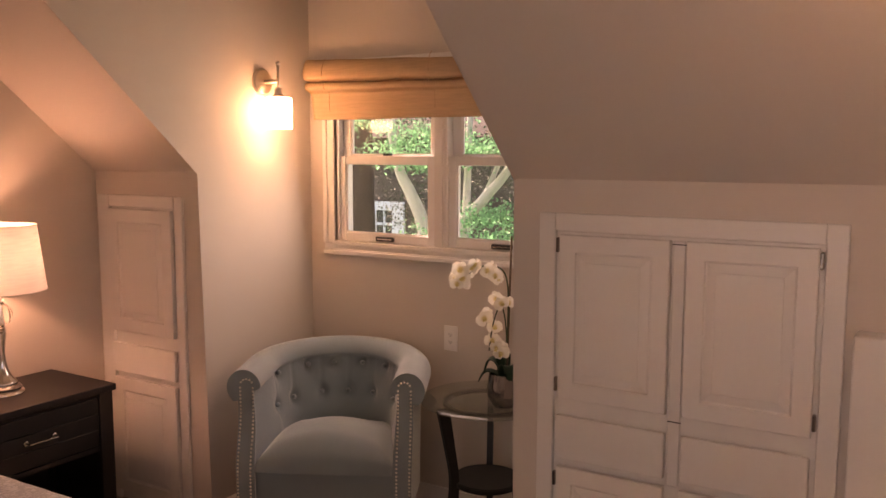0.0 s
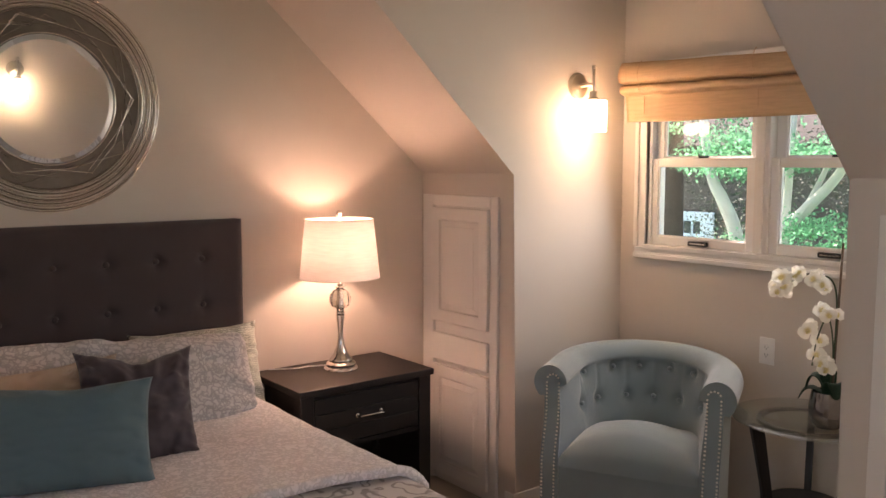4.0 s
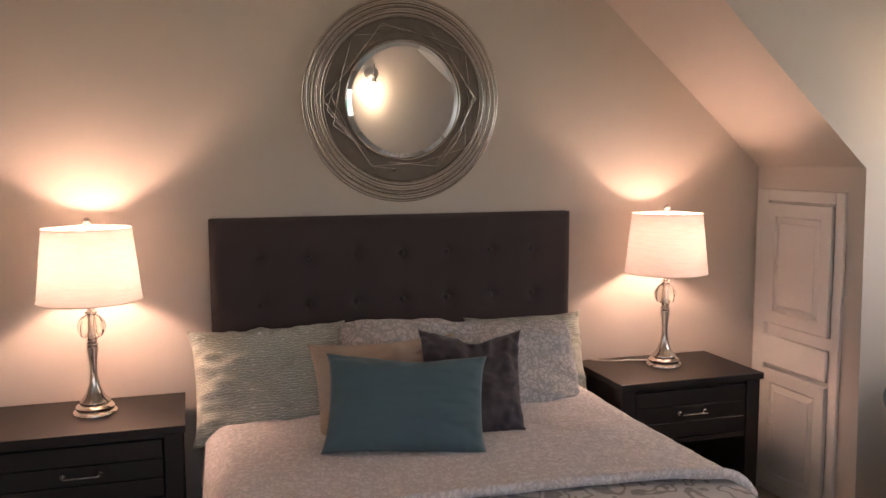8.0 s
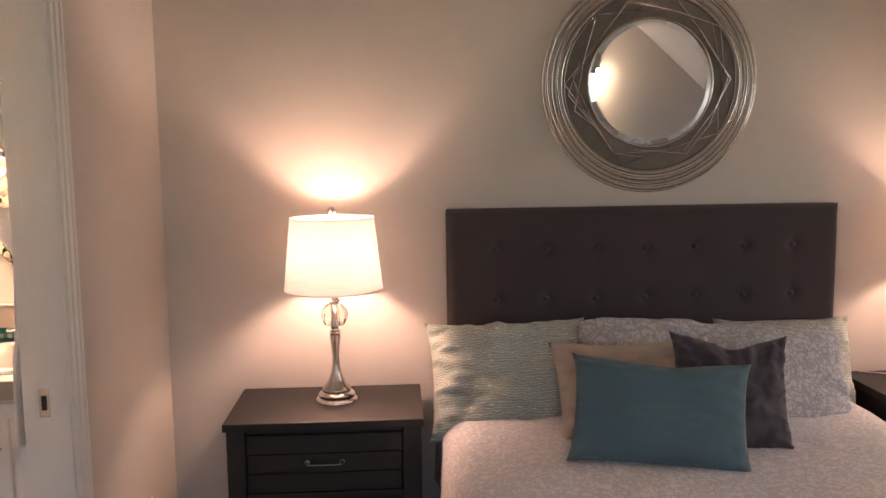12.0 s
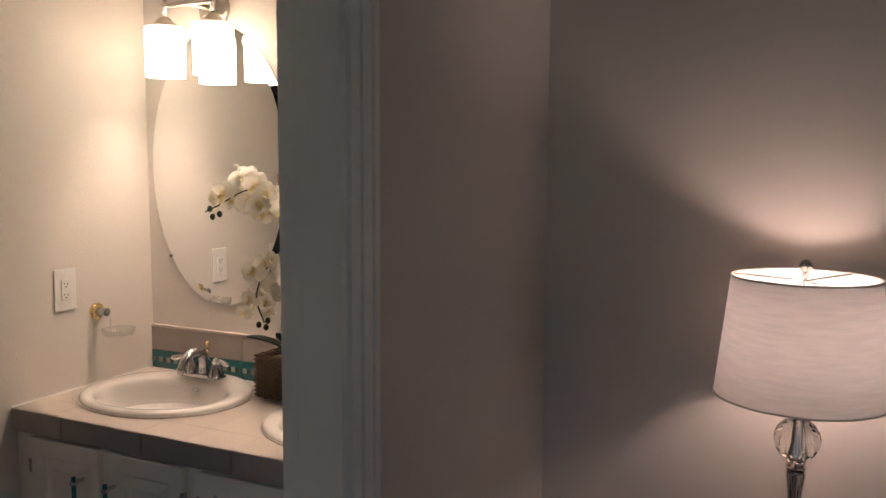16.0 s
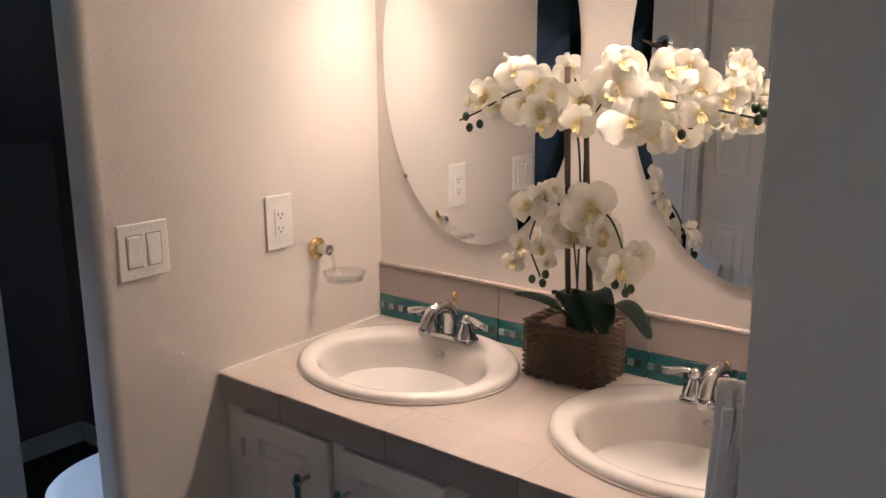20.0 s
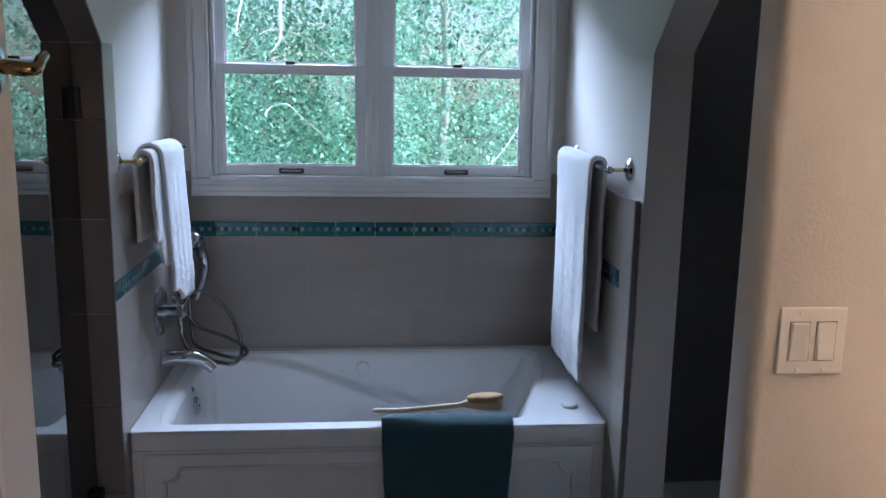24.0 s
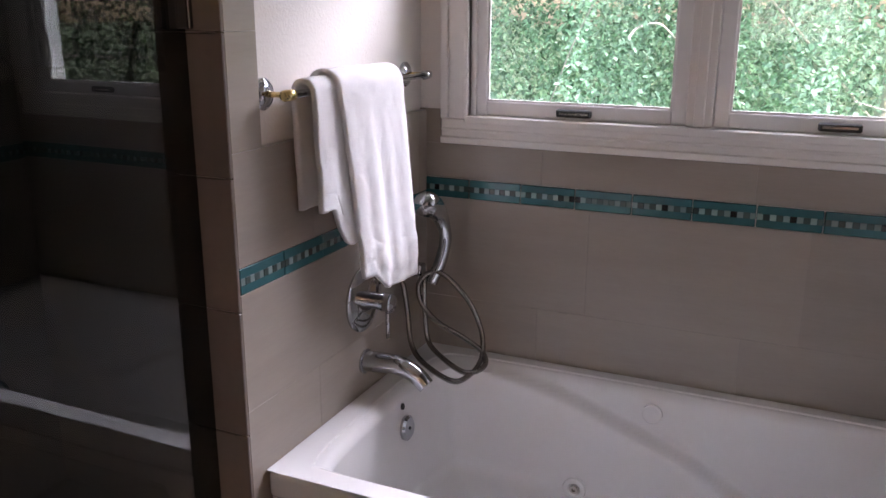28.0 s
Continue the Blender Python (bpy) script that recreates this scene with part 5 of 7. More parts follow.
# ---- bathroom ----
# vanity
van = thing("vanity_cabinet", "white vanity cabinet with raised panel doors and teal glass pulls", "cabinet", pose(0, 0, 0))
part("body", boxes((XB + 0.002, -2.862, YV + 0.002, YP - 0.003, 0.09, 0.818), (XB + 0.002, -2.93, YV + 0.002, YP - 0.003, 0.0, 0.09)), TRIM, van)
part("face_frame", boxes((-2.862, -2.850, YV + 0.002, YP - 0.003, 0.09, 0.818), bevel=0.002), TRIM, van)
for k, (y0, y1) in enumerate(((-2.487, -2.217), (-2.175, -1.912), (-1.858, -1.590), (-1.548, -1.282))):
    d = part("door", raised_panel(y1 - y0, 0.690, 0.019, 0.05), TRIM, van, m=pose(-2.8305, (y0 + y1) / 2, 0.12, 0, 0, 90))
    s = 1 if k % 2 == 0 else -1
    px = s * ((y1 - y0) / 2 - 0.055 if k % 2 == 0 else (y1 - y0) / 2 - 0.022)
    pull = part("pull", tube([(px, -0.036, 0.519), (px, -0.036, 0.619)], 0.0062, 10), TEALGLASS, d, "teal glass rod pull", True)
    for z in (0.539, 0.602):
        part("post", tube([(px, -0.002, z), (px, -0.044, z)], 0.0055, 8), CHROME, d, smooth=True)
        part("collar", lathe([(0.0105, 0), (0.0105, 0.009)], 12, m=pose(px, -0.036, z - 0.0045)), CHROME, d, smooth=True, angle=40)
    part("hinge", boxes((-s * (y1 - y0) / 2 - 0.006, -s * (y1 - y0) / 2 + 0.004, -0.003, 0.012, 0.585, 0.625)), SILVER, d)

SINKS = (-2.262, -1.567)
SX, SA, SB = -3.146, 0.238, 0.274
ct = thing("countertop", "beige tiled vanity countertop with grey edge tiles", "countertop", pose(0, 0, 0))
X_F, ZCT = -2.835, 0.884


def holed(x0, x1, y0, y1, cy, z, f=0.9, n=48):
    """A flat patch with an oval hole for a basin."""
    bm = bmesh.new()
    angs = sorted([2 * math.pi * k / n for k in range(n)] + [math.atan2(b - cy, a - SX) % (2 * math.pi) for a in (x0, x1) for b in (y0, y1)])
    ring0, ring1, low = [], [], []
    for a in angs:
        c, s = math.cos(a), math.sin(a)
        t = min(((x1 if c > 0 else x0) - SX) / c if abs(c) > 1e-6 else 9, ((y1 if s > 0 else y0) - cy) / s if abs(s) > 1e-6 else 9)
        ring0.append(bm.verts.new((SX + t * c, cy + t * s, z)))
        ring1.append(bm.verts.new((SX + f * SA * c, cy + f * SB * s, z)))
        low.append(bm.verts.new((SX + f * SA * c, cy + f * SB * s, z - 0.03)))
    k = len(angs)
    for i in range(k):
        j = (i + 1) % k
        bm.faces.new((ring0[i], ring0[j], ring1[j], ring1[i]))
        bm.faces.new((ring1[i], ring1[j], low[j], low[i]))
    return bm


part("top_tile", holed(XB + 0.001, X_F, YV + 0.001, -1.908, SINKS[0], ZCT), COUNTERTILE, ct)
part("top_tile", holed(XB + 0.001, X_F, -1.908, YP - 0.001, SINKS[1], ZCT), COUNTERTILE, ct)
for y in (-2.40, -2.07, -1.747, -1.42):
    part("grout_line", boxes((-2.948, X_F, y - 0.0008, y + 0.0008, ZCT - 0.001, ZCT + 0.0003)), JOINT, ct)
for a, b in ((-2.5675, -2.37), (-2.10, -1.75), (-1.43, -1.24)):
    part("grout_line", boxes((-2.9486, -2.9472, a, b, ZCT - 0.001, ZCT + 0.0003)), JOINT, ct)
part("caulk_line", boxes((XB + 0.02, X_F, YV + 0.0005, YV + 0.005, ZCT - 0.001, ZCT + 0.004), bevel=0.001), PLASTIC, ct)
ys = [YV + 0.001, -2.36, -2.055, -1.75, -1.445, YP - 0.001]
for a, b in zip(ys, ys[1:]):
    part("edge_tile", boxes((X_F - 0.010, X_F + 0.0015, a, b - 0.002, ZCT - 0.066, ZCT - 0.002), bevel=0.002), EDGETILE, ct)
part("underside", boxes((XB + 0.002, -2.850, YV + 0.002, -2.53, 0.819, 0.845), (-2.862, -2.848, YV + 0.002, YP - 0.002, 0.819, ZCT - 0.004)), GROUT, ct)

bs = tagged(thing("backsplash", "grey tile backsplash with teal mosaic border", "backsplash", pose(0, 0, 0)), kind="structure")


def accent(parent, m, length, step=0.168, h=0.060):
    """Teal border tiles along +x from 0, each with a row of small mosaic chips; face towards -y."""
    n = int(math.ceil(length / step - 0.05))
    base, chips = None, {}
    for k in range(n):
        w = min(step, length - k * step) - 0.0025
        if w < 0.02:
            continue
        if w < step - 0.003:
            part("border_tile", boxes((0, w, -0.011, -0.0005, 0, h), bevel=0.002), TEALTILE, parent, m=m @ pose(k * step, 0, 0))
        else:
            if base is None:
                base = part("border_tile", boxes((0, w, -0.011, -0.0005, 0, h), bevel=0.002), TEALTILE, parent, m=m @ pose(k * step, 0, 0)).data
            else:
                share("border_tile", base, parent, m @ pose(k * step, 0, 0))
        for j in range(round(step / 0.0168)):
            x = 0.0003 + j * 0.0168
            if x + 0.016 > w + 0.002:
                break
            mm = m @ pose(k * step + x, 0, h * 0.36)
            kind_ = (j + k) % 2
            if kind_ not in chips:
                chips[kind_] = part("mosaic_chip", boxes((0, 0.0160, -0.0125, -0.0105, 0, 0.0170), bevel=0.0008), (PALECHIP, MOSAIC)[kind_], parent, m=mm).data
            else:
                share("mosaic_chip", chips[kind_], parent, mm)


for a, b in ((YV + 0.002, -2.17), (-2.168, -1.77), (-1.768, -1.37), (-1.368, YP - 0.002)):
    part("splash_tile", boxes((XB + 0.0005, XB + 0.010, a, b, 0.948, 1.030), bevel=0.0015), EDGETILE, bs)
part("top_trim", boxes((XB + 0.0005, XB + 0.012, YV + 0.002, YP - 0.002, 1.0305, 1.039), bevel=0.002), COUNTERTILE, bs)
accent(bs, pose(XB, YV + 0.002, ZCT + 0.001, 0, 0, 90), YP - YV - 0.004, 0.20, 0.062)


def basin(cy):
    s = thing("sink", "white oval drop-in sink with chrome faucet deck", "sink", pose(SX, cy, ZCT), "two vanity sinks")
    prof = [(1.0, 0.0005, 0), (1.0, 0.009, 0), (0.985, 0.015, 0), (0.955, 0.0185, 0), (0.90, 0.0185, 0.1), (0.83, 0.0165, 0.5), (0.79, 0.0125, 0.9), (0.765, 0.004, 1), (0.745, -0.012, 1), (0.70, -0.05, 1), (0.62, -0.088, 1), (0.50, -0.115, 0.9), (0.34, -0.133, 0.7), (0.16, -0.142, 0.5), (0.005, -0.145, 0.5)]
    bm = bmesh.new()
    n, rings = 64, []
    for f, z, sh in prof:
        rings.append([bm.verts.new((SA * f * math.cos(a) * (1 - 0.06 * sh) + 0.024 * sh, SB * f * math.sin(a), z)) for a in np.linspace(0, 2 * math.pi, n, endpoint=False)])
    for a, b in zip(rings, rings[1:]):
        for i in range(n):
            bm.faces.new((a[i], a[(i + 1) % n], b[(i + 1) % n], b[i]))
    part("bowl", bm, PORCELAIN, s, smooth=True)
    part("drain", lathe([(0.022, -0.1445), (0.018, -0.1425), (0.003, -0.1425)], 20, m=pose(0.012, 0, 0)), CHROME, s, smooth=True)
    ov = part("overflow", lathe([(0.017, 0), (0.017, 0.0015), (0.012, 0.0015)], 20, m=pose(-0.137, -0.012, -0.020, 0, 70, 0) @ Matrix.Diagonal((0.5, 1, 1, 1))), CHROME, s)
    part("overflow_slot", lathe([(0.012, 0.0016), (0.0005, 0.0017)], 16, m=pose(-0.137, -0.012, -0.020, 0, 70, 0) @ Matrix.Diagonal((0.25, 0.8, 1, 1))), SILVER, s)
    part("caulk", tube([(SA * 1.004 * math.cos(a), SB * 1.004 * math.sin(a), 0.002) for a in np.linspace(0, 2 * math.pi, 64, endpoint=False)], 0.003, 6, closed=True), COUNTERTILE, s, smooth=True)
    return s


def faucet(fx, fy, drop):
    f = thing("faucet", "chrome two-handle faucet with brass lift rod", "faucet", pose(fx, fy, ZCT + 0.0175), "two vanity faucets")
    part("base_plate", boxes((-0.024, 0.024, -0.079, 0.079, 0, 0.016), bevel=0.008, seg=3), CHROME, f, smooth=True, angle=40)
    part("spout", tube(spline([(-0.006, 0, 0.014), (-0.006, 0, 0.055), (0.012, 0, 0.086), (0.048, 0, 0.092), (0.082, 0, 0.074), (0.098, 0, 0.050)], 7), [0.021 - 0.0085 * (i / 35) for i in range(36)], 16), CHROME, f, "arched chrome spout", True)
    part("aerator", lathe([(0.014, 0), (0.014, 0.014)], 16, m=pose(0.096, 0, 0.040, 0, 25)), CHROME, f, smooth=True, angle=40)
    for s in (-1, 1):
        h = part("handle", lathe([(0.025, 0.012), (0.024, 0.022), (0.016, 0.040), (0.012, 0.052), (0.015, 0.056), (0.015, 0.062), (0.008, 0.070), (0.002, 0.073)], 24, m=pose(0, s * 0.055, 0)), CHROME, f, smooth=True, angle=40)
        part("lever", tube(spline([(0.0, s * 0.055, 0.062), (0.006, s * 0.075, 0.066), (0.012, s * 0.100, 0.060), (0.016, s * 0.120, 0.058)], 6), [0.006, 0.006, 0.006, 0.006, 0.006, 0.006, 0.0065, 0.007, 0.0075, 0.008, 0.0085, 0.009, 0.009, 0.009, 0.0085, 0.008, 0.007, 0.005, 0.002], 10), CHROME, h, smooth=True)
    part("lift_rod", tube([(-0.024, 0, 0.01), (-0.024, 0, 0.098 - drop)], 0.0024, 8), BRASS, f, smooth=True)
    part("lift_knob", lathe([(0.003, 0.091), (0.0045, 0.096), (0.0065, 0.104), (0.0065, 0.112), (0.003, 0.117)], 12, m=pose(-0.024, 0, -drop)), BRASS, f, "brass knob", True)
    return f


for cy in SINKS:
    basin(cy)
faucet(-3.302, -2.258, 0.0)
faucet(-3.290, -1.566, 0.025)

outlet(pose(-3.037, YV, 1.206, 0, 0, 180), "white duplex outlet on the wall above the sink", big=0.014)
outlet(pose(-2.670, YV, 1.205, 0, 0, 180), "white double rocker light switch at the wall corner", 2, True)


def oval_mirror(cy):
    o = thing("oval_mirror", "tall oval mirror hung on the vanity wall", "mirror", pose(XB, cy, 1.583), "two vanity mirrors")
    bm = bmesh.new()
    n, rings = 96, []
    for f, x in ((1.0, 0.0005), (1.0, 0.0053), (0.94, 0.0068), (0.0008, 0.0068)):
        rings.append([bm.verts.new((x, (0.290 - 0.290 * (1 - f) * (0.455 / 0.290 if 0.5 < f < 1 else 1)) * math.cos(a), 0.455 * f * math.sin(a))) for a in np.linspace(0, 2 * math.pi, n, endpoint=False)])
    for a, b in zip(rings, rings[1:]):
        for i in range(n):
            bm.faces.new((a[i], a[(i + 1) % n], b[(i + 1) % n], b[i]))
    part("glass", bm, MIRROR, o, smooth=False)
    for s, z in ((-1, -0.30), (1, -0.30)):
        part("clip", boxes((0.0008, 0.010, s * 0.222 - 0.004, s * 0.222 + 0.004, z - 0.006, z + 0.004), bevel=0.001), CHROME, o)
    return o


oval_mirror(-2.250)
oval_mirror(-1.553)

# vanity lights
vl = thing("vanity_light", "brushed nickel two-light bar with lit opal glass shades", "lamp", group="vanity light bars")
part("wall_plate", lathe([(0.058, 0.0005), (0.058, 0.014), (0.050, 0.022), (0.015, 0.026)], 36, m=pose(0, 0, 0, 0, 90)), NICKEL, vl, smooth=True, angle=40)
part("stand_off", tube([(0.02, 0, 0), (0.128, 0, 0)], 0.009, 10), NICKEL, vl, smooth=True)
part("cross_bar", boxes((0.120, 0.136, -0.105, 0.105, -0.007, 0.007), bevel=0.002), NICKEL, vl)
for s in (-1, 1):
    y = s * 0.097
    part("shade", lathe([(0.058, -0.068), (0.062, -0.072), (0.062, -0.222), (0.0585, -0.222), (0.058, -0.075), (0.03, -0.070)], 40, m=pose(0.128, y, 0), cap=False), OPAL, vl, "glowing opal glass cylinder shade", True)
    part("rod", tube([(0.128, y, -0.05), (0.128, y, 0.085)], 0.008, 10), NICKEL, vl, smooth=True)
    part("cap", lathe([(0.016, -0.038), (0.024, -0.046), (0.036, -0.058), (0.036, -0.068)], 24, m=pose(0.128, y, 0)), NICKEL, vl, smooth=True, angle=40)
vl.matrix_world = pose(XB, -2.255, 2.09)
# second bar is assumed, out of view, added for broader light
copy_thing(vl, pose(XB, -1.553, 2.09))
for yc in (-2.255, -1.553):
    for s in (-1, 1):
        lamp("vanity_bulb", "POINT", pose(XB + 0.128, yc + s * 0.097, 1.945), 11.6, (1.0, 0.70, 0.46), 0.03)

# soap dish on the wall
sd = thing("soap_dish", "clear acrylic soap dish on a chrome and brass wall mount", "soap dish", pose(-3.156, YV, 1.120))
part("rosette", lathe([(0.027, 0.0005), (0.027, 0.008), (0.021, 0.012), (0.014, 0.014)], 28, m=pose(0, 0, 0, -90)), BRASS, sd, smooth=True, angle=40)
part("stub", lathe([(0.0135, 0.012), (0.0135, 0.050), (0.010, 0.053)], 20, m=pose(0, 0, 0, -90)), CHROME, sd, smooth=True, angle=40)
part("hanger", tube(spline([(0, 0.048, 0.0), (0, 0.062, -0.02), (0, 0.062, -0.05)], 5), 0.004, 8), CLEAR, sd, smooth=True)
part("dish", lathe([(0.050, -0.050), (0.053, -0.048), (0.046, -0.068), (0.028, -0.074), (0.0005, -0.074), (0.0005, -0.070), (0.026, -0.070), (0.042, -0.065), (0.050, -0.050)], 36, m=pose(0, 0.098, 0), cap=False), CLEAR, sd, smooth=True)

# basket with silk orchid
ba = thing("orchid_basket", "white silk orchid in a woven brown seagrass basket", "plant", pose(0, 0, 0))
BX0, BX1, BYA, BYB, BZ = -3.388, -3.248, -2.004, -1.822, ZCT
random.seed(5)


def coil(z, ph):
    pts = []
    per = [(BX1, BYA), (BX1, BYB), (BX0, BYB), (BX0, BYA)]
    for (xa, ya), (xb, yb) in zip(per, per[1:] + per[:1]):
        n = max(8, int(math.hypot(xb - xa, yb - ya) / 0.0125))
        for i in range(n):
            t = i / n
            nx, ny = (yb - ya), -(xb - xa)
            L = math.hypot(nx, ny)
            o = 0.0042 * (1 if (i + ph) % 2 else -1)
            k = 0.002 * math.exp(-min(t, 1 - t) * 16)
            pts.append((xa + (xb - xa) * t + (o - k) * nx / L * 1, ya + (yb - ya) * t + (o - k) * ny / L, z + 0.0012 * math.sin(i * 1.57 + ph)))
    return tube(pts, 0.0027, 6, closed=True)


for k in range(22):
    part("weave_coil", coil(BZ + 0.004 + 0.0060 * k, k % 2), WICKER, ba, smooth=True)
part("liner", boxes((BX0 + 0.004, BX1 - 0.004, BYA + 0.004, BYB - 0.004, BZ + 0.002, BZ + 0.110)), CANE, ba)
CXo, CYo = -3.315, -1.905
for path, w in ((((0.0, -0.01, 0.115), (0.035, -0.03, 0.158), (0.06, -0.075, 0.180), (0.078, -0.118, 0.188)), 0.026), (((0.0, 0.01, 0.11), (0.02, 0.03, 0.19), (0.045, 0.06, 0.215), (0.075, 0.095, 0.175), (0.080, 0.105, 0.14)), 0.034), (((0.0, 0.02, 0.11), (0.03, 0.09, 0.185), (0.055, 0.15, 0.195), (0.075, 0.205, 0.150)), 0.026),
                (((0.0, 0.0, 0.11), (0.03, -0.005, 0.18), (0.055, 0.02, 0.205), (0.078, 0.05, 0.17), (0.085, 0.06, 0.138)), 0.030), (((0, 0, 0.11), (-0.02, -0.03, 0.165), (-0.035, -0.06, 0.18), (-0.05, -0.09, 0.165)), 0.022)):
    long_leaf([(CXo + a, CYo + b, BZ + c) for a, b, c in path], w * 1.08, ba)
for y0, y1, z1, r in ((-1.926, -1.936, 1.568, 0.0065), (-1.868, -1.890, 1.47, 0.006)):
    part("cane", tube(spline([(CXo, y0, BZ + 0.10), (CXo + 0.01, (y0 + y1) / 2, 1.2), (CXo + 0.02, y1, z1)], 6), r, 8), CANE, ba, "brown bamboo cane", True)
for pts in ([(CXo, -1.91, 1.0), (CXo + 0.02, -1.90, 1.36), (CXo + 0.04, -1.93, 1.50), (CXo + 0.06, -2.02, 1.52), (CXo + 0.07, -2.13, 1.47), (CXo + 0.07, -2.18, 1.45)], [(CXo, -1.87, 1.0), (CXo + 0.02, -1.89, 1.36), (CXo + 0.04, -1.84, 1.50), (CXo + 0.06, -1.74, 1.51), (CXo + 0.07, -1.64, 1.50), (CXo + 0.07, -1.52, 1.48)],
            [(CXo, -1.90, 1.0), (CXo + 0.03, -1.91, 1.22), (CXo + 0.06, -1.95, 1.29), (CXo + 0.07, -1.99, 1.20), (CXo + 0.07, -1.962, 1.12)], [(CXo, -1.88, 1.0), (CXo + 0.03, -1.87, 1.24), (CXo + 0.06, -1.81, 1.27), (CXo + 0.075, -1.765, 1.20), (CXo + 0.075, -1.758, 1.125)]):
    part("stem", tube(spline(pts, 8), 0.0023, 7), STEMG, ba, smooth=True)
random.seed(9)
UPPER = ((-2.148, 1.495, 0.60), (-2.108, 1.508, 0.80), (-2.040, 1.557, 0.90), (-2.021, 1.490, 0.95), (-1.977, 1.532, 0.9), (-1.959, 1.481, 0.75), (-1.978, 1.445, 0.60), (-1.929, 1.510, 0.8), (-1.885, 1.494, 1.0), (-1.862, 1.461, 0.75), (-1.799, 1.524, 1.05),
         (-1.793, 1.573, 0.85), (-1.748, 1.466, 1.15), (-1.705, 1.510, 0.95), (-1.676, 1.443, 0.85), (-1.677, 1.560, 0.85), (-1.635, 1.528, 0.85), (-1.619, 1.487, 0.75), (-1.592, 1.508, 0.70), (-1.552, 1.474, 0.55))
LOWER = ((-1.993, 1.278, 0.90), (-1.951, 1.303, 0.65), (-1.912, 1.226, 1.1), (-1.849, 1.284, 1.15), (-1.998, 1.193, 0.65), (-2.012, 1.150, 0.50), (-1.972, 1.177, 0.55), (-1.828, 1.221, 0.9), (-1.817, 1.175, 0.75), (-1.762, 1.171, 0.9), (-1.795, 1.148, 0.65), (-1.745, 1.197, 0.65))
for y, z, size in UPPER + LOWER:
    side = 1.1 * ((y + 1.88) / 0.27)
    flower(ba, (CXo + 0.075 + random.uniform(-0.03, 0.03), y, z), (0.75, 0.35 + 0.55 * side + random.uniform(-0.45, 0.45), random.uniform(-0.35, 0.45)), random.uniform(-40, 40), random.choice((0, 2)), size * random.uniform(0.94, 1.04))
    flower(ba, (CXo + 0.050 + random.uniform(-0.02, 0.02), y + random.uniform(-0.026, 0.026), z + random.uniform(-0.026, 0.02)), (0.7, 0.3 + 0.6 * side + random.uniform(-0.7, 0.7), random.uniform(-0.5, 0.5)), random.uniform(-60, 60), random.choice((0, 2)), size * random.uniform(0.70, 0.86))
for y, z in ((-2.163, 1.459), (-2.153, 1.435), (-2.125, 1.444), (-1.526, 1.499), (-1.511, 1.492), (-1.520, 1.478), (-1.651, 1.475), (-1.644, 1.465), (-1.660, 1.445), (-1.983, 1.112), (-1.949, 1.128), (-1.956, 1.107), (-1.784, 1.132), (-1.760, 1.118), (-1.749, 1.128)):
    part("bud", ball(bmesh.new(), (CXo + 0.07, y, z), 0.0085, 1, 1, 1.25, 2), STEMG, ba, "dark green bud", True)


# towels
def drape(parent, along, w, r, zbar, za, zb_, depth, seed, shift=0.0, amp=0.010, slant=0.0, skew=0.0):
    """A towel over a bar along local x, centred at along; hangs to za in front (-y) and zb_ behind."""
    La, Lb = zbar - za, zbar - zb_

    def fn(u, v):
        La_ = La * (1 - slant * ease((0.42 - u) / 0.30))
        s = -La_ + (La_ + Lb + math.pi * r) * v
        x = (u - 0.5) * w
        if s < 0:
            y, z, q = -r, zbar + s, -s
        elif s < math.pi * r:
            a = s / r
            y, z, q = -r * math.cos(a), zbar + r * math.sin(a), 0
        else:
            q = s - math.pi * r
            y, z = r, zbar - q
        f = min(1, q / 0.25)
        wave = amp * math.sin(x * 34 + seed) + 0.6 * amp * math.sin(x * 71 + seed * 2)
        pin = 1 - 0.06 * f
        band = 0.0025 if 0.05 < La_ + s < 0.11 else 0
        return Vector((along + x * pin + skew * min(1, q / 0.5) + 0.01 * noise.noise(Vector((x * 4, z * 4, seed))) * f, y + wave * f * (1 if s < 0 else -0.6) + depth * 0.02 * f * (-1 if s < 0 else 0) - band + shift, z + 0.006 * noise.noise(Vector((x * 9, 0, seed))))) + Vector((0, 0.0020 * noise.noise(Vector((x * 26, z * 26, seed))) + 0.0015 * noise.noise(Vector((x * 70, z * 70, seed))), 0))
    return grid(fn, 60, 110)


def towel(name, label, m, mats, pieces, thick=0.013):
    t = thing(name, label, "towel", m)
    for k, pc in enumerate(pieces):
        ob = part("fold", drape(t, *pc), mats, t, smooth=True)
        so = ob.modifiers.new("thick", "SOLIDIFY")
        so.thickness, so.offset = thick, 1
    return t


def towel_bar(label, m, L):
    """Local: wall at y = 0 facing -y, bar along x from 0 to L."""
    b = thing("towel_bar", label, "towel bar", m)
    for x in (0, L):
        part("rosette", lathe([(0.036, 0.0005), (0.036, 0.006), (0.031, 0.010), (0.028, 0.009), (0.022, 0.014), (0.013, 0.017)], 32, m=pose(x, 0, 0, 90)), CHROME, b, smooth=True, angle=40)
        part("arm", lathe([(0.0085, 0.014), (0.0065, 0.03), (0.0065, 0.060), (0.010, 0.066)], 16, m=pose(x, 0, 0, 90)), BRASS, b, "brass arm", True)
        part("end_ball", lathe([(0.006, -0.020), (0.0125, -0.018), (0.0125, 0.016), (0.0095, 0.020)], 18, m=pose(x, -0.072, 0, 0, 90)), BRASS if x == 0 else CHROME, b, smooth=True)
    part("bar", tube([(0.005, -0.072, 0), (L - 0.005, -0.072, 0)], 0.0085, 14), CHROME, b, smooth=True)
    return b


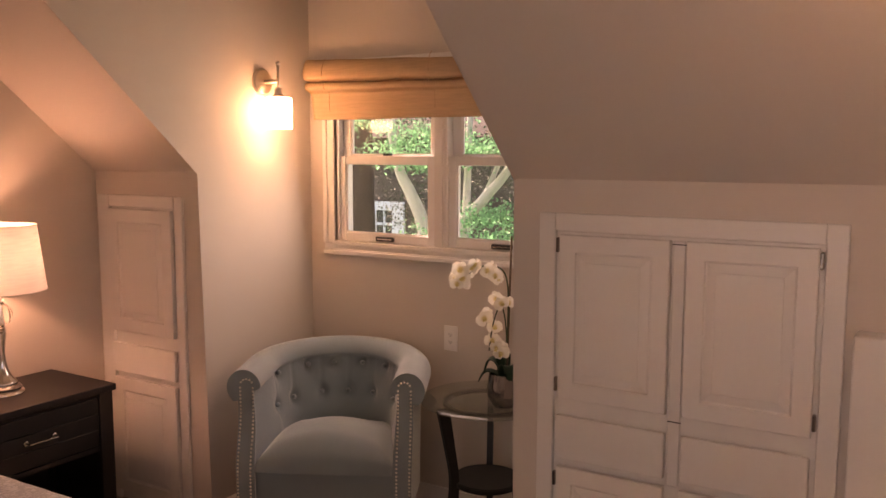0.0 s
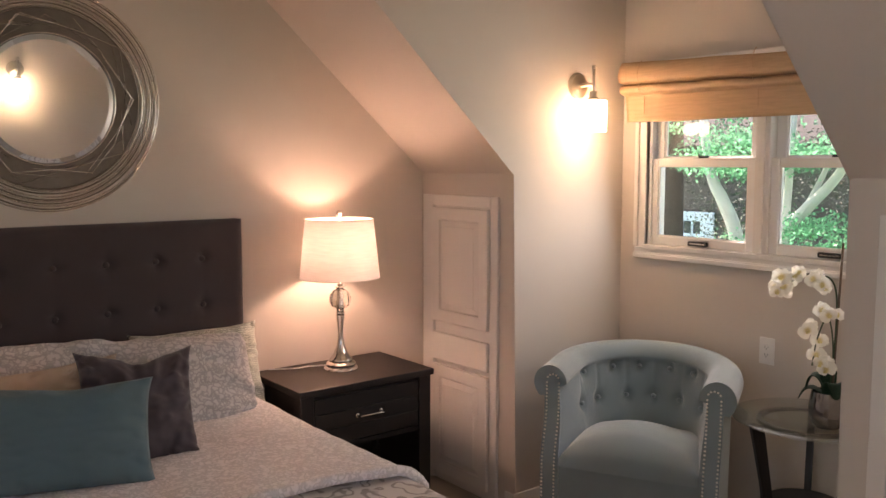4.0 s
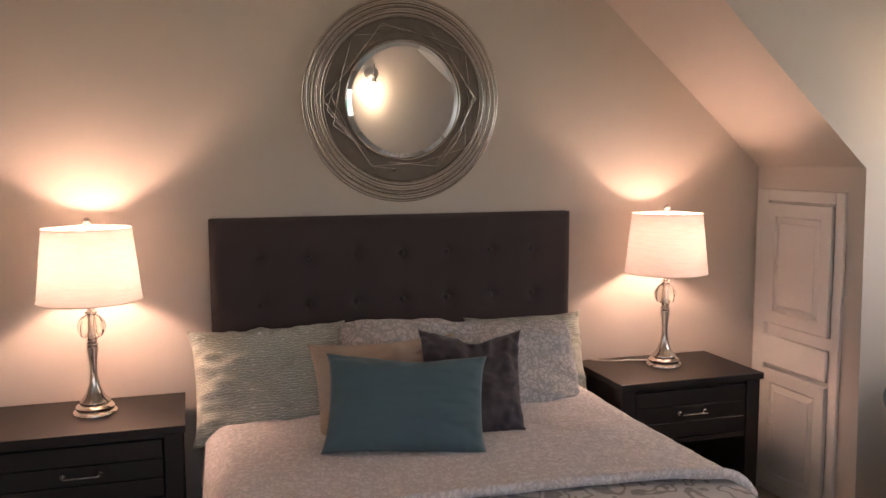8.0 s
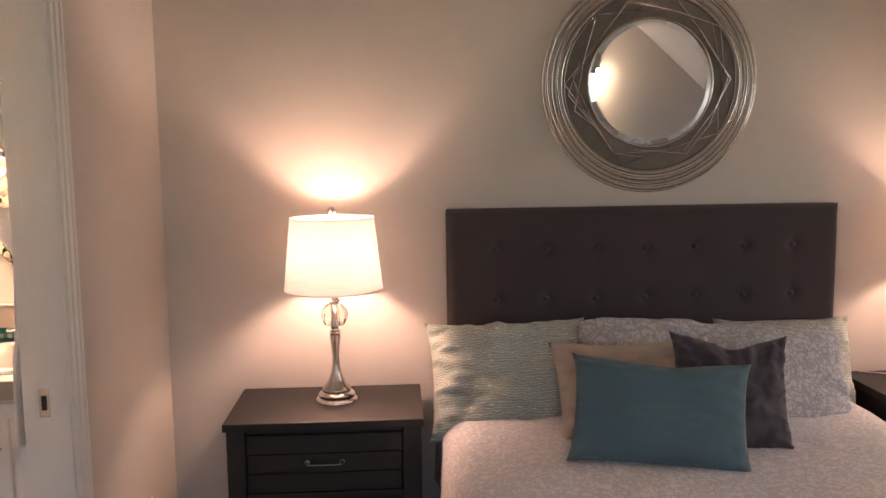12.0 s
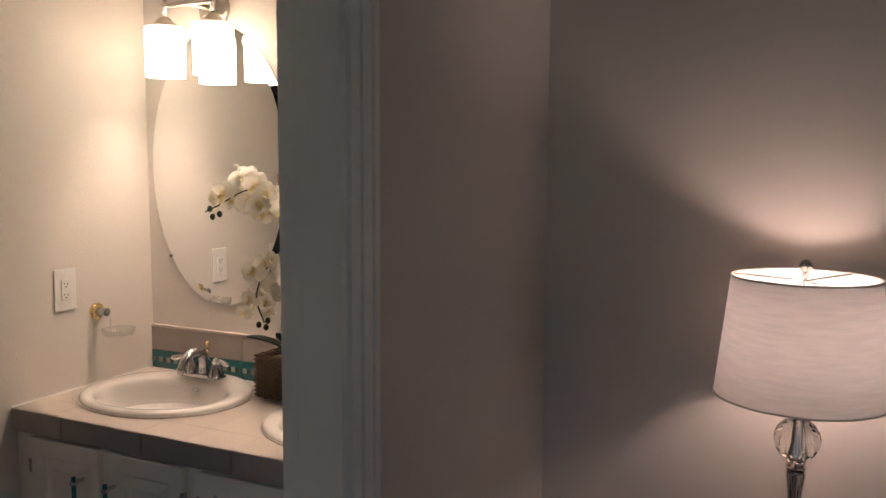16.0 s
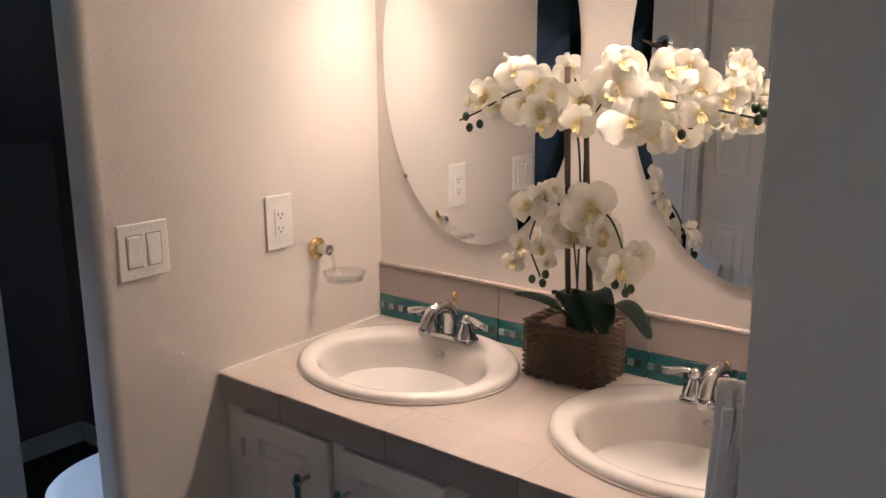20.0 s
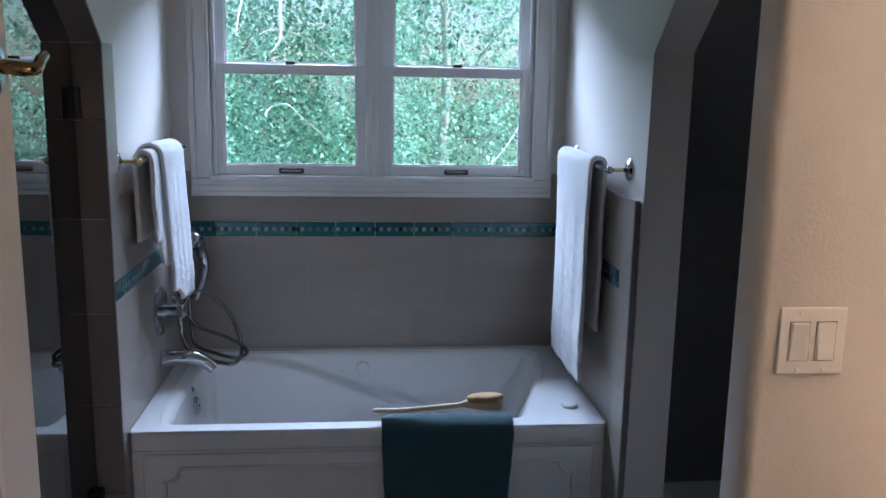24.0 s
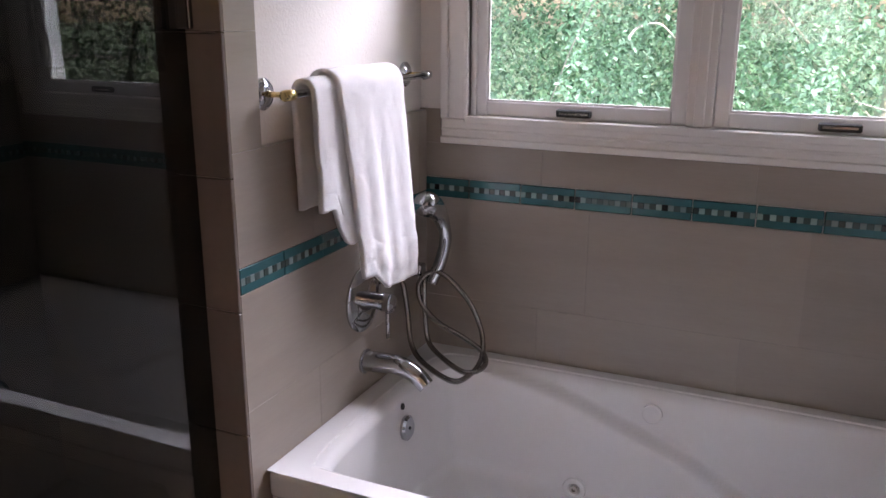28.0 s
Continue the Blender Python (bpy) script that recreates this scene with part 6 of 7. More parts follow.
ML = pose(XTL, -4.050, 1.363, 0, 0, -90)     # local x runs towards the window, -y into the alcove
towel_bar("chrome and brass towel bar on the shower side of the tub", ML, 0.70)
towel("bath_towel", "white terry towel hanging over the chrome bar", ML, TOWEL, [(0.300, 0.315, 0.034, 0.002, -0.545, -0.265, 0.3, 1.0, -0.072, 0.0045, 0.11, 0.085), (0.235, 0.36, 0.0205, 0.001, -0.385, -0.275, 0.0, 4.0, -0.072, 0.003, 0.28)])
MR = pose(XTR, -4.620, 1.363, 0, 0, 90)
towel_bar("chrome and brass towel bar beside the toilet wall", MR, 0.70)
towel("bath_towel", "long white terry towel hanging above the tub rim", MR, TOWEL, [(0.330, 0.47, 0.032, 0.002, -0.775, -0.585, 0.0, 2.2, -0.070, 0.0025), (0.345, 0.455, 0.0185, 0.001, -0.70, -0.56, 0.0, 3.0, -0.072, 0.0015)])
tr_ = thing("towel_ring", "chrome towel ring behind the door frame", "towel ring", pose(-2.566, YP, 1.335, 0, 0, 0))
part("rosette", lathe([(0.026, 0.0005), (0.026, 0.008), (0.012, 0.014)], 24, m=pose(0, 0, 0, 90)), CHROME, tr_, smooth=True)
part("ring", tube([(0.075 * math.cos(a), -0.035, -0.075 + 0.075 * math.sin(a)) for a in np.linspace(0, 2 * math.pi, 40, endpoint=False)], 0.005, 8, closed=True), CHROME, tr_, smooth=True)


def gathered(u, v):
    """A hand towel pulled through a ring: narrow at the top, spreading in folds; u across, v down."""
    w = 0.20 * (0.42 + 0.58 * ease(v / 0.55))
    x = (u - 0.5) * w
    fold = 0.016 * math.sin(u * 17 + 1.3) * (0.4 + 0.6 * v) + 0.006 * math.sin(u * 41 + v * 2)
    return Vector((x, -0.052 - 0.022 * math.sin(math.pi * u) + fold, 0.02 - 0.45 * v - 0.01 * math.sin(u * 9)))


ht = thing("hand_towel", "white hand towel gathered through the chrome ring", "towel", pose(-2.566, YP, 1.225))
ob = part("cloth", grid(gathered, 60, 50), TOWEL, ht, smooth=True)
so = ob.modifiers.new("thick", "SOLIDIFY")
so.thickness, so.offset = 0.012, 0

# tub
ZT = 0.483
YF = -3.955
tub = thing("bathtub", "white alcove whirlpool tub with moulded apron", "bathtub", pose(0, 0, 0))
inner = [(-1.31, -4.026), (-1.65, -4.024), (-2.10, -4.024), (-2.42, -4.03), (-2.475, -4.06), (-2.53, -4.20), (-2.61, -4.45), (-2.645, -4.66), (-2.63, -4.75), (-2.55, -4.79), (-2.10, -4.798), (-1.65, -4.798), (-1.34, -4.79), (-1.262, -4.745), (-1.242, -4.58), (-1.240, -4.38), (-1.244, -4.18), (-1.262, -4.052)]
loop = spline([(a, b, 0) for a, b in inner], 22, True)
N = len(loop)
cx, cy = -1.95, -4.38
bm = bmesh.new()


def on_rect(p):
    d = p - Vector((cx, cy, 0))
    t = min((((XTL - 0.0245) - cx) if d.x > 0 else ((XTR + 0.0215) - cx)) / d.x if abs(d.x) > 1e-6 else 9, ((YF - cy) if d.y > 0 else ((YT + 0.004) - cy)) / d.y if abs(d.y) > 1e-6 else 9)
    return Vector((cx + d.x * t, cy + d.y * t, 0))


def wall_point(p, q):
    """A point of the basin under rim point p; q runs from 0 at the rim to 1 at the floor."""
    z = ZT - 0.008 - 0.41 * (q ** 0.85 if q < 1 else 1)
    f = 0.985 - 0.05 * q - 0.12 * ease((q - 0.72) / 0.28) ** 1.5
    x, y = cx + (p.x - cx) * f, cy + (p.y - cy) * f
    x += 0.26 * q ** 1.2 * ease((-1.95 - p.x) / 0.6)
    back = ease((-4.55 - p.y) / 0.18)
    line = 0.475 - 0.32 * ease((-1.30 - p.x) / 1.3)
    y += back * (0.036 * ease((line - z) / 0.026 + 0.5) - 0.008 * math.exp(-((z - line - 0.018) / 0.012) ** 2))
    return Vector((x, y, z))


rings = [[on_rect(p) + Vector((0, 0, ZT)) for p in loop], [p * 1.0 + (Vector((cx, cy, 0)) - p) * -0.040 + Vector((0, 0, ZT + 0.001)) for p in loop], [p * 1.0 + (Vector((cx, cy, 0)) - p) * -0.036 + Vector((0, 0, ZT - 0.004)) for p in loop], [p * 1.0 + (Vector((cx, cy, 0)) - p) * -0.012 + Vector((0, 0, ZT - 0.005)) for p in loop], [p + Vector((0, 0, ZT - 0.010)) for p in loop]]
rings += [[wall_point(p, q) for p in loop] for q in [0.02 + 0.98 * k / 54 for k in range(55)]]
rings += [[Vector((-1.93, cy, 0)) + (wall_point(p, 1.0) - Vector((-1.93, cy, 0))) * f - Vector((0, 0, 0.004)) for p in loop] for f in (0.6, 0.01)]
for r in rings[-2:]:
    for p in r:
        p.z = ZT - 0.422
rv = [[bm.verts.new(p) for p in r] for r in rings]
for a, b in zip(rv, rv[1:]):
    for i in range(N):
        bm.faces.new((a[i], a[(i + 1) % N], b[(i + 1) % N], b[i]))
part("basin", bm, TUBWHITE, tub, smooth=True, angle=50)
bm = boxes((XTR + 0.0215, XTL - 0.0245, YF - 0.06, YF, ZT - 0.075, ZT - 0.0015), bevel=0.016, seg=4)
part("front_rim", bm, TUBWHITE, tub, smooth=True, angle=40)
part("apron", boxes((XTR + 0.0215, XTL - 0.0245, YF - 0.05, YF - 0.018, 0.0, ZT - 0.07)), TUBWHITE, tub)


def notched(x0, x1, z0, z1, n, y, r):
    pts = [(x0 + n, z0), (x1 - n, z0), (x1 - n * 0.9, z0 + n * 0.5), (x1 - n * 0.5, z0 + n * 0.9), (x1, z0 + n), (x1, z1 - n), (x1 - n * 0.5, z1 - n * 0.9), (x1 - n * 0.9, z1 - n * 0.5), (x1 - n, z1), (x0 + n, z1), (x0 + n * 0.9, z1 - n * 0.5), (x0 + n * 0.5, z1 - n * 0.9), (x0, z1 - n), (x0, z0 + n), (x0 + n * 0.5, z0 + n * 0.9), (x0 + n * 0.9, z0 + n * 0.5)]
    return tube([(a, y, b) for a, b in pts], r, 8, closed=True)


part("apron_moulding", boxes((XTR + 0.06, XTL - 0.06, YF - 0.02, YF - 0.008, 0.03, ZT - 0.085), bevel=0.006, seg=2), TUBWHITE, tub)
part("apron_panel", notched(XTR + 0.13, XTL - 0.13, 0.07, ZT - 0.135, 0.05, YF - 0.008, 0.007), TUBWHITE, tub, smooth=True)
part("overflow_plate", lathe([(0.037, 0), (0.037, 0.008), (0.030, 0.014), (0.0005, 0.014)], 32, m=pose(-1.262, -4.475, 0.372, 0, -84)), CHROME, tub, "round chrome overflow plate", True, 40)
part("overflow_screw", lathe([(0.005, 0.0145), (0.004, 0.016)], 12, m=pose(-1.262, -4.475, 0.372, 0, -84)), DARKSLOT, tub)
part("drain_slot", lathe([(0.010, 0), (0.010, 0.003)], 16, m=pose(-1.254, -4.47, 0.440, 0, -80)), DARKSLOT, tub)
for p, r in (((-1.914, -4.782, 0.414), 0.029),):
    part("jet", lathe([(r, 0), (r, 0.012), (r * 0.86, 0.016), (0.0005, 0.015)], 28, m=pose(*p, -86)), TUBWHITE, tub, smooth=True, angle=40)
for p, m in (((-1.706, -4.730, 0.142), (-86, 0)), ((-1.292, -4.27, 0.19), (0, -86))):
    j_ = part("jet", lathe([(0.036, 0), (0.034, 0.006), (0.020, 0.008), (0.018, 0.002), (0.0005, 0.002)], 28, m=pose(*p, *m)), TUBWHITE, tub, smooth=True, angle=40)
    part("nozzle", lathe([(0.017, 0.003), (0.012, 0.011), (0.006, 0.011), (0.005, 0.004)], 20, m=pose(*p, *m)), SILVER, j_, "worn brass jet nozzle", True, 40)
part("air_control", lathe([(0.030, 0.0), (0.030, 0.006), (0.026, 0.010), (0.0005, 0.010)], 28, m=pose(-2.665, -4.12, ZT + 0.001)), TUBWHITE, tub, smooth=True, angle=40)

# tub filler, valve and hand shower on the east wall of the alcove
sp = thing("tub_spout", "chrome tub spout on the tiled wall", "faucet", pose(XTL - 0.022, -4.442, 0.575))
part("spout", tube(spline([(0, 0, 0), (-0.06, 0, 0.006), (-0.115, 0, 0.004), (-0.16, 0, -0.012), (-0.195, 0, -0.042)], 7), [0.031 - 0.007 * i / 28 for i in range(29)], 20), CHROME, sp, smooth=True)
part("wall_ring", lathe([(0.036, 0.0), (0.036, 0.005), (0.031, 0.008)], 28, m=pose(0, 0, 0, 0, -90)), CHROME, sp, smooth=True, angle=40)
vv = thing("tub_valve", "round chrome tub valve with lever handle", "faucet", pose(XTL - 0.0225, -4.437, 0.765))
part("escutcheon", lathe([(0.094, 0.0), (0.094, 0.006), (0.086, 0.012), (0.02, 0.016)], 48, m=pose(0, 0, 0, 0, -90)), CHROME, vv, smooth=True, angle=40)
part("handle", lathe([(0.024, 0.014), (0.024, 0.06), (0.027, 0.064), (0.027, 0.092), (0.02, 0.098), (0.0005, 0.099)], 28, m=pose(0, 0, 0, 0, -90)), CHROME, vv, smooth=True, angle=40)
part("lever", tube([(-0.078, 0, -0.02), (-0.078, 0, -0.105)], 0.006, 10), CHROME, vv, smooth=True)
hs = thing("hand_shower", "chrome hand shower with looped metal hose", "shower", pose(0, 0, 0))
part("bracket", boxes((XTL - 0.060, XTL - 0.009, -4.775, -4.735, 0.745, 0.785), bevel=0.008, seg=3), CHROME, hs, smooth=True, angle=40)
part("handset", tube(spline([(-1.222, -4.740, 0.735), (-1.250, -4.752, 0.81), (-1.262, -4.755, 0.885), (-1.248, -4.735, 0.955), (-1.232, -4.690, 0.992), (-1.224, -4.655, 0.982)], 6), [0.019 + 0.020 * ease((i - 12) / 12) - 0.016 * ease((i - 25) / 5) for i in range(31)], 16), CHROME, hs, "curved chrome handset", True)
part("hose", tube(spline([(XTL - 0.012, -4.66, 0.76), (-1.165, -4.655, 0.745), (-1.172, -4.672, 0.65), (-1.20, -4.64, 0.565), (-1.262, -4.59, 0.533), (-1.385, -4.515, 0.528), (-1.42, -4.56, 0.528), (-1.416, -4.674, 0.535), (-1.396, -4.73, 0.594), (-1.357, -4.735, 0.68), (-1.291, -4.735, 0.749), (-1.235, -4.735, 0.772),
      (-1.19, -4.725, 0.74), (-1.187, -4.73, 0.675), (-1.244, -4.725, 0.616), (-1.34, -4.715, 0.58), (-1.409, -4.70, 0.55), (-1.440, -4.65, 0.537), (-1.435, -4.60, 0.533), (-1.40, -4.575, 0.533), (-1.32, -4.625, 0.536), (-1.224, -4.715, 0.545), (-1.204, -4.73, 0.629), (-1.199, -4.735, 0.715), (-1.197, -4.745, 0.75)], 9), 0.0082, 10), HOSE, hs, "flexible metal hose", True)
part("hose_outlet", lathe([(0.022, 0), (0.022, 0.006), (0.012, 0.012), (0.012, 0.025)], 20, m=pose(XTL - 0.009, -4.66, 0.76, 0, -90)), CHROME, hs, smooth=True)

# teal towel and bath brush on the tub rim
tt = thing("teal_towel", "dark teal towel draped over the front tub rim", "towel", pose(-2.205, YF - 0.045, ZT + 0.005, 0, 0, 180))
ob = part("fold", drape(tt, 0.0, 0.45, 0.052, -0.042, -0.40, -0.14, 0.3, 3.3, 0.0, 0.004), TEALTOWEL, tt, smooth=True)
so = ob.modifiers.new("thick", "SOLIDIFY")
so.thickness, so.offset = 0.010, 1
br = thing("bath_brush", "long wooden bath brush with tan bristles lying on the towel", "brush", pose(-2.17, -3.985, 0.527, 0, -3, 177))
part("handle", tube(spline([(-0.22, 0, 0.012), (-0.15, 0, 0.008), (-0.02, 0, 0.012), (0.07, 0, 0.018), (0.11, 0, 0.022), (0.20, 0, 0.020), (0.225, 0, 0.02)], 5), [0.006, 0.009, 0.010, 0.010, 0.010, 0.0095, 0.009, 0.009, 0.009, 0.009, 0.009, 0.009, 0.009, 0.009, 0.009, 0.009, 0.009, 0.01, 0.012, 0.014, 0.016, 0.02, 0.024, 0.026, 0.027, 0.028, 0.028, 0.027, 0.024, 0.018, 0.008], 14), BRUSHWOOD, br, smooth=True)
bm = grid(lambda u, v: Vector((0.165 + 0.062 * math.cos(2 * math.pi * u) * (0.02 + 0.98 * min(1, v * 2)), 0.030 * math.sin(2 * math.pi * u) * (0.02 + 0.98 * min(1, v * 2)), 0.052 - 0.018 * max(0, v - 0.45) / 0.55 - (0.004 * (1 if v > 0.4 else 0)))), 30, 8, close_u=True)
part("bristles", bm, BRISTLE, br, "stiff tan bristles", True)

# shower glass and its tiled jamb
jb = tagged(thing("shower_jamb", "brown tile trim at the shower opening", "trim", pose(0, 0, 0)), kind="structure")
zs = [0.002, 0.30, 0.60, 0.90, 1.20, 1.50, ZN - 0.004]
for a, b in zip(zs, zs[1:]):
    part("tile", boxes((XTL - 0.0225, XTL + 0.13, YNL + 0.0005, YNL + 0.010, a, b - 0.003), bevel=0.002), JAMBTILE, jb)
L = (ZBC - ZN) / math.sin(math.atan(RISE))
for k in range(3):
    part("tile", boxes((XTL - 0.0225, XTL + 0.13, -0.010, -0.0005, k * L / 3 + 0.003, (k + 1) * L / 3 - 0.003), bevel=0.002), JAMBTILE, jb, m=pose(0, YNL, ZN) @ pose(0, 0, 0, math.degrees(math.atan(RISE)) - 90) @ Matrix.Scale(-1, 4, (0, 1, 0)))
sg = tagged(thing("shower_door", "dark glass shower door with bronze hinges", "door", pose(0, 0, 0)), kind="structure")
gtop = 2.10
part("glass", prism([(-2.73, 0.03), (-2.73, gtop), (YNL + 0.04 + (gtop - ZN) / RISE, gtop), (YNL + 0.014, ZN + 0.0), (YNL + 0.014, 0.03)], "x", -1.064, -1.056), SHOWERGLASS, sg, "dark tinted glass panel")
for z in (0.28, 1.55):
    part("hinge", boxes((-1.085, -1.035, YNL + 0.011, YNL + 0.06, z - 0.045, z + 0.045), bevel=0.003), BLACKMETAL, sg, "dark bronze hinge")
part("hinge_plate", boxes((-1.094, -1.086, YNL + 0.03, YNL + 0.036, 1.505, 1.595), bevel=0.002), CHROME, sg)
part("handle", tube(spline([(-1.064, -2.90, 0.95), (-1.10, -2.90, 0.95), (-1.10, -2.90, 1.15), (-1.064, -2.90, 1.15)], 4), 0.009, 8), BLACKMETAL, sg, smooth=True)
part("sill", boxes((-1.115, -1.0, YNL + 0.012, -2.72, -0.003, 0.028), bevel=0.004), JAMBTILE, sg)

# robe hook
hk = thing("robe_hook", "brass and chrome robe hook on the closet wall", "hook", pose(XM, -2.655, 1.632))
part("rosette", lathe([(0.042, 0.0005), (0.042, 0.006), (0.034, 0.010), (0.018, 0.014)], 32, m=pose(0, 0, 0, 0, -90)), CHROME, hk, smooth=True, angle=40)
part("hook", tube(spline([(-0.01, 0, 0), (-0.045, -0.004, -0.004), (-0.055, -0.03, -0.002), (-0.052, -0.06, 0.012), (-0.050, -0.085, 0.02)], 6), [0.012 - 0.004 * i / 24 for i in range(25)], 10), OLDBRASS, hk, smooth=True)

# closet bifold doors
bf = tagged(thing("door_bifold", "white six-panel bifold closet doors", "door", pose(0, 0, 0)), kind="structure")
yw = (2.455 - 1.405) / 4
for k in range(4):
    y0 = -2.455 + k * yw
    leaf = part("door_leaf", boxes((XM + 0.03, XM + 0.062, y0 + 0.002, y0 + yw - 0.002, 0.012, 2.035), bevel=0.002), TRIM, bf)
    for z0, z1 in ((0.16, 0.83), (1.05, 1.63), (1.72, 1.95)):
        w = yw - 0.11
        part("panel", raised_panel(w, z1 - z0, 0.009, 0.012, 0.012), TRIM, leaf, m=pose(XM + 0.0255, y0 + yw / 2, z0, 0, 0, -90))
part("knob", lathe([(0.006, 0), (0.006, 0.02), (0.016, 0.026), (0.018, 0.034), (0.008, 0.042)], 20, m=pose(XM + 0.03, -2.19 + 0.05, 0.95, 0, -90)), BLACKMETAL, bf, "dark round knob", True)
cas = prism([(XM - 0.0005, -2.535)] + [(XM - d, -2.535 + f * 0.075) for f, d in ((0, 0.02), (0.2, 0.02), (0.23, 0.010), (0.28, 0.010), (0.3, 0.015), (0.5, 0.015), (0.53, 0.010), (0.58, 0.010), (0.6, 0.015), (0.8, 0.015), (0.85, 0.012), (1.0, 0.012))] + [(XM - 0.0005, -2.46)], "z", 0, 2.12)
part("casing", cas, TRIM, bf)
part("casing", boxes((XM - 0.015, XM - 0.0005, -1.40, -1.33, 0, 2.12), bevel=0.003), TRIM, bf)
part("head_casing", boxes((XM - 0.015, XM - 0.0005, -2.535, -1.33, 2.121, 2.195), bevel=0.003), TRIM, bf)

# toilet
tl = thing("toilet", "white porcelain toilet in the dark alcove", "toilet", pose(-3.385, -3.13, 0, 0, 0, 90))
part("tank", boxes((-0.21, 0.21, -0.20, -0.002, 0.38, 0.74), bevel=0.02, seg=3), PORCELAIN, tl, smooth=True, angle=40)
part("tank_lid", boxes((-0.225, 0.225, -0.215, 0.0, 0.742, 0.775), bevel=0.010, seg=3), PORCELAIN, tl, smooth=True, angle=40)


def egg(f, z, cyy=-0.46):
    return [(0.185 * f * math.cos(a), cyy + (0.24 if math.sin(a) < 0 else 0.20) * f * math.sin(a), z) for a in np.linspace(0, 2 * math.pi, 40, endpoint=False)]


def eggs(levels):
    bm = bmesh.new()
    rr = [[bm.verts.new(p) for p in egg(*q)] for q in levels]
    for a, b in zip(rr, rr[1:]):
        for i in range(40):
            bm.faces.new((a[i], a[(i + 1) % 40], b[(i + 1) % 40], b[i]))
    bm.faces.new(rr[0])
    bm.faces.new(rr[-1])
    return bm


part("bowl", eggs([(0.55, 0.0, -0.40), (0.55, 0.12, -0.40), (0.75, 0.25, -0.42), (0.96, 0.34), (1.0, 0.385)]), PORCELAIN, tl, smooth=True, angle=50)
part("seat", eggs([(1.0, 0.387), (1.02, 0.395), (1.0, 0.405)]), PLASTIC, tl, smooth=True, angle=50)
part("lid", eggs([(1.0, 0.407), (1.01, 0.415), (0.97, 0.424), (0.8, 0.428)]), PLASTIC, tl, "closed white lid", True, 50)


# ---- wall tile of the tub alcove ----
def tiled(name, label, m, spans, rows, accent_z, accent_len, t=0.008, back=0.004, mat_=None):
    """Tiles on a wall; local x along it, face towards -y. rows: (z0, z1, x0, x1, offset)."""
    w = tagged(thing(name, label, "wall tile", m), kind="structure")
    for z0, z1, x0, x1, off in rows:
        part("grout_bed", boxes((x0, x1, -back, -0.0005, z0, z1)), TILE if mat_ is None else mat_, w)
        x = x0 - off
        while x < x1 - 0.005:
            a, b = max(x, x0), min(x + spans, x1)
            if b - a > 0.01:
                part("tile", boxes((a + 0.0002, b - 0.0002, -t, -back + 0.0005, z0 + 0.0002, z1 - 0.0002), bevel=0.0004), mat_ or TILE, w)
            x += spans
    if accent_len:
        accent(w, pose(accent_len[0], 0.010 - t, accent_z), accent_len[1] - accent_len[0])
    return w


WB = XTL - XTR
ROWS_B = [(0.470, 0.655, 0.0, WB, 0.2), (0.655, 0.980, 0.0, WB, 0.05), (1.043, 1.150, 0.0, WB, 0.2), (1.1502, 1.255, 0.0, 0.070, 0.0), (1.1502, 1.255, 1.601, WB, 0.0)]
tiled("tile_back", "grey tile tub surround under the window", pose(XTL, YT, 0, 0, 0, 180), 0.60, ROWS_B, 0.981, (0.0, WB))
LL = YNL - YT
tiled("tile_east", "grey tile tub surround beside the shower", pose(XTL, YNL, 0, 0, 0, -90), 0.60, [(0.0, 0.655, 0.0, LL, 0.3), (0.655, 0.936, 0.0, LL, 0.0), (0.999, 1.250, 0.0, LL, 0.3), (1.2505, 1.50, 0.0, 0.105, 0.0), (1.5005, ZN - 0.003, 0.0, 0.105, 0.0)], 0.937, (0.0, LL), t=0.022, back=0.018)
LR = YNR - 0.02 - YT
tiled("tile_west", "grey tile tub surround with capped edge beside the toilet wall", pose(XTR, YT, 0, 0, 0, 90), 0.60, [(0.0, 0.655, 0.0, LR, 0.25), (0.655, 0.970, 0.0, LR, 0.05), (1.033, 1.272, 0.0, LR, 0.25)], 0.971, (0.0, LR - 0.115), t=0.020, back=0.016)
tr = tagged(thing("tile_trim", "brown edge trim of the tub tile", "trim", pose(0, 0, 0)), kind="structure")
part("edge_strip", boxes((XTR + 0.0005, XTR + 0.021, YNR - 0.0195, YNR - 0.009, 0.0, 1.275), bevel=0.002), JAMBTILE, tr)
part("cap_strip", boxes((XTR + 0.0005, XTR + 0.021, YT + 0.01, YNR - 0.0195, 1.2725, 1.279), bevel=0.001), GROUT, tr)
part("infill", boxes((XTR + 0.0005, XTR + 0.0195, YNR - 0.02 - 0.115, YNR - 0.0205, 0.971, 1.032)), TILE, tr)

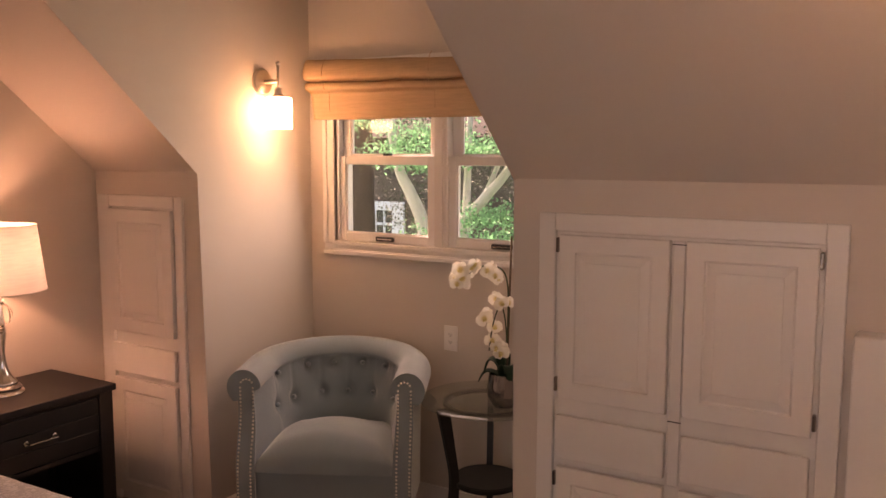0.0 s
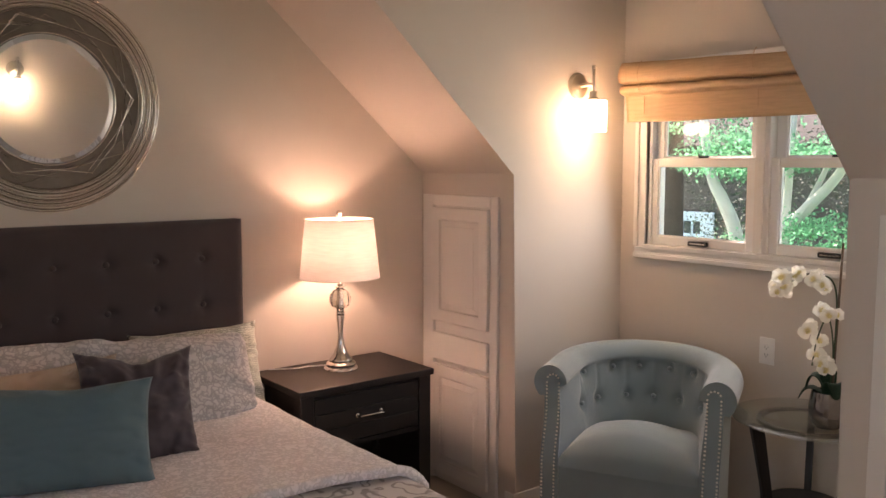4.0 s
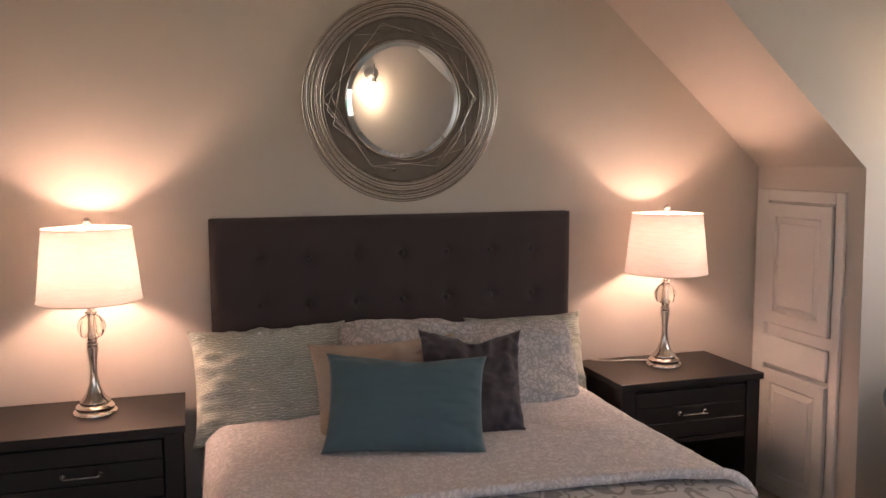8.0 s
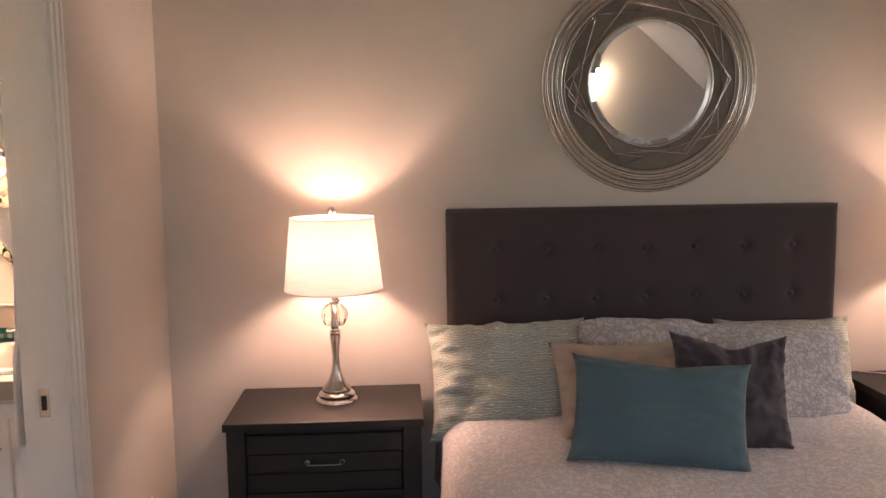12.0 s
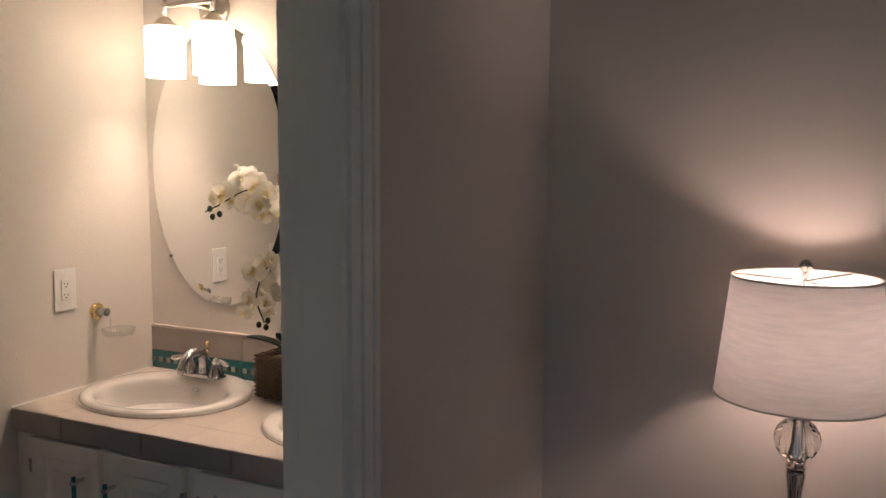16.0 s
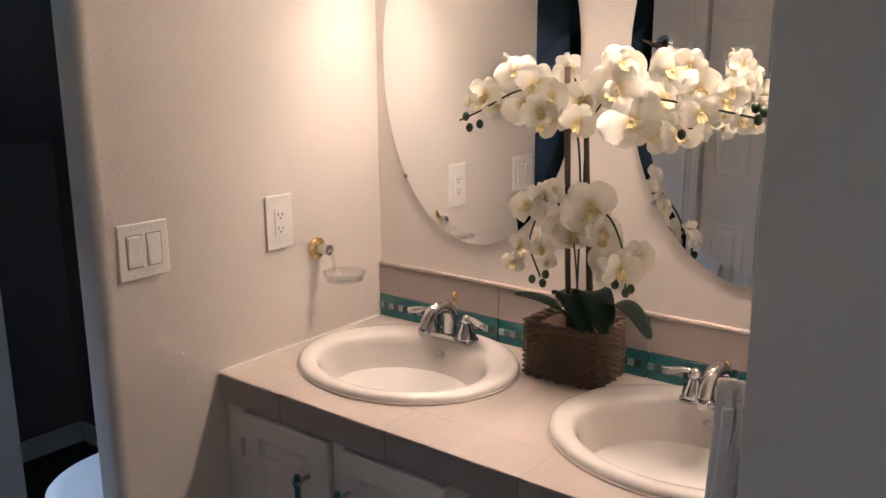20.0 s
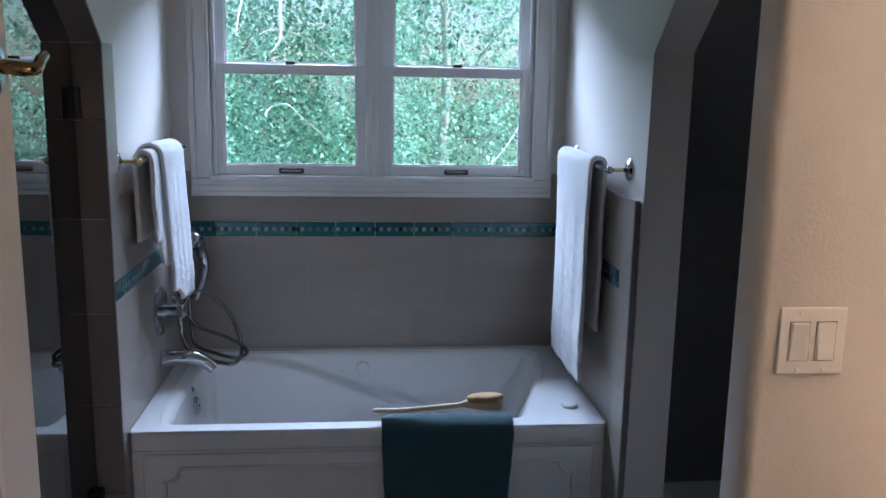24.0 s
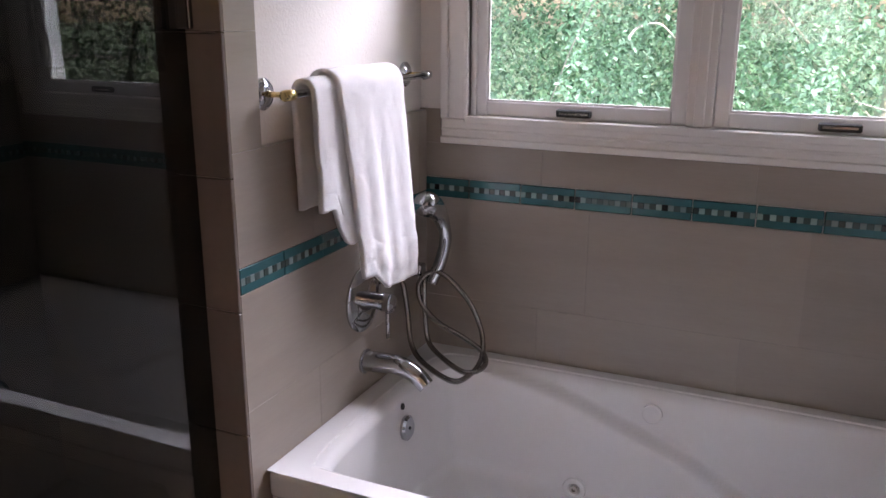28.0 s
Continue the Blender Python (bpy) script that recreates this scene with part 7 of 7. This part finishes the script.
# ---- outside ----
LEAF_B = mat("birch_leaf", (0.42, 0.68, 0.53), 0.35, 0, 1.0, 0.9, 0, 50, 0.1, island=0.45, stretch=(2.0, 2.0, 0.5))
LEAF_S = mat("shade_leaf", (0.20, 0.40, 0.26), 0.4, 0, 0.5, 0.9, 0, 50, 0.1, island=0.6)
LEAF_M = mat("maple_leaf", (0.15, 0.46, 0.25), 0.5, 0, 0.3, 0.8, 0, 50, 0.1, island=0.45)
LEAF_D = mat("dark_conifer_leaf", (0.035, 0.070, 0.040), 0.6, 0, 0.3, 0.8, 0, 50, 0.1, island=0.6)
for m in (LEAF_B, LEAF_M, LEAF_S):
    b = m.node_tree.nodes["Principled BSDF"]
    n, l = m.node_tree.nodes, m.node_tree.links
    tl_, mx_ = n.new("ShaderNodeBsdfTranslucent"), n.new("ShaderNodeMixShader")
    mx_.inputs[0].default_value = 0.6
    l.new(b.inputs["Base Color"].links[0].from_socket, tl_.inputs[0])
    l.new(b.outputs[0], mx_.inputs[1])
    l.new(tl_.outputs[0], mx_.inputs[2])
    l.new(mx_.outputs[0], n["Material Output"].inputs[0])
BARK_W = mat("pale_bark", (0.56, 0.55, 0.50), 0.85, 0, 0.25, 8, 0.5, 60, 0.2, 0.01)
BARK_D = mat("dark_bark", (0.06, 0.045, 0.035), 0.9, 0, 0.3, 8, 0.6, 40, 0.3, 0.02)
GRASS = mat("lawn", (0.15, 0.27, 0.16), 0.9, 0, 0.4, 0.4, 0.4, 20, 0.3, 0.03)
SIDING = mat("grey_brown_siding", (0.085, 0.072, 0.066), 0.7, 0, 0.15, 3, 0.2, 60, 0.1, randob=0.1)
ROOF = mat("roof_shingle", (0.09, 0.08, 0.075), 0.9, 0, 0.25, 4, 0.5, 40, 0.2)
DARKPANE = mat("far_window_pane", (0.03, 0.04, 0.05), 0.05, 0, 0.1, 3, 0, 50, 0.05)
structure("ground", boxes((-300, 300, -300, 300, -3.5, -3.2)), GRASS, "pale gravel and dry lawn around the house", "ground")

rng = np.random.default_rng(11)


def leaf_cloud(centres, size, material, name, parent, label="", droop=0.6):
    """Many small bent leaves, one at each centre."""
    c = np.asarray(centres)
    k = len(c)
    a = rng.uniform(0, 2 * np.pi, k)
    tilt = rng.normal(0, 0.7, k)
    s = size * rng.uniform(0.6, 1.3, k)
    d = np.stack([np.cos(a) * np.cos(tilt), np.sin(a) * np.cos(tilt), -droop + np.sin(tilt)], -1)
    d /= np.linalg.norm(d, axis=1)[:, None]
    w = np.stack([-np.sin(a + rng.normal(0, 0.5, k)), np.cos(a), rng.normal(0, 0.4, k)], -1)
    w /= np.linalg.norm(w, axis=1)[:, None]
    n = np.cross(d, w)
    tip = d * s[:, None]
    half = w * (s * 0.38)[:, None]
    mid = tip * 0.45 + n * (s * 0.10)[:, None]
    v = np.stack([c, c + mid + half, c + tip, c + mid - half], 1).reshape(-1, 3)
    f = np.arange(4 * k).reshape(-1, 4)
    me = bpy.data.meshes.new(name)
    me.from_pydata(v.tolist(), [], f.tolist())
    me.materials.append(material)
    ob = new(name, me)
    ob.parent = parent
    tagged(ob, label, kind="stuff")
    return ob


def strands(n, x, y, z, length, step, sway=0.10):
    out = []
    for _ in range(n):
        p = np.array([rng.uniform(*x), rng.uniform(*y), rng.uniform(*z)])
        if math.sin(p[0] * 5.3 + 0.6 * math.sin(p[2] * 1.1)) + 0.6 * math.sin(p[2] * 2.3 + 2 * p[0]) < rng.uniform(-1.2, 0.9):
            continue
        L = rng.uniform(*length)
        ph, dx = rng.uniform(0, 6), rng.normal(0, 0.12, 2)
        m = int(L / step)
        t = np.arange(m) / max(1, m - 1)
        out.append(np.stack([p[0] + dx[0] * t + sway * np.sin(3 * t + ph) * t + rng.normal(0, 0.035, m), p[1] + dx[1] * t + rng.normal(0, 0.035, m), p[2] - L * t], -1))
    return np.concatenate(out)


def clumps(n, centre, spread_, per, r):
    c = np.array(centre) + rng.normal(0, 1, (n, 3)) * np.array(spread_)
    return (c[:, None, :] + rng.normal(0, 1, (n, per, 3)) * np.array(r)).reshape(-1, 3)


# weeping birches outside the bathroom
bt = thing("birch_tree", "weeping birch with hanging green leaves outside the bathroom", "tree", pose(-2.6, -9.2, -3.2))
part("trunk", tube(spline([(0, -0.5, 0), (0.1, -0.4, 2.5), (-0.1, -0.3, 5.0), (0.2, -0.3, 8.0)], 6), [0.075 - 0.0028 * i for i in range(19)], 10), BARK_W, bt, smooth=True)
for pts in ([(0, 0.2, 4.0), (0.9, 1.0, 5.0), (1.4, 1.5, 5.2), (1.7, 1.6, 4.7), (1.9, 1.6, 4.2)], [(0, 0.2, 4.6), (-0.7, 0.8, 5.6), (-1.2, 1.3, 5.9), (-1.7, 1.5, 5.6)], [(0.1, 0.2, 5.2), (0.5, 1.0, 6.3), (0.9, 1.6, 6.6), (1.0, 1.7, 6.0), (1.2, 1.75, 5.4)], [(0, 0.2, 3.4), (-0.4, 1.0, 4.5), (-0.5, 1.6, 4.6), (-0.2, 1.8, 4.25), (0.2, 1.8, 4.3)]):
    part("limb", tube(spline(pts, 6), [0.010 - 0.006 * i / (6 * (len(pts) - 1)) for i in range(6 * (len(pts) - 1) + 1)], 7), BARK_W, bt, "pale birch limb", True)
for pts, r in (([(1.22, 2.1, 5.75), (1.235, 2.1, 5.35), (1.235, 2.1, 5.14), (1.27, 2.1, 5.06), (1.31, 2.1, 5.02)], 0.013), ([(1.45, 2.05, 5.5), (1.505, 2.1, 5.27), (1.53, 2.1, 5.11)], 0.010), ([(1.38, 1.85, 4.60), (1.34, 1.8, 4.66), (1.235, 1.75, 4.68), (1.14, 1.7, 4.595), (1.03, 1.65, 4.50), (0.93, 1.6, 4.41)], 0.008)):
    part("limb", tube(spline(pts, 6), [r * (1 - 0.6 * i / (6 * (len(pts) - 1))) for i in range(6 * (len(pts) - 1) + 1)], 7), BARK_W, bt, "pale birch limb", True)
cr = np.concatenate([strands(3500, (-3.25, 3.0), (-9.8, -7.2), (-0.6, 6.0), (0.7, 2.2), 0.025)])
leaf_cloud(cr + np.array([2.6, 9.2, 3.2]), 0.044, LEAF_B, "crown", bt, "hanging light green foliage")
b2 = thing("birch_tree", "broad green tree behind the weeping birch", "tree", pose(3.5, -12.5, -3.2))
part("trunk", tube([(0, 0, 0), (0.1, 0, 3), (0, 0.1, 6)], [0.22, 0.17, 0.08], 10), BARK_D, b2, smooth=True)
cr = np.concatenate([clumps(150, (0, 0, 4.2), (3.0, 1.6, 1.7), 110, (0.35, 0.35, 0.28)), clumps(200, (-4.4, -0.8, 3.7), (1.5, 1.4, 1.8), 110, (0.4, 0.35, 0.3)), clumps(150, (-2.4, -3.0, 4.5), (3.0, 1.0, 0.8), 110, (0.4, 0.35, 0.3)), clumps(90, (-2.5, -2.0, 0.8), (2.6, 1.0, 0.7), 110, (0.4, 0.35, 0.3))])
leaf_cloud(cr, 0.085, LEAF_S, "crown", b2, "dense green crown")

# maple, conifer and neighbour outside the dormer
mp_ = thing("maple_tree", "japanese maple with pale trunk and bright green leaves", "tree", pose(-4.2, 6.6, -3.2))
for pts, r in (([(0.55, 0.1, 0), (0.35, 0.0, 2.6), (0.05, 0, 4.06), (-0.12, 0, 4.47), (-0.24, 0, 4.68), (-0.34, 0, 5.13), (-0.5, 0.1, 6.4)], 0.085), ([(0.35, 0.0, 2.7), (0.42, 0.0, 4.09), (0.64, 0.0, 4.42), (0.91, 0.0, 4.72), (1.3, -0.1, 5.3)], 0.07), ([(0.40, 0.05, 3.6), (0.41, 0.1, 4.13), (0.436, 0.1, 4.64), (0.458, 0.1, 5.12), (0.5, 0.1, 6.2)], 0.05), ([(0.64, 0.0, 4.42), (0.80, 0.1, 4.9), (0.85, 0.1, 5.5)], 0.028)):
    part("limb", tube(spline(pts, 6), [r * (1 - 0.6 * i / (6 * (len(pts) - 1))) for i in range(6 * (len(pts) - 1) + 1)], 8), BARK_W, mp_, "pale grey limb", True)
cr = np.concatenate([clumps(10, (0.0, -0.1, 4.93), (0.16, 0.3, 0.10), 110, (0.13, 0.16, 0.035)), clumps(11, (0.80, -0.1, 4.24), (0.30, 0.3, 0.15), 100, (0.16, 0.16, 0.045)), clumps(10, (0.66, -0.1, 4.88), (0.22, 0.3, 0.06), 100, (0.14, 0.16, 0.035)), clumps(9, (1.4, -0.2, 4.3), (0.35, 0.4, 0.4), 90, (0.16, 0.16, 0.05)), clumps(8, (1.3, 0.0, 5.2), (0.4, 0.4, 0.2), 90, (0.17, 0.17, 0.05)), clumps(8, (-0.5, 0.2, 5.5), (0.4, 0.3, 0.15), 90, (0.17, 0.17, 0.05))])
leaf_cloud(np.concatenate([cr, cr + rng.normal(0, 0.03, cr.shape)]), 0.034, LEAF_M, "crown", mp_, "layers of bright green leaves")
cf = thing("conifer_tree", "dark conifer with brown trunk outside the dormer", "tree", pose(-5.9, 7.6, -3.2))
part("trunk", tube([(0.47, -0.3, 0), (0.47, -0.3, 4), (0.42, -0.3, 8)], [0.19, 0.155, 0.10], 12), BARK_D, cf, smooth=True)
leaf_cloud(np.concatenate([clumps(60, (1.2, 1.2, 4.8), (1.1, 0.6, 0.7), 260, (0.26, 0.2, 0.10)), clumps(60, (3.6, 1.6, 5.2), (1.2, 0.6, 0.9), 230, (0.26, 0.2, 0.12))]), 0.032, LEAF_D, "crown", cf, "dark drooping needles")

ho = thing("neighbour_house", "grey-brown clapboard house with pale blue window", "house", pose(-7.0, 12.0, -3.2))
for k in range(34):
    z = 0.15 * k
    part("clapboard", prism([(-0.030, z), (-0.012, z + 0.148), (0.0, z + 0.148), (0.0, z)], "x", -6, 7), SIDING, ho)
part("wall", boxes((-6, 7, 0.001, 4, 0, 5.1)), SIDING, ho)
part("roof", prism([(-0.5, 5.1), (2.0, 6.9), (4.5, 5.1)], "x", -6.4, 7.4), ROOF, ho)
PALEBLUE = mat("pale_blue_paint", (0.62, 0.74, 0.86), 0.5, 0, 0.06, 4, 0, 50, 0.03)
for x in (-1.42, 3.2):
    wf = part("window", boxes((x - 0.42, x - 0.17, -0.08, -0.031, 2.9, 4.02), (x + 0.17, x + 0.42, -0.08, -0.031, 2.9, 4.02), (x - 0.17, x + 0.17, -0.08, -0.031, 3.86, 4.02), (x - 0.17, x + 0.17, -0.08, -0.031, 2.9, 3.0), (x - 0.02, x + 0.02, -0.07, -0.031, 3.0, 3.86), (x - 0.17, x + 0.17, -0.07, -0.031, 3.6, 3.65), bevel=0.006), PALEBLUE, ho, "pale blue window frame and shutters")
    part("pane", boxes((x - 0.17, x + 0.17, -0.05, -0.032, 3.0, 3.86)), DARKPANE, wf)
leaf_cloud(np.concatenate([clumps(160, (-9, 17, 2.0), (6, 1.2, 2.4), 50, (0.6, 0.5, 0.45)), clumps(120, (2, 18, 2.0), (5, 1.2, 2.4), 50, (0.6, 0.5, 0.45))]), 0.22, LEAF_D, "distant_trees", None, "dark green trees behind the neighbouring house")

# street beyond the birch, seen mirrored in the shower glass
LEAF_F = mat("street_tree_leaf", (0.20, 0.36, 0.15), 0.5, 0, 0.4, 0.3, 0, 50, 0.1, island=0.5)
LEAF_W = mat("pale_shrub_leaf", (0.42, 0.50, 0.40), 0.5, 0, 0.4, 0.8, 0, 50, 0.1, island=0.6)
CARPAINT = mat("dark_red_car_paint", (0.10, 0.022, 0.026), 0.25, 0.2, 0.05, 2, 0, 50, 0.02, coat=0.8)
RUBBER = mat("tyre_rubber", (0.02, 0.02, 0.02), 0.8, 0, 0.1, 8, 0.2, 80, 0.1)
STUCCO = mat("grey_stucco", (0.42, 0.43, 0.45), 0.85, 0, 0.08, 1, 0.2, 40, 0.05)
REDROOF = mat("clay_roof_tile", (0.36, 0.15, 0.10), 0.85, 0, 0.25, 2, 0.4, 12, 0.15)
ROADM = mat("asphalt", (0.055, 0.055, 0.058), 0.9, 0, 0.15, 0.5, 0.3, 30, 0.1)
PAVE = mat("pale_concrete", (0.42, 0.38, 0.34), 0.85, 0, 0.15, 0.6, 0.2, 20, 0.1)


def street_tree(label, x, y, trunk_h, radius, bark, leaf, n, size):
    """A broad tree: tapered trunk, forked limbs and a lumpy crown with gaps."""
    t = thing("street_tree", label, "tree", pose(x, y, -3.2))
    top = trunk_h + radius
    part("trunk", tube(spline([(0, 0, 0), (0.1, 0.05, trunk_h * 0.6), (0, 0, trunk_h + 0.4 * radius)], 5), [0.32 - 0.018 * i for i in range(11)], 10), bark, t, smooth=True)
    for k in range(5):
        a = 1.26 * k + x
        end = (0.7 * radius * math.cos(a), 0.7 * radius * math.sin(a), top + 0.2 * radius * math.sin(3 * k))
        part("limb", tube(spline([(0, 0, trunk_h * 0.8), (end[0] * 0.4, end[1] * 0.4, trunk_h + 0.35 * radius), end], 5), [0.13 - 0.009 * i for i in range(11)], 8), bark, t, smooth=True)
    blobs = [clumps(n, (0.55 * radius * math.cos(2.1 * k), 0.55 * radius * math.sin(2.1 * k), top + 0.45 * radius * math.sin(1.7 * k)), (0.36 * radius, 0.36 * radius, 0.28 * radius), 60, (0.12 * radius, 0.12 * radius, 0.08 * radius)) for k in range(6)]
    leaf_cloud(np.concatenate(blobs), size, leaf, "crown", t)
    return t


def shrub(label, x, y, h, w, leaf, size, n=60):
    t = thing("shrub", label, "shrub", pose(x, y, -3.2))
    for k in range(4):
        a = 1.6 * k
        part("stem", tube([(0.05 * math.cos(a), 0.05 * math.sin(a), 0), (0.4 * w * math.cos(a), 0.4 * w * math.sin(a), 0.7 * h)], 0.03, 6), BARK_D, t)
    leaf_cloud(clumps(n, (0, 0, 0.55 * h), (0.42 * w, 0.42 * w, 0.26 * h), 60, (0.14 * w, 0.14 * w, 0.08 * h)), size, leaf, "foliage", t)
    return t


street_tree("broad leafy street tree with a dense green crown", -20.5, -30.0, 1.4, 3.4, BARK_D, LEAF_F, 34, 0.20)
street_tree("tall green street tree behind the parked car", -31.5, -55.0, 5.6, 4.2, BARK_D, LEAF_F, 34, 0.28)
street_tree("round green tree beside the grey bungalow", -44.0, -69.0, 2.8, 3.0, BARK_D, LEAF_F, 26, 0.26)
shrub("dark dense evergreen shrub beside the house", -8.5, -10.2, 6.6, 3.2, LEAF_D, 0.075, 420)
shrub("pale flowering shrub at the edge of the lawn", -15.0, -21.6, 4.2, 2.0, LEAF_W, 0.10)
shrub("bright green shrub below the street", -17.2, -29.6, 2.9, 3.0, LEAF_F, 0.13)
shrub("clipped green shrub behind the parked car", -46.5, -80.0, 3.8, 6.0, LEAF_F, 0.22)
structure("road", prism([(-120, -70), (-10, -90), (-8, -83), (-118, -63)], "z", -3.199, -3.17), ROADM, "grey asphalt street", "road")
structure("pavement", prism([(-118, -62.9), (-8, -82.9), (-7.6, -81.4), (-117.6, -61.4)], "z", -3.199, -3.08), PAVE, "pale concrete pavement beside the street", "pavement")

car = thing("car", "dark red sedan parked along the street", "car", pose(-45.3, -76.4, -3.17, 0, 0, -10))
part("body", prism([(-2.2, 0.30), (2.2, 0.30), (2.25, 0.62), (2.1, 0.80), (1.2, 0.92), (-1.35, 0.95), (-2.15, 0.90), (-2.28, 0.60)], "y", -0.86, 0.86, lambda a, b: max(a.z, b.z) > 0.55, 0.06), CARPAINT, car, smooth=True, angle=35)
part("roof", prism([(-1.05, 1.40), (0.25, 1.42), (0.30, 1.38), (-1.10, 1.36)], "y", -0.66, 0.66), CARPAINT, car)
part("windows", prism([(-1.75, 0.94), (1.10, 0.91), (0.30, 1.38), (-1.10, 1.36)], "y", -0.70, 0.70), DARKPANE, car, "dark car windows")
for x in (-1.38, 1.36):
    for y in (-0.80, 0.80):
        w_ = part("wheel", lathe([(0.20, -0.10), (0.31, -0.10), (0.33, -0.07), (0.33, 0.07), (0.31, 0.10), (0.20, 0.10)], 24, m=pose(x, y, 0.33, 90)), RUBBER, car, smooth=True, angle=40)
        part("rim", lathe([(0.20, -0.09), (0.05, -0.105), (0.05, 0.105), (0.20, 0.09)], 20, m=pose(x, y, 0.33, 90)), NAIL, w_, smooth=True, angle=40)
for y in (-0.62, 0.62):
    part("headlight", boxes((2.10, 2.22, y - 0.2, y + 0.2, 0.62, 0.76), bevel=0.02), PLASTIC, car)
    part("tail_light", boxes((-2.27, -2.18, y - 0.2, y + 0.2, 0.68, 0.84), bevel=0.02), CARPAINT, car)

bg = thing("bungalow", "grey stucco bungalow with a clay tile roof", "house", pose(-61.0, -102.0, -3.2, 0, 0, 32))
part("wall", boxes((-7, 7, -4, 4, 0, 4.6)), STUCCO, bg)
part("roof", prism([(-4.6, 4.6), (0, 6.6), (4.6, 4.6)], "x", -7.6, 7.6), REDROOF, bg, "reddish clay tile roof")
for x in (-4.2, -0.6, 3.4):
    wn_ = part("window", boxes((x - 0.75, x + 0.75, 4.001, 4.06, 2.0, 3.5), bevel=0.01), TRIMV, bg)
    part("pane", boxes((x - 0.65, x + 0.65, 4.061, 4.07, 2.1, 3.4)), DARKPANE, wn_)
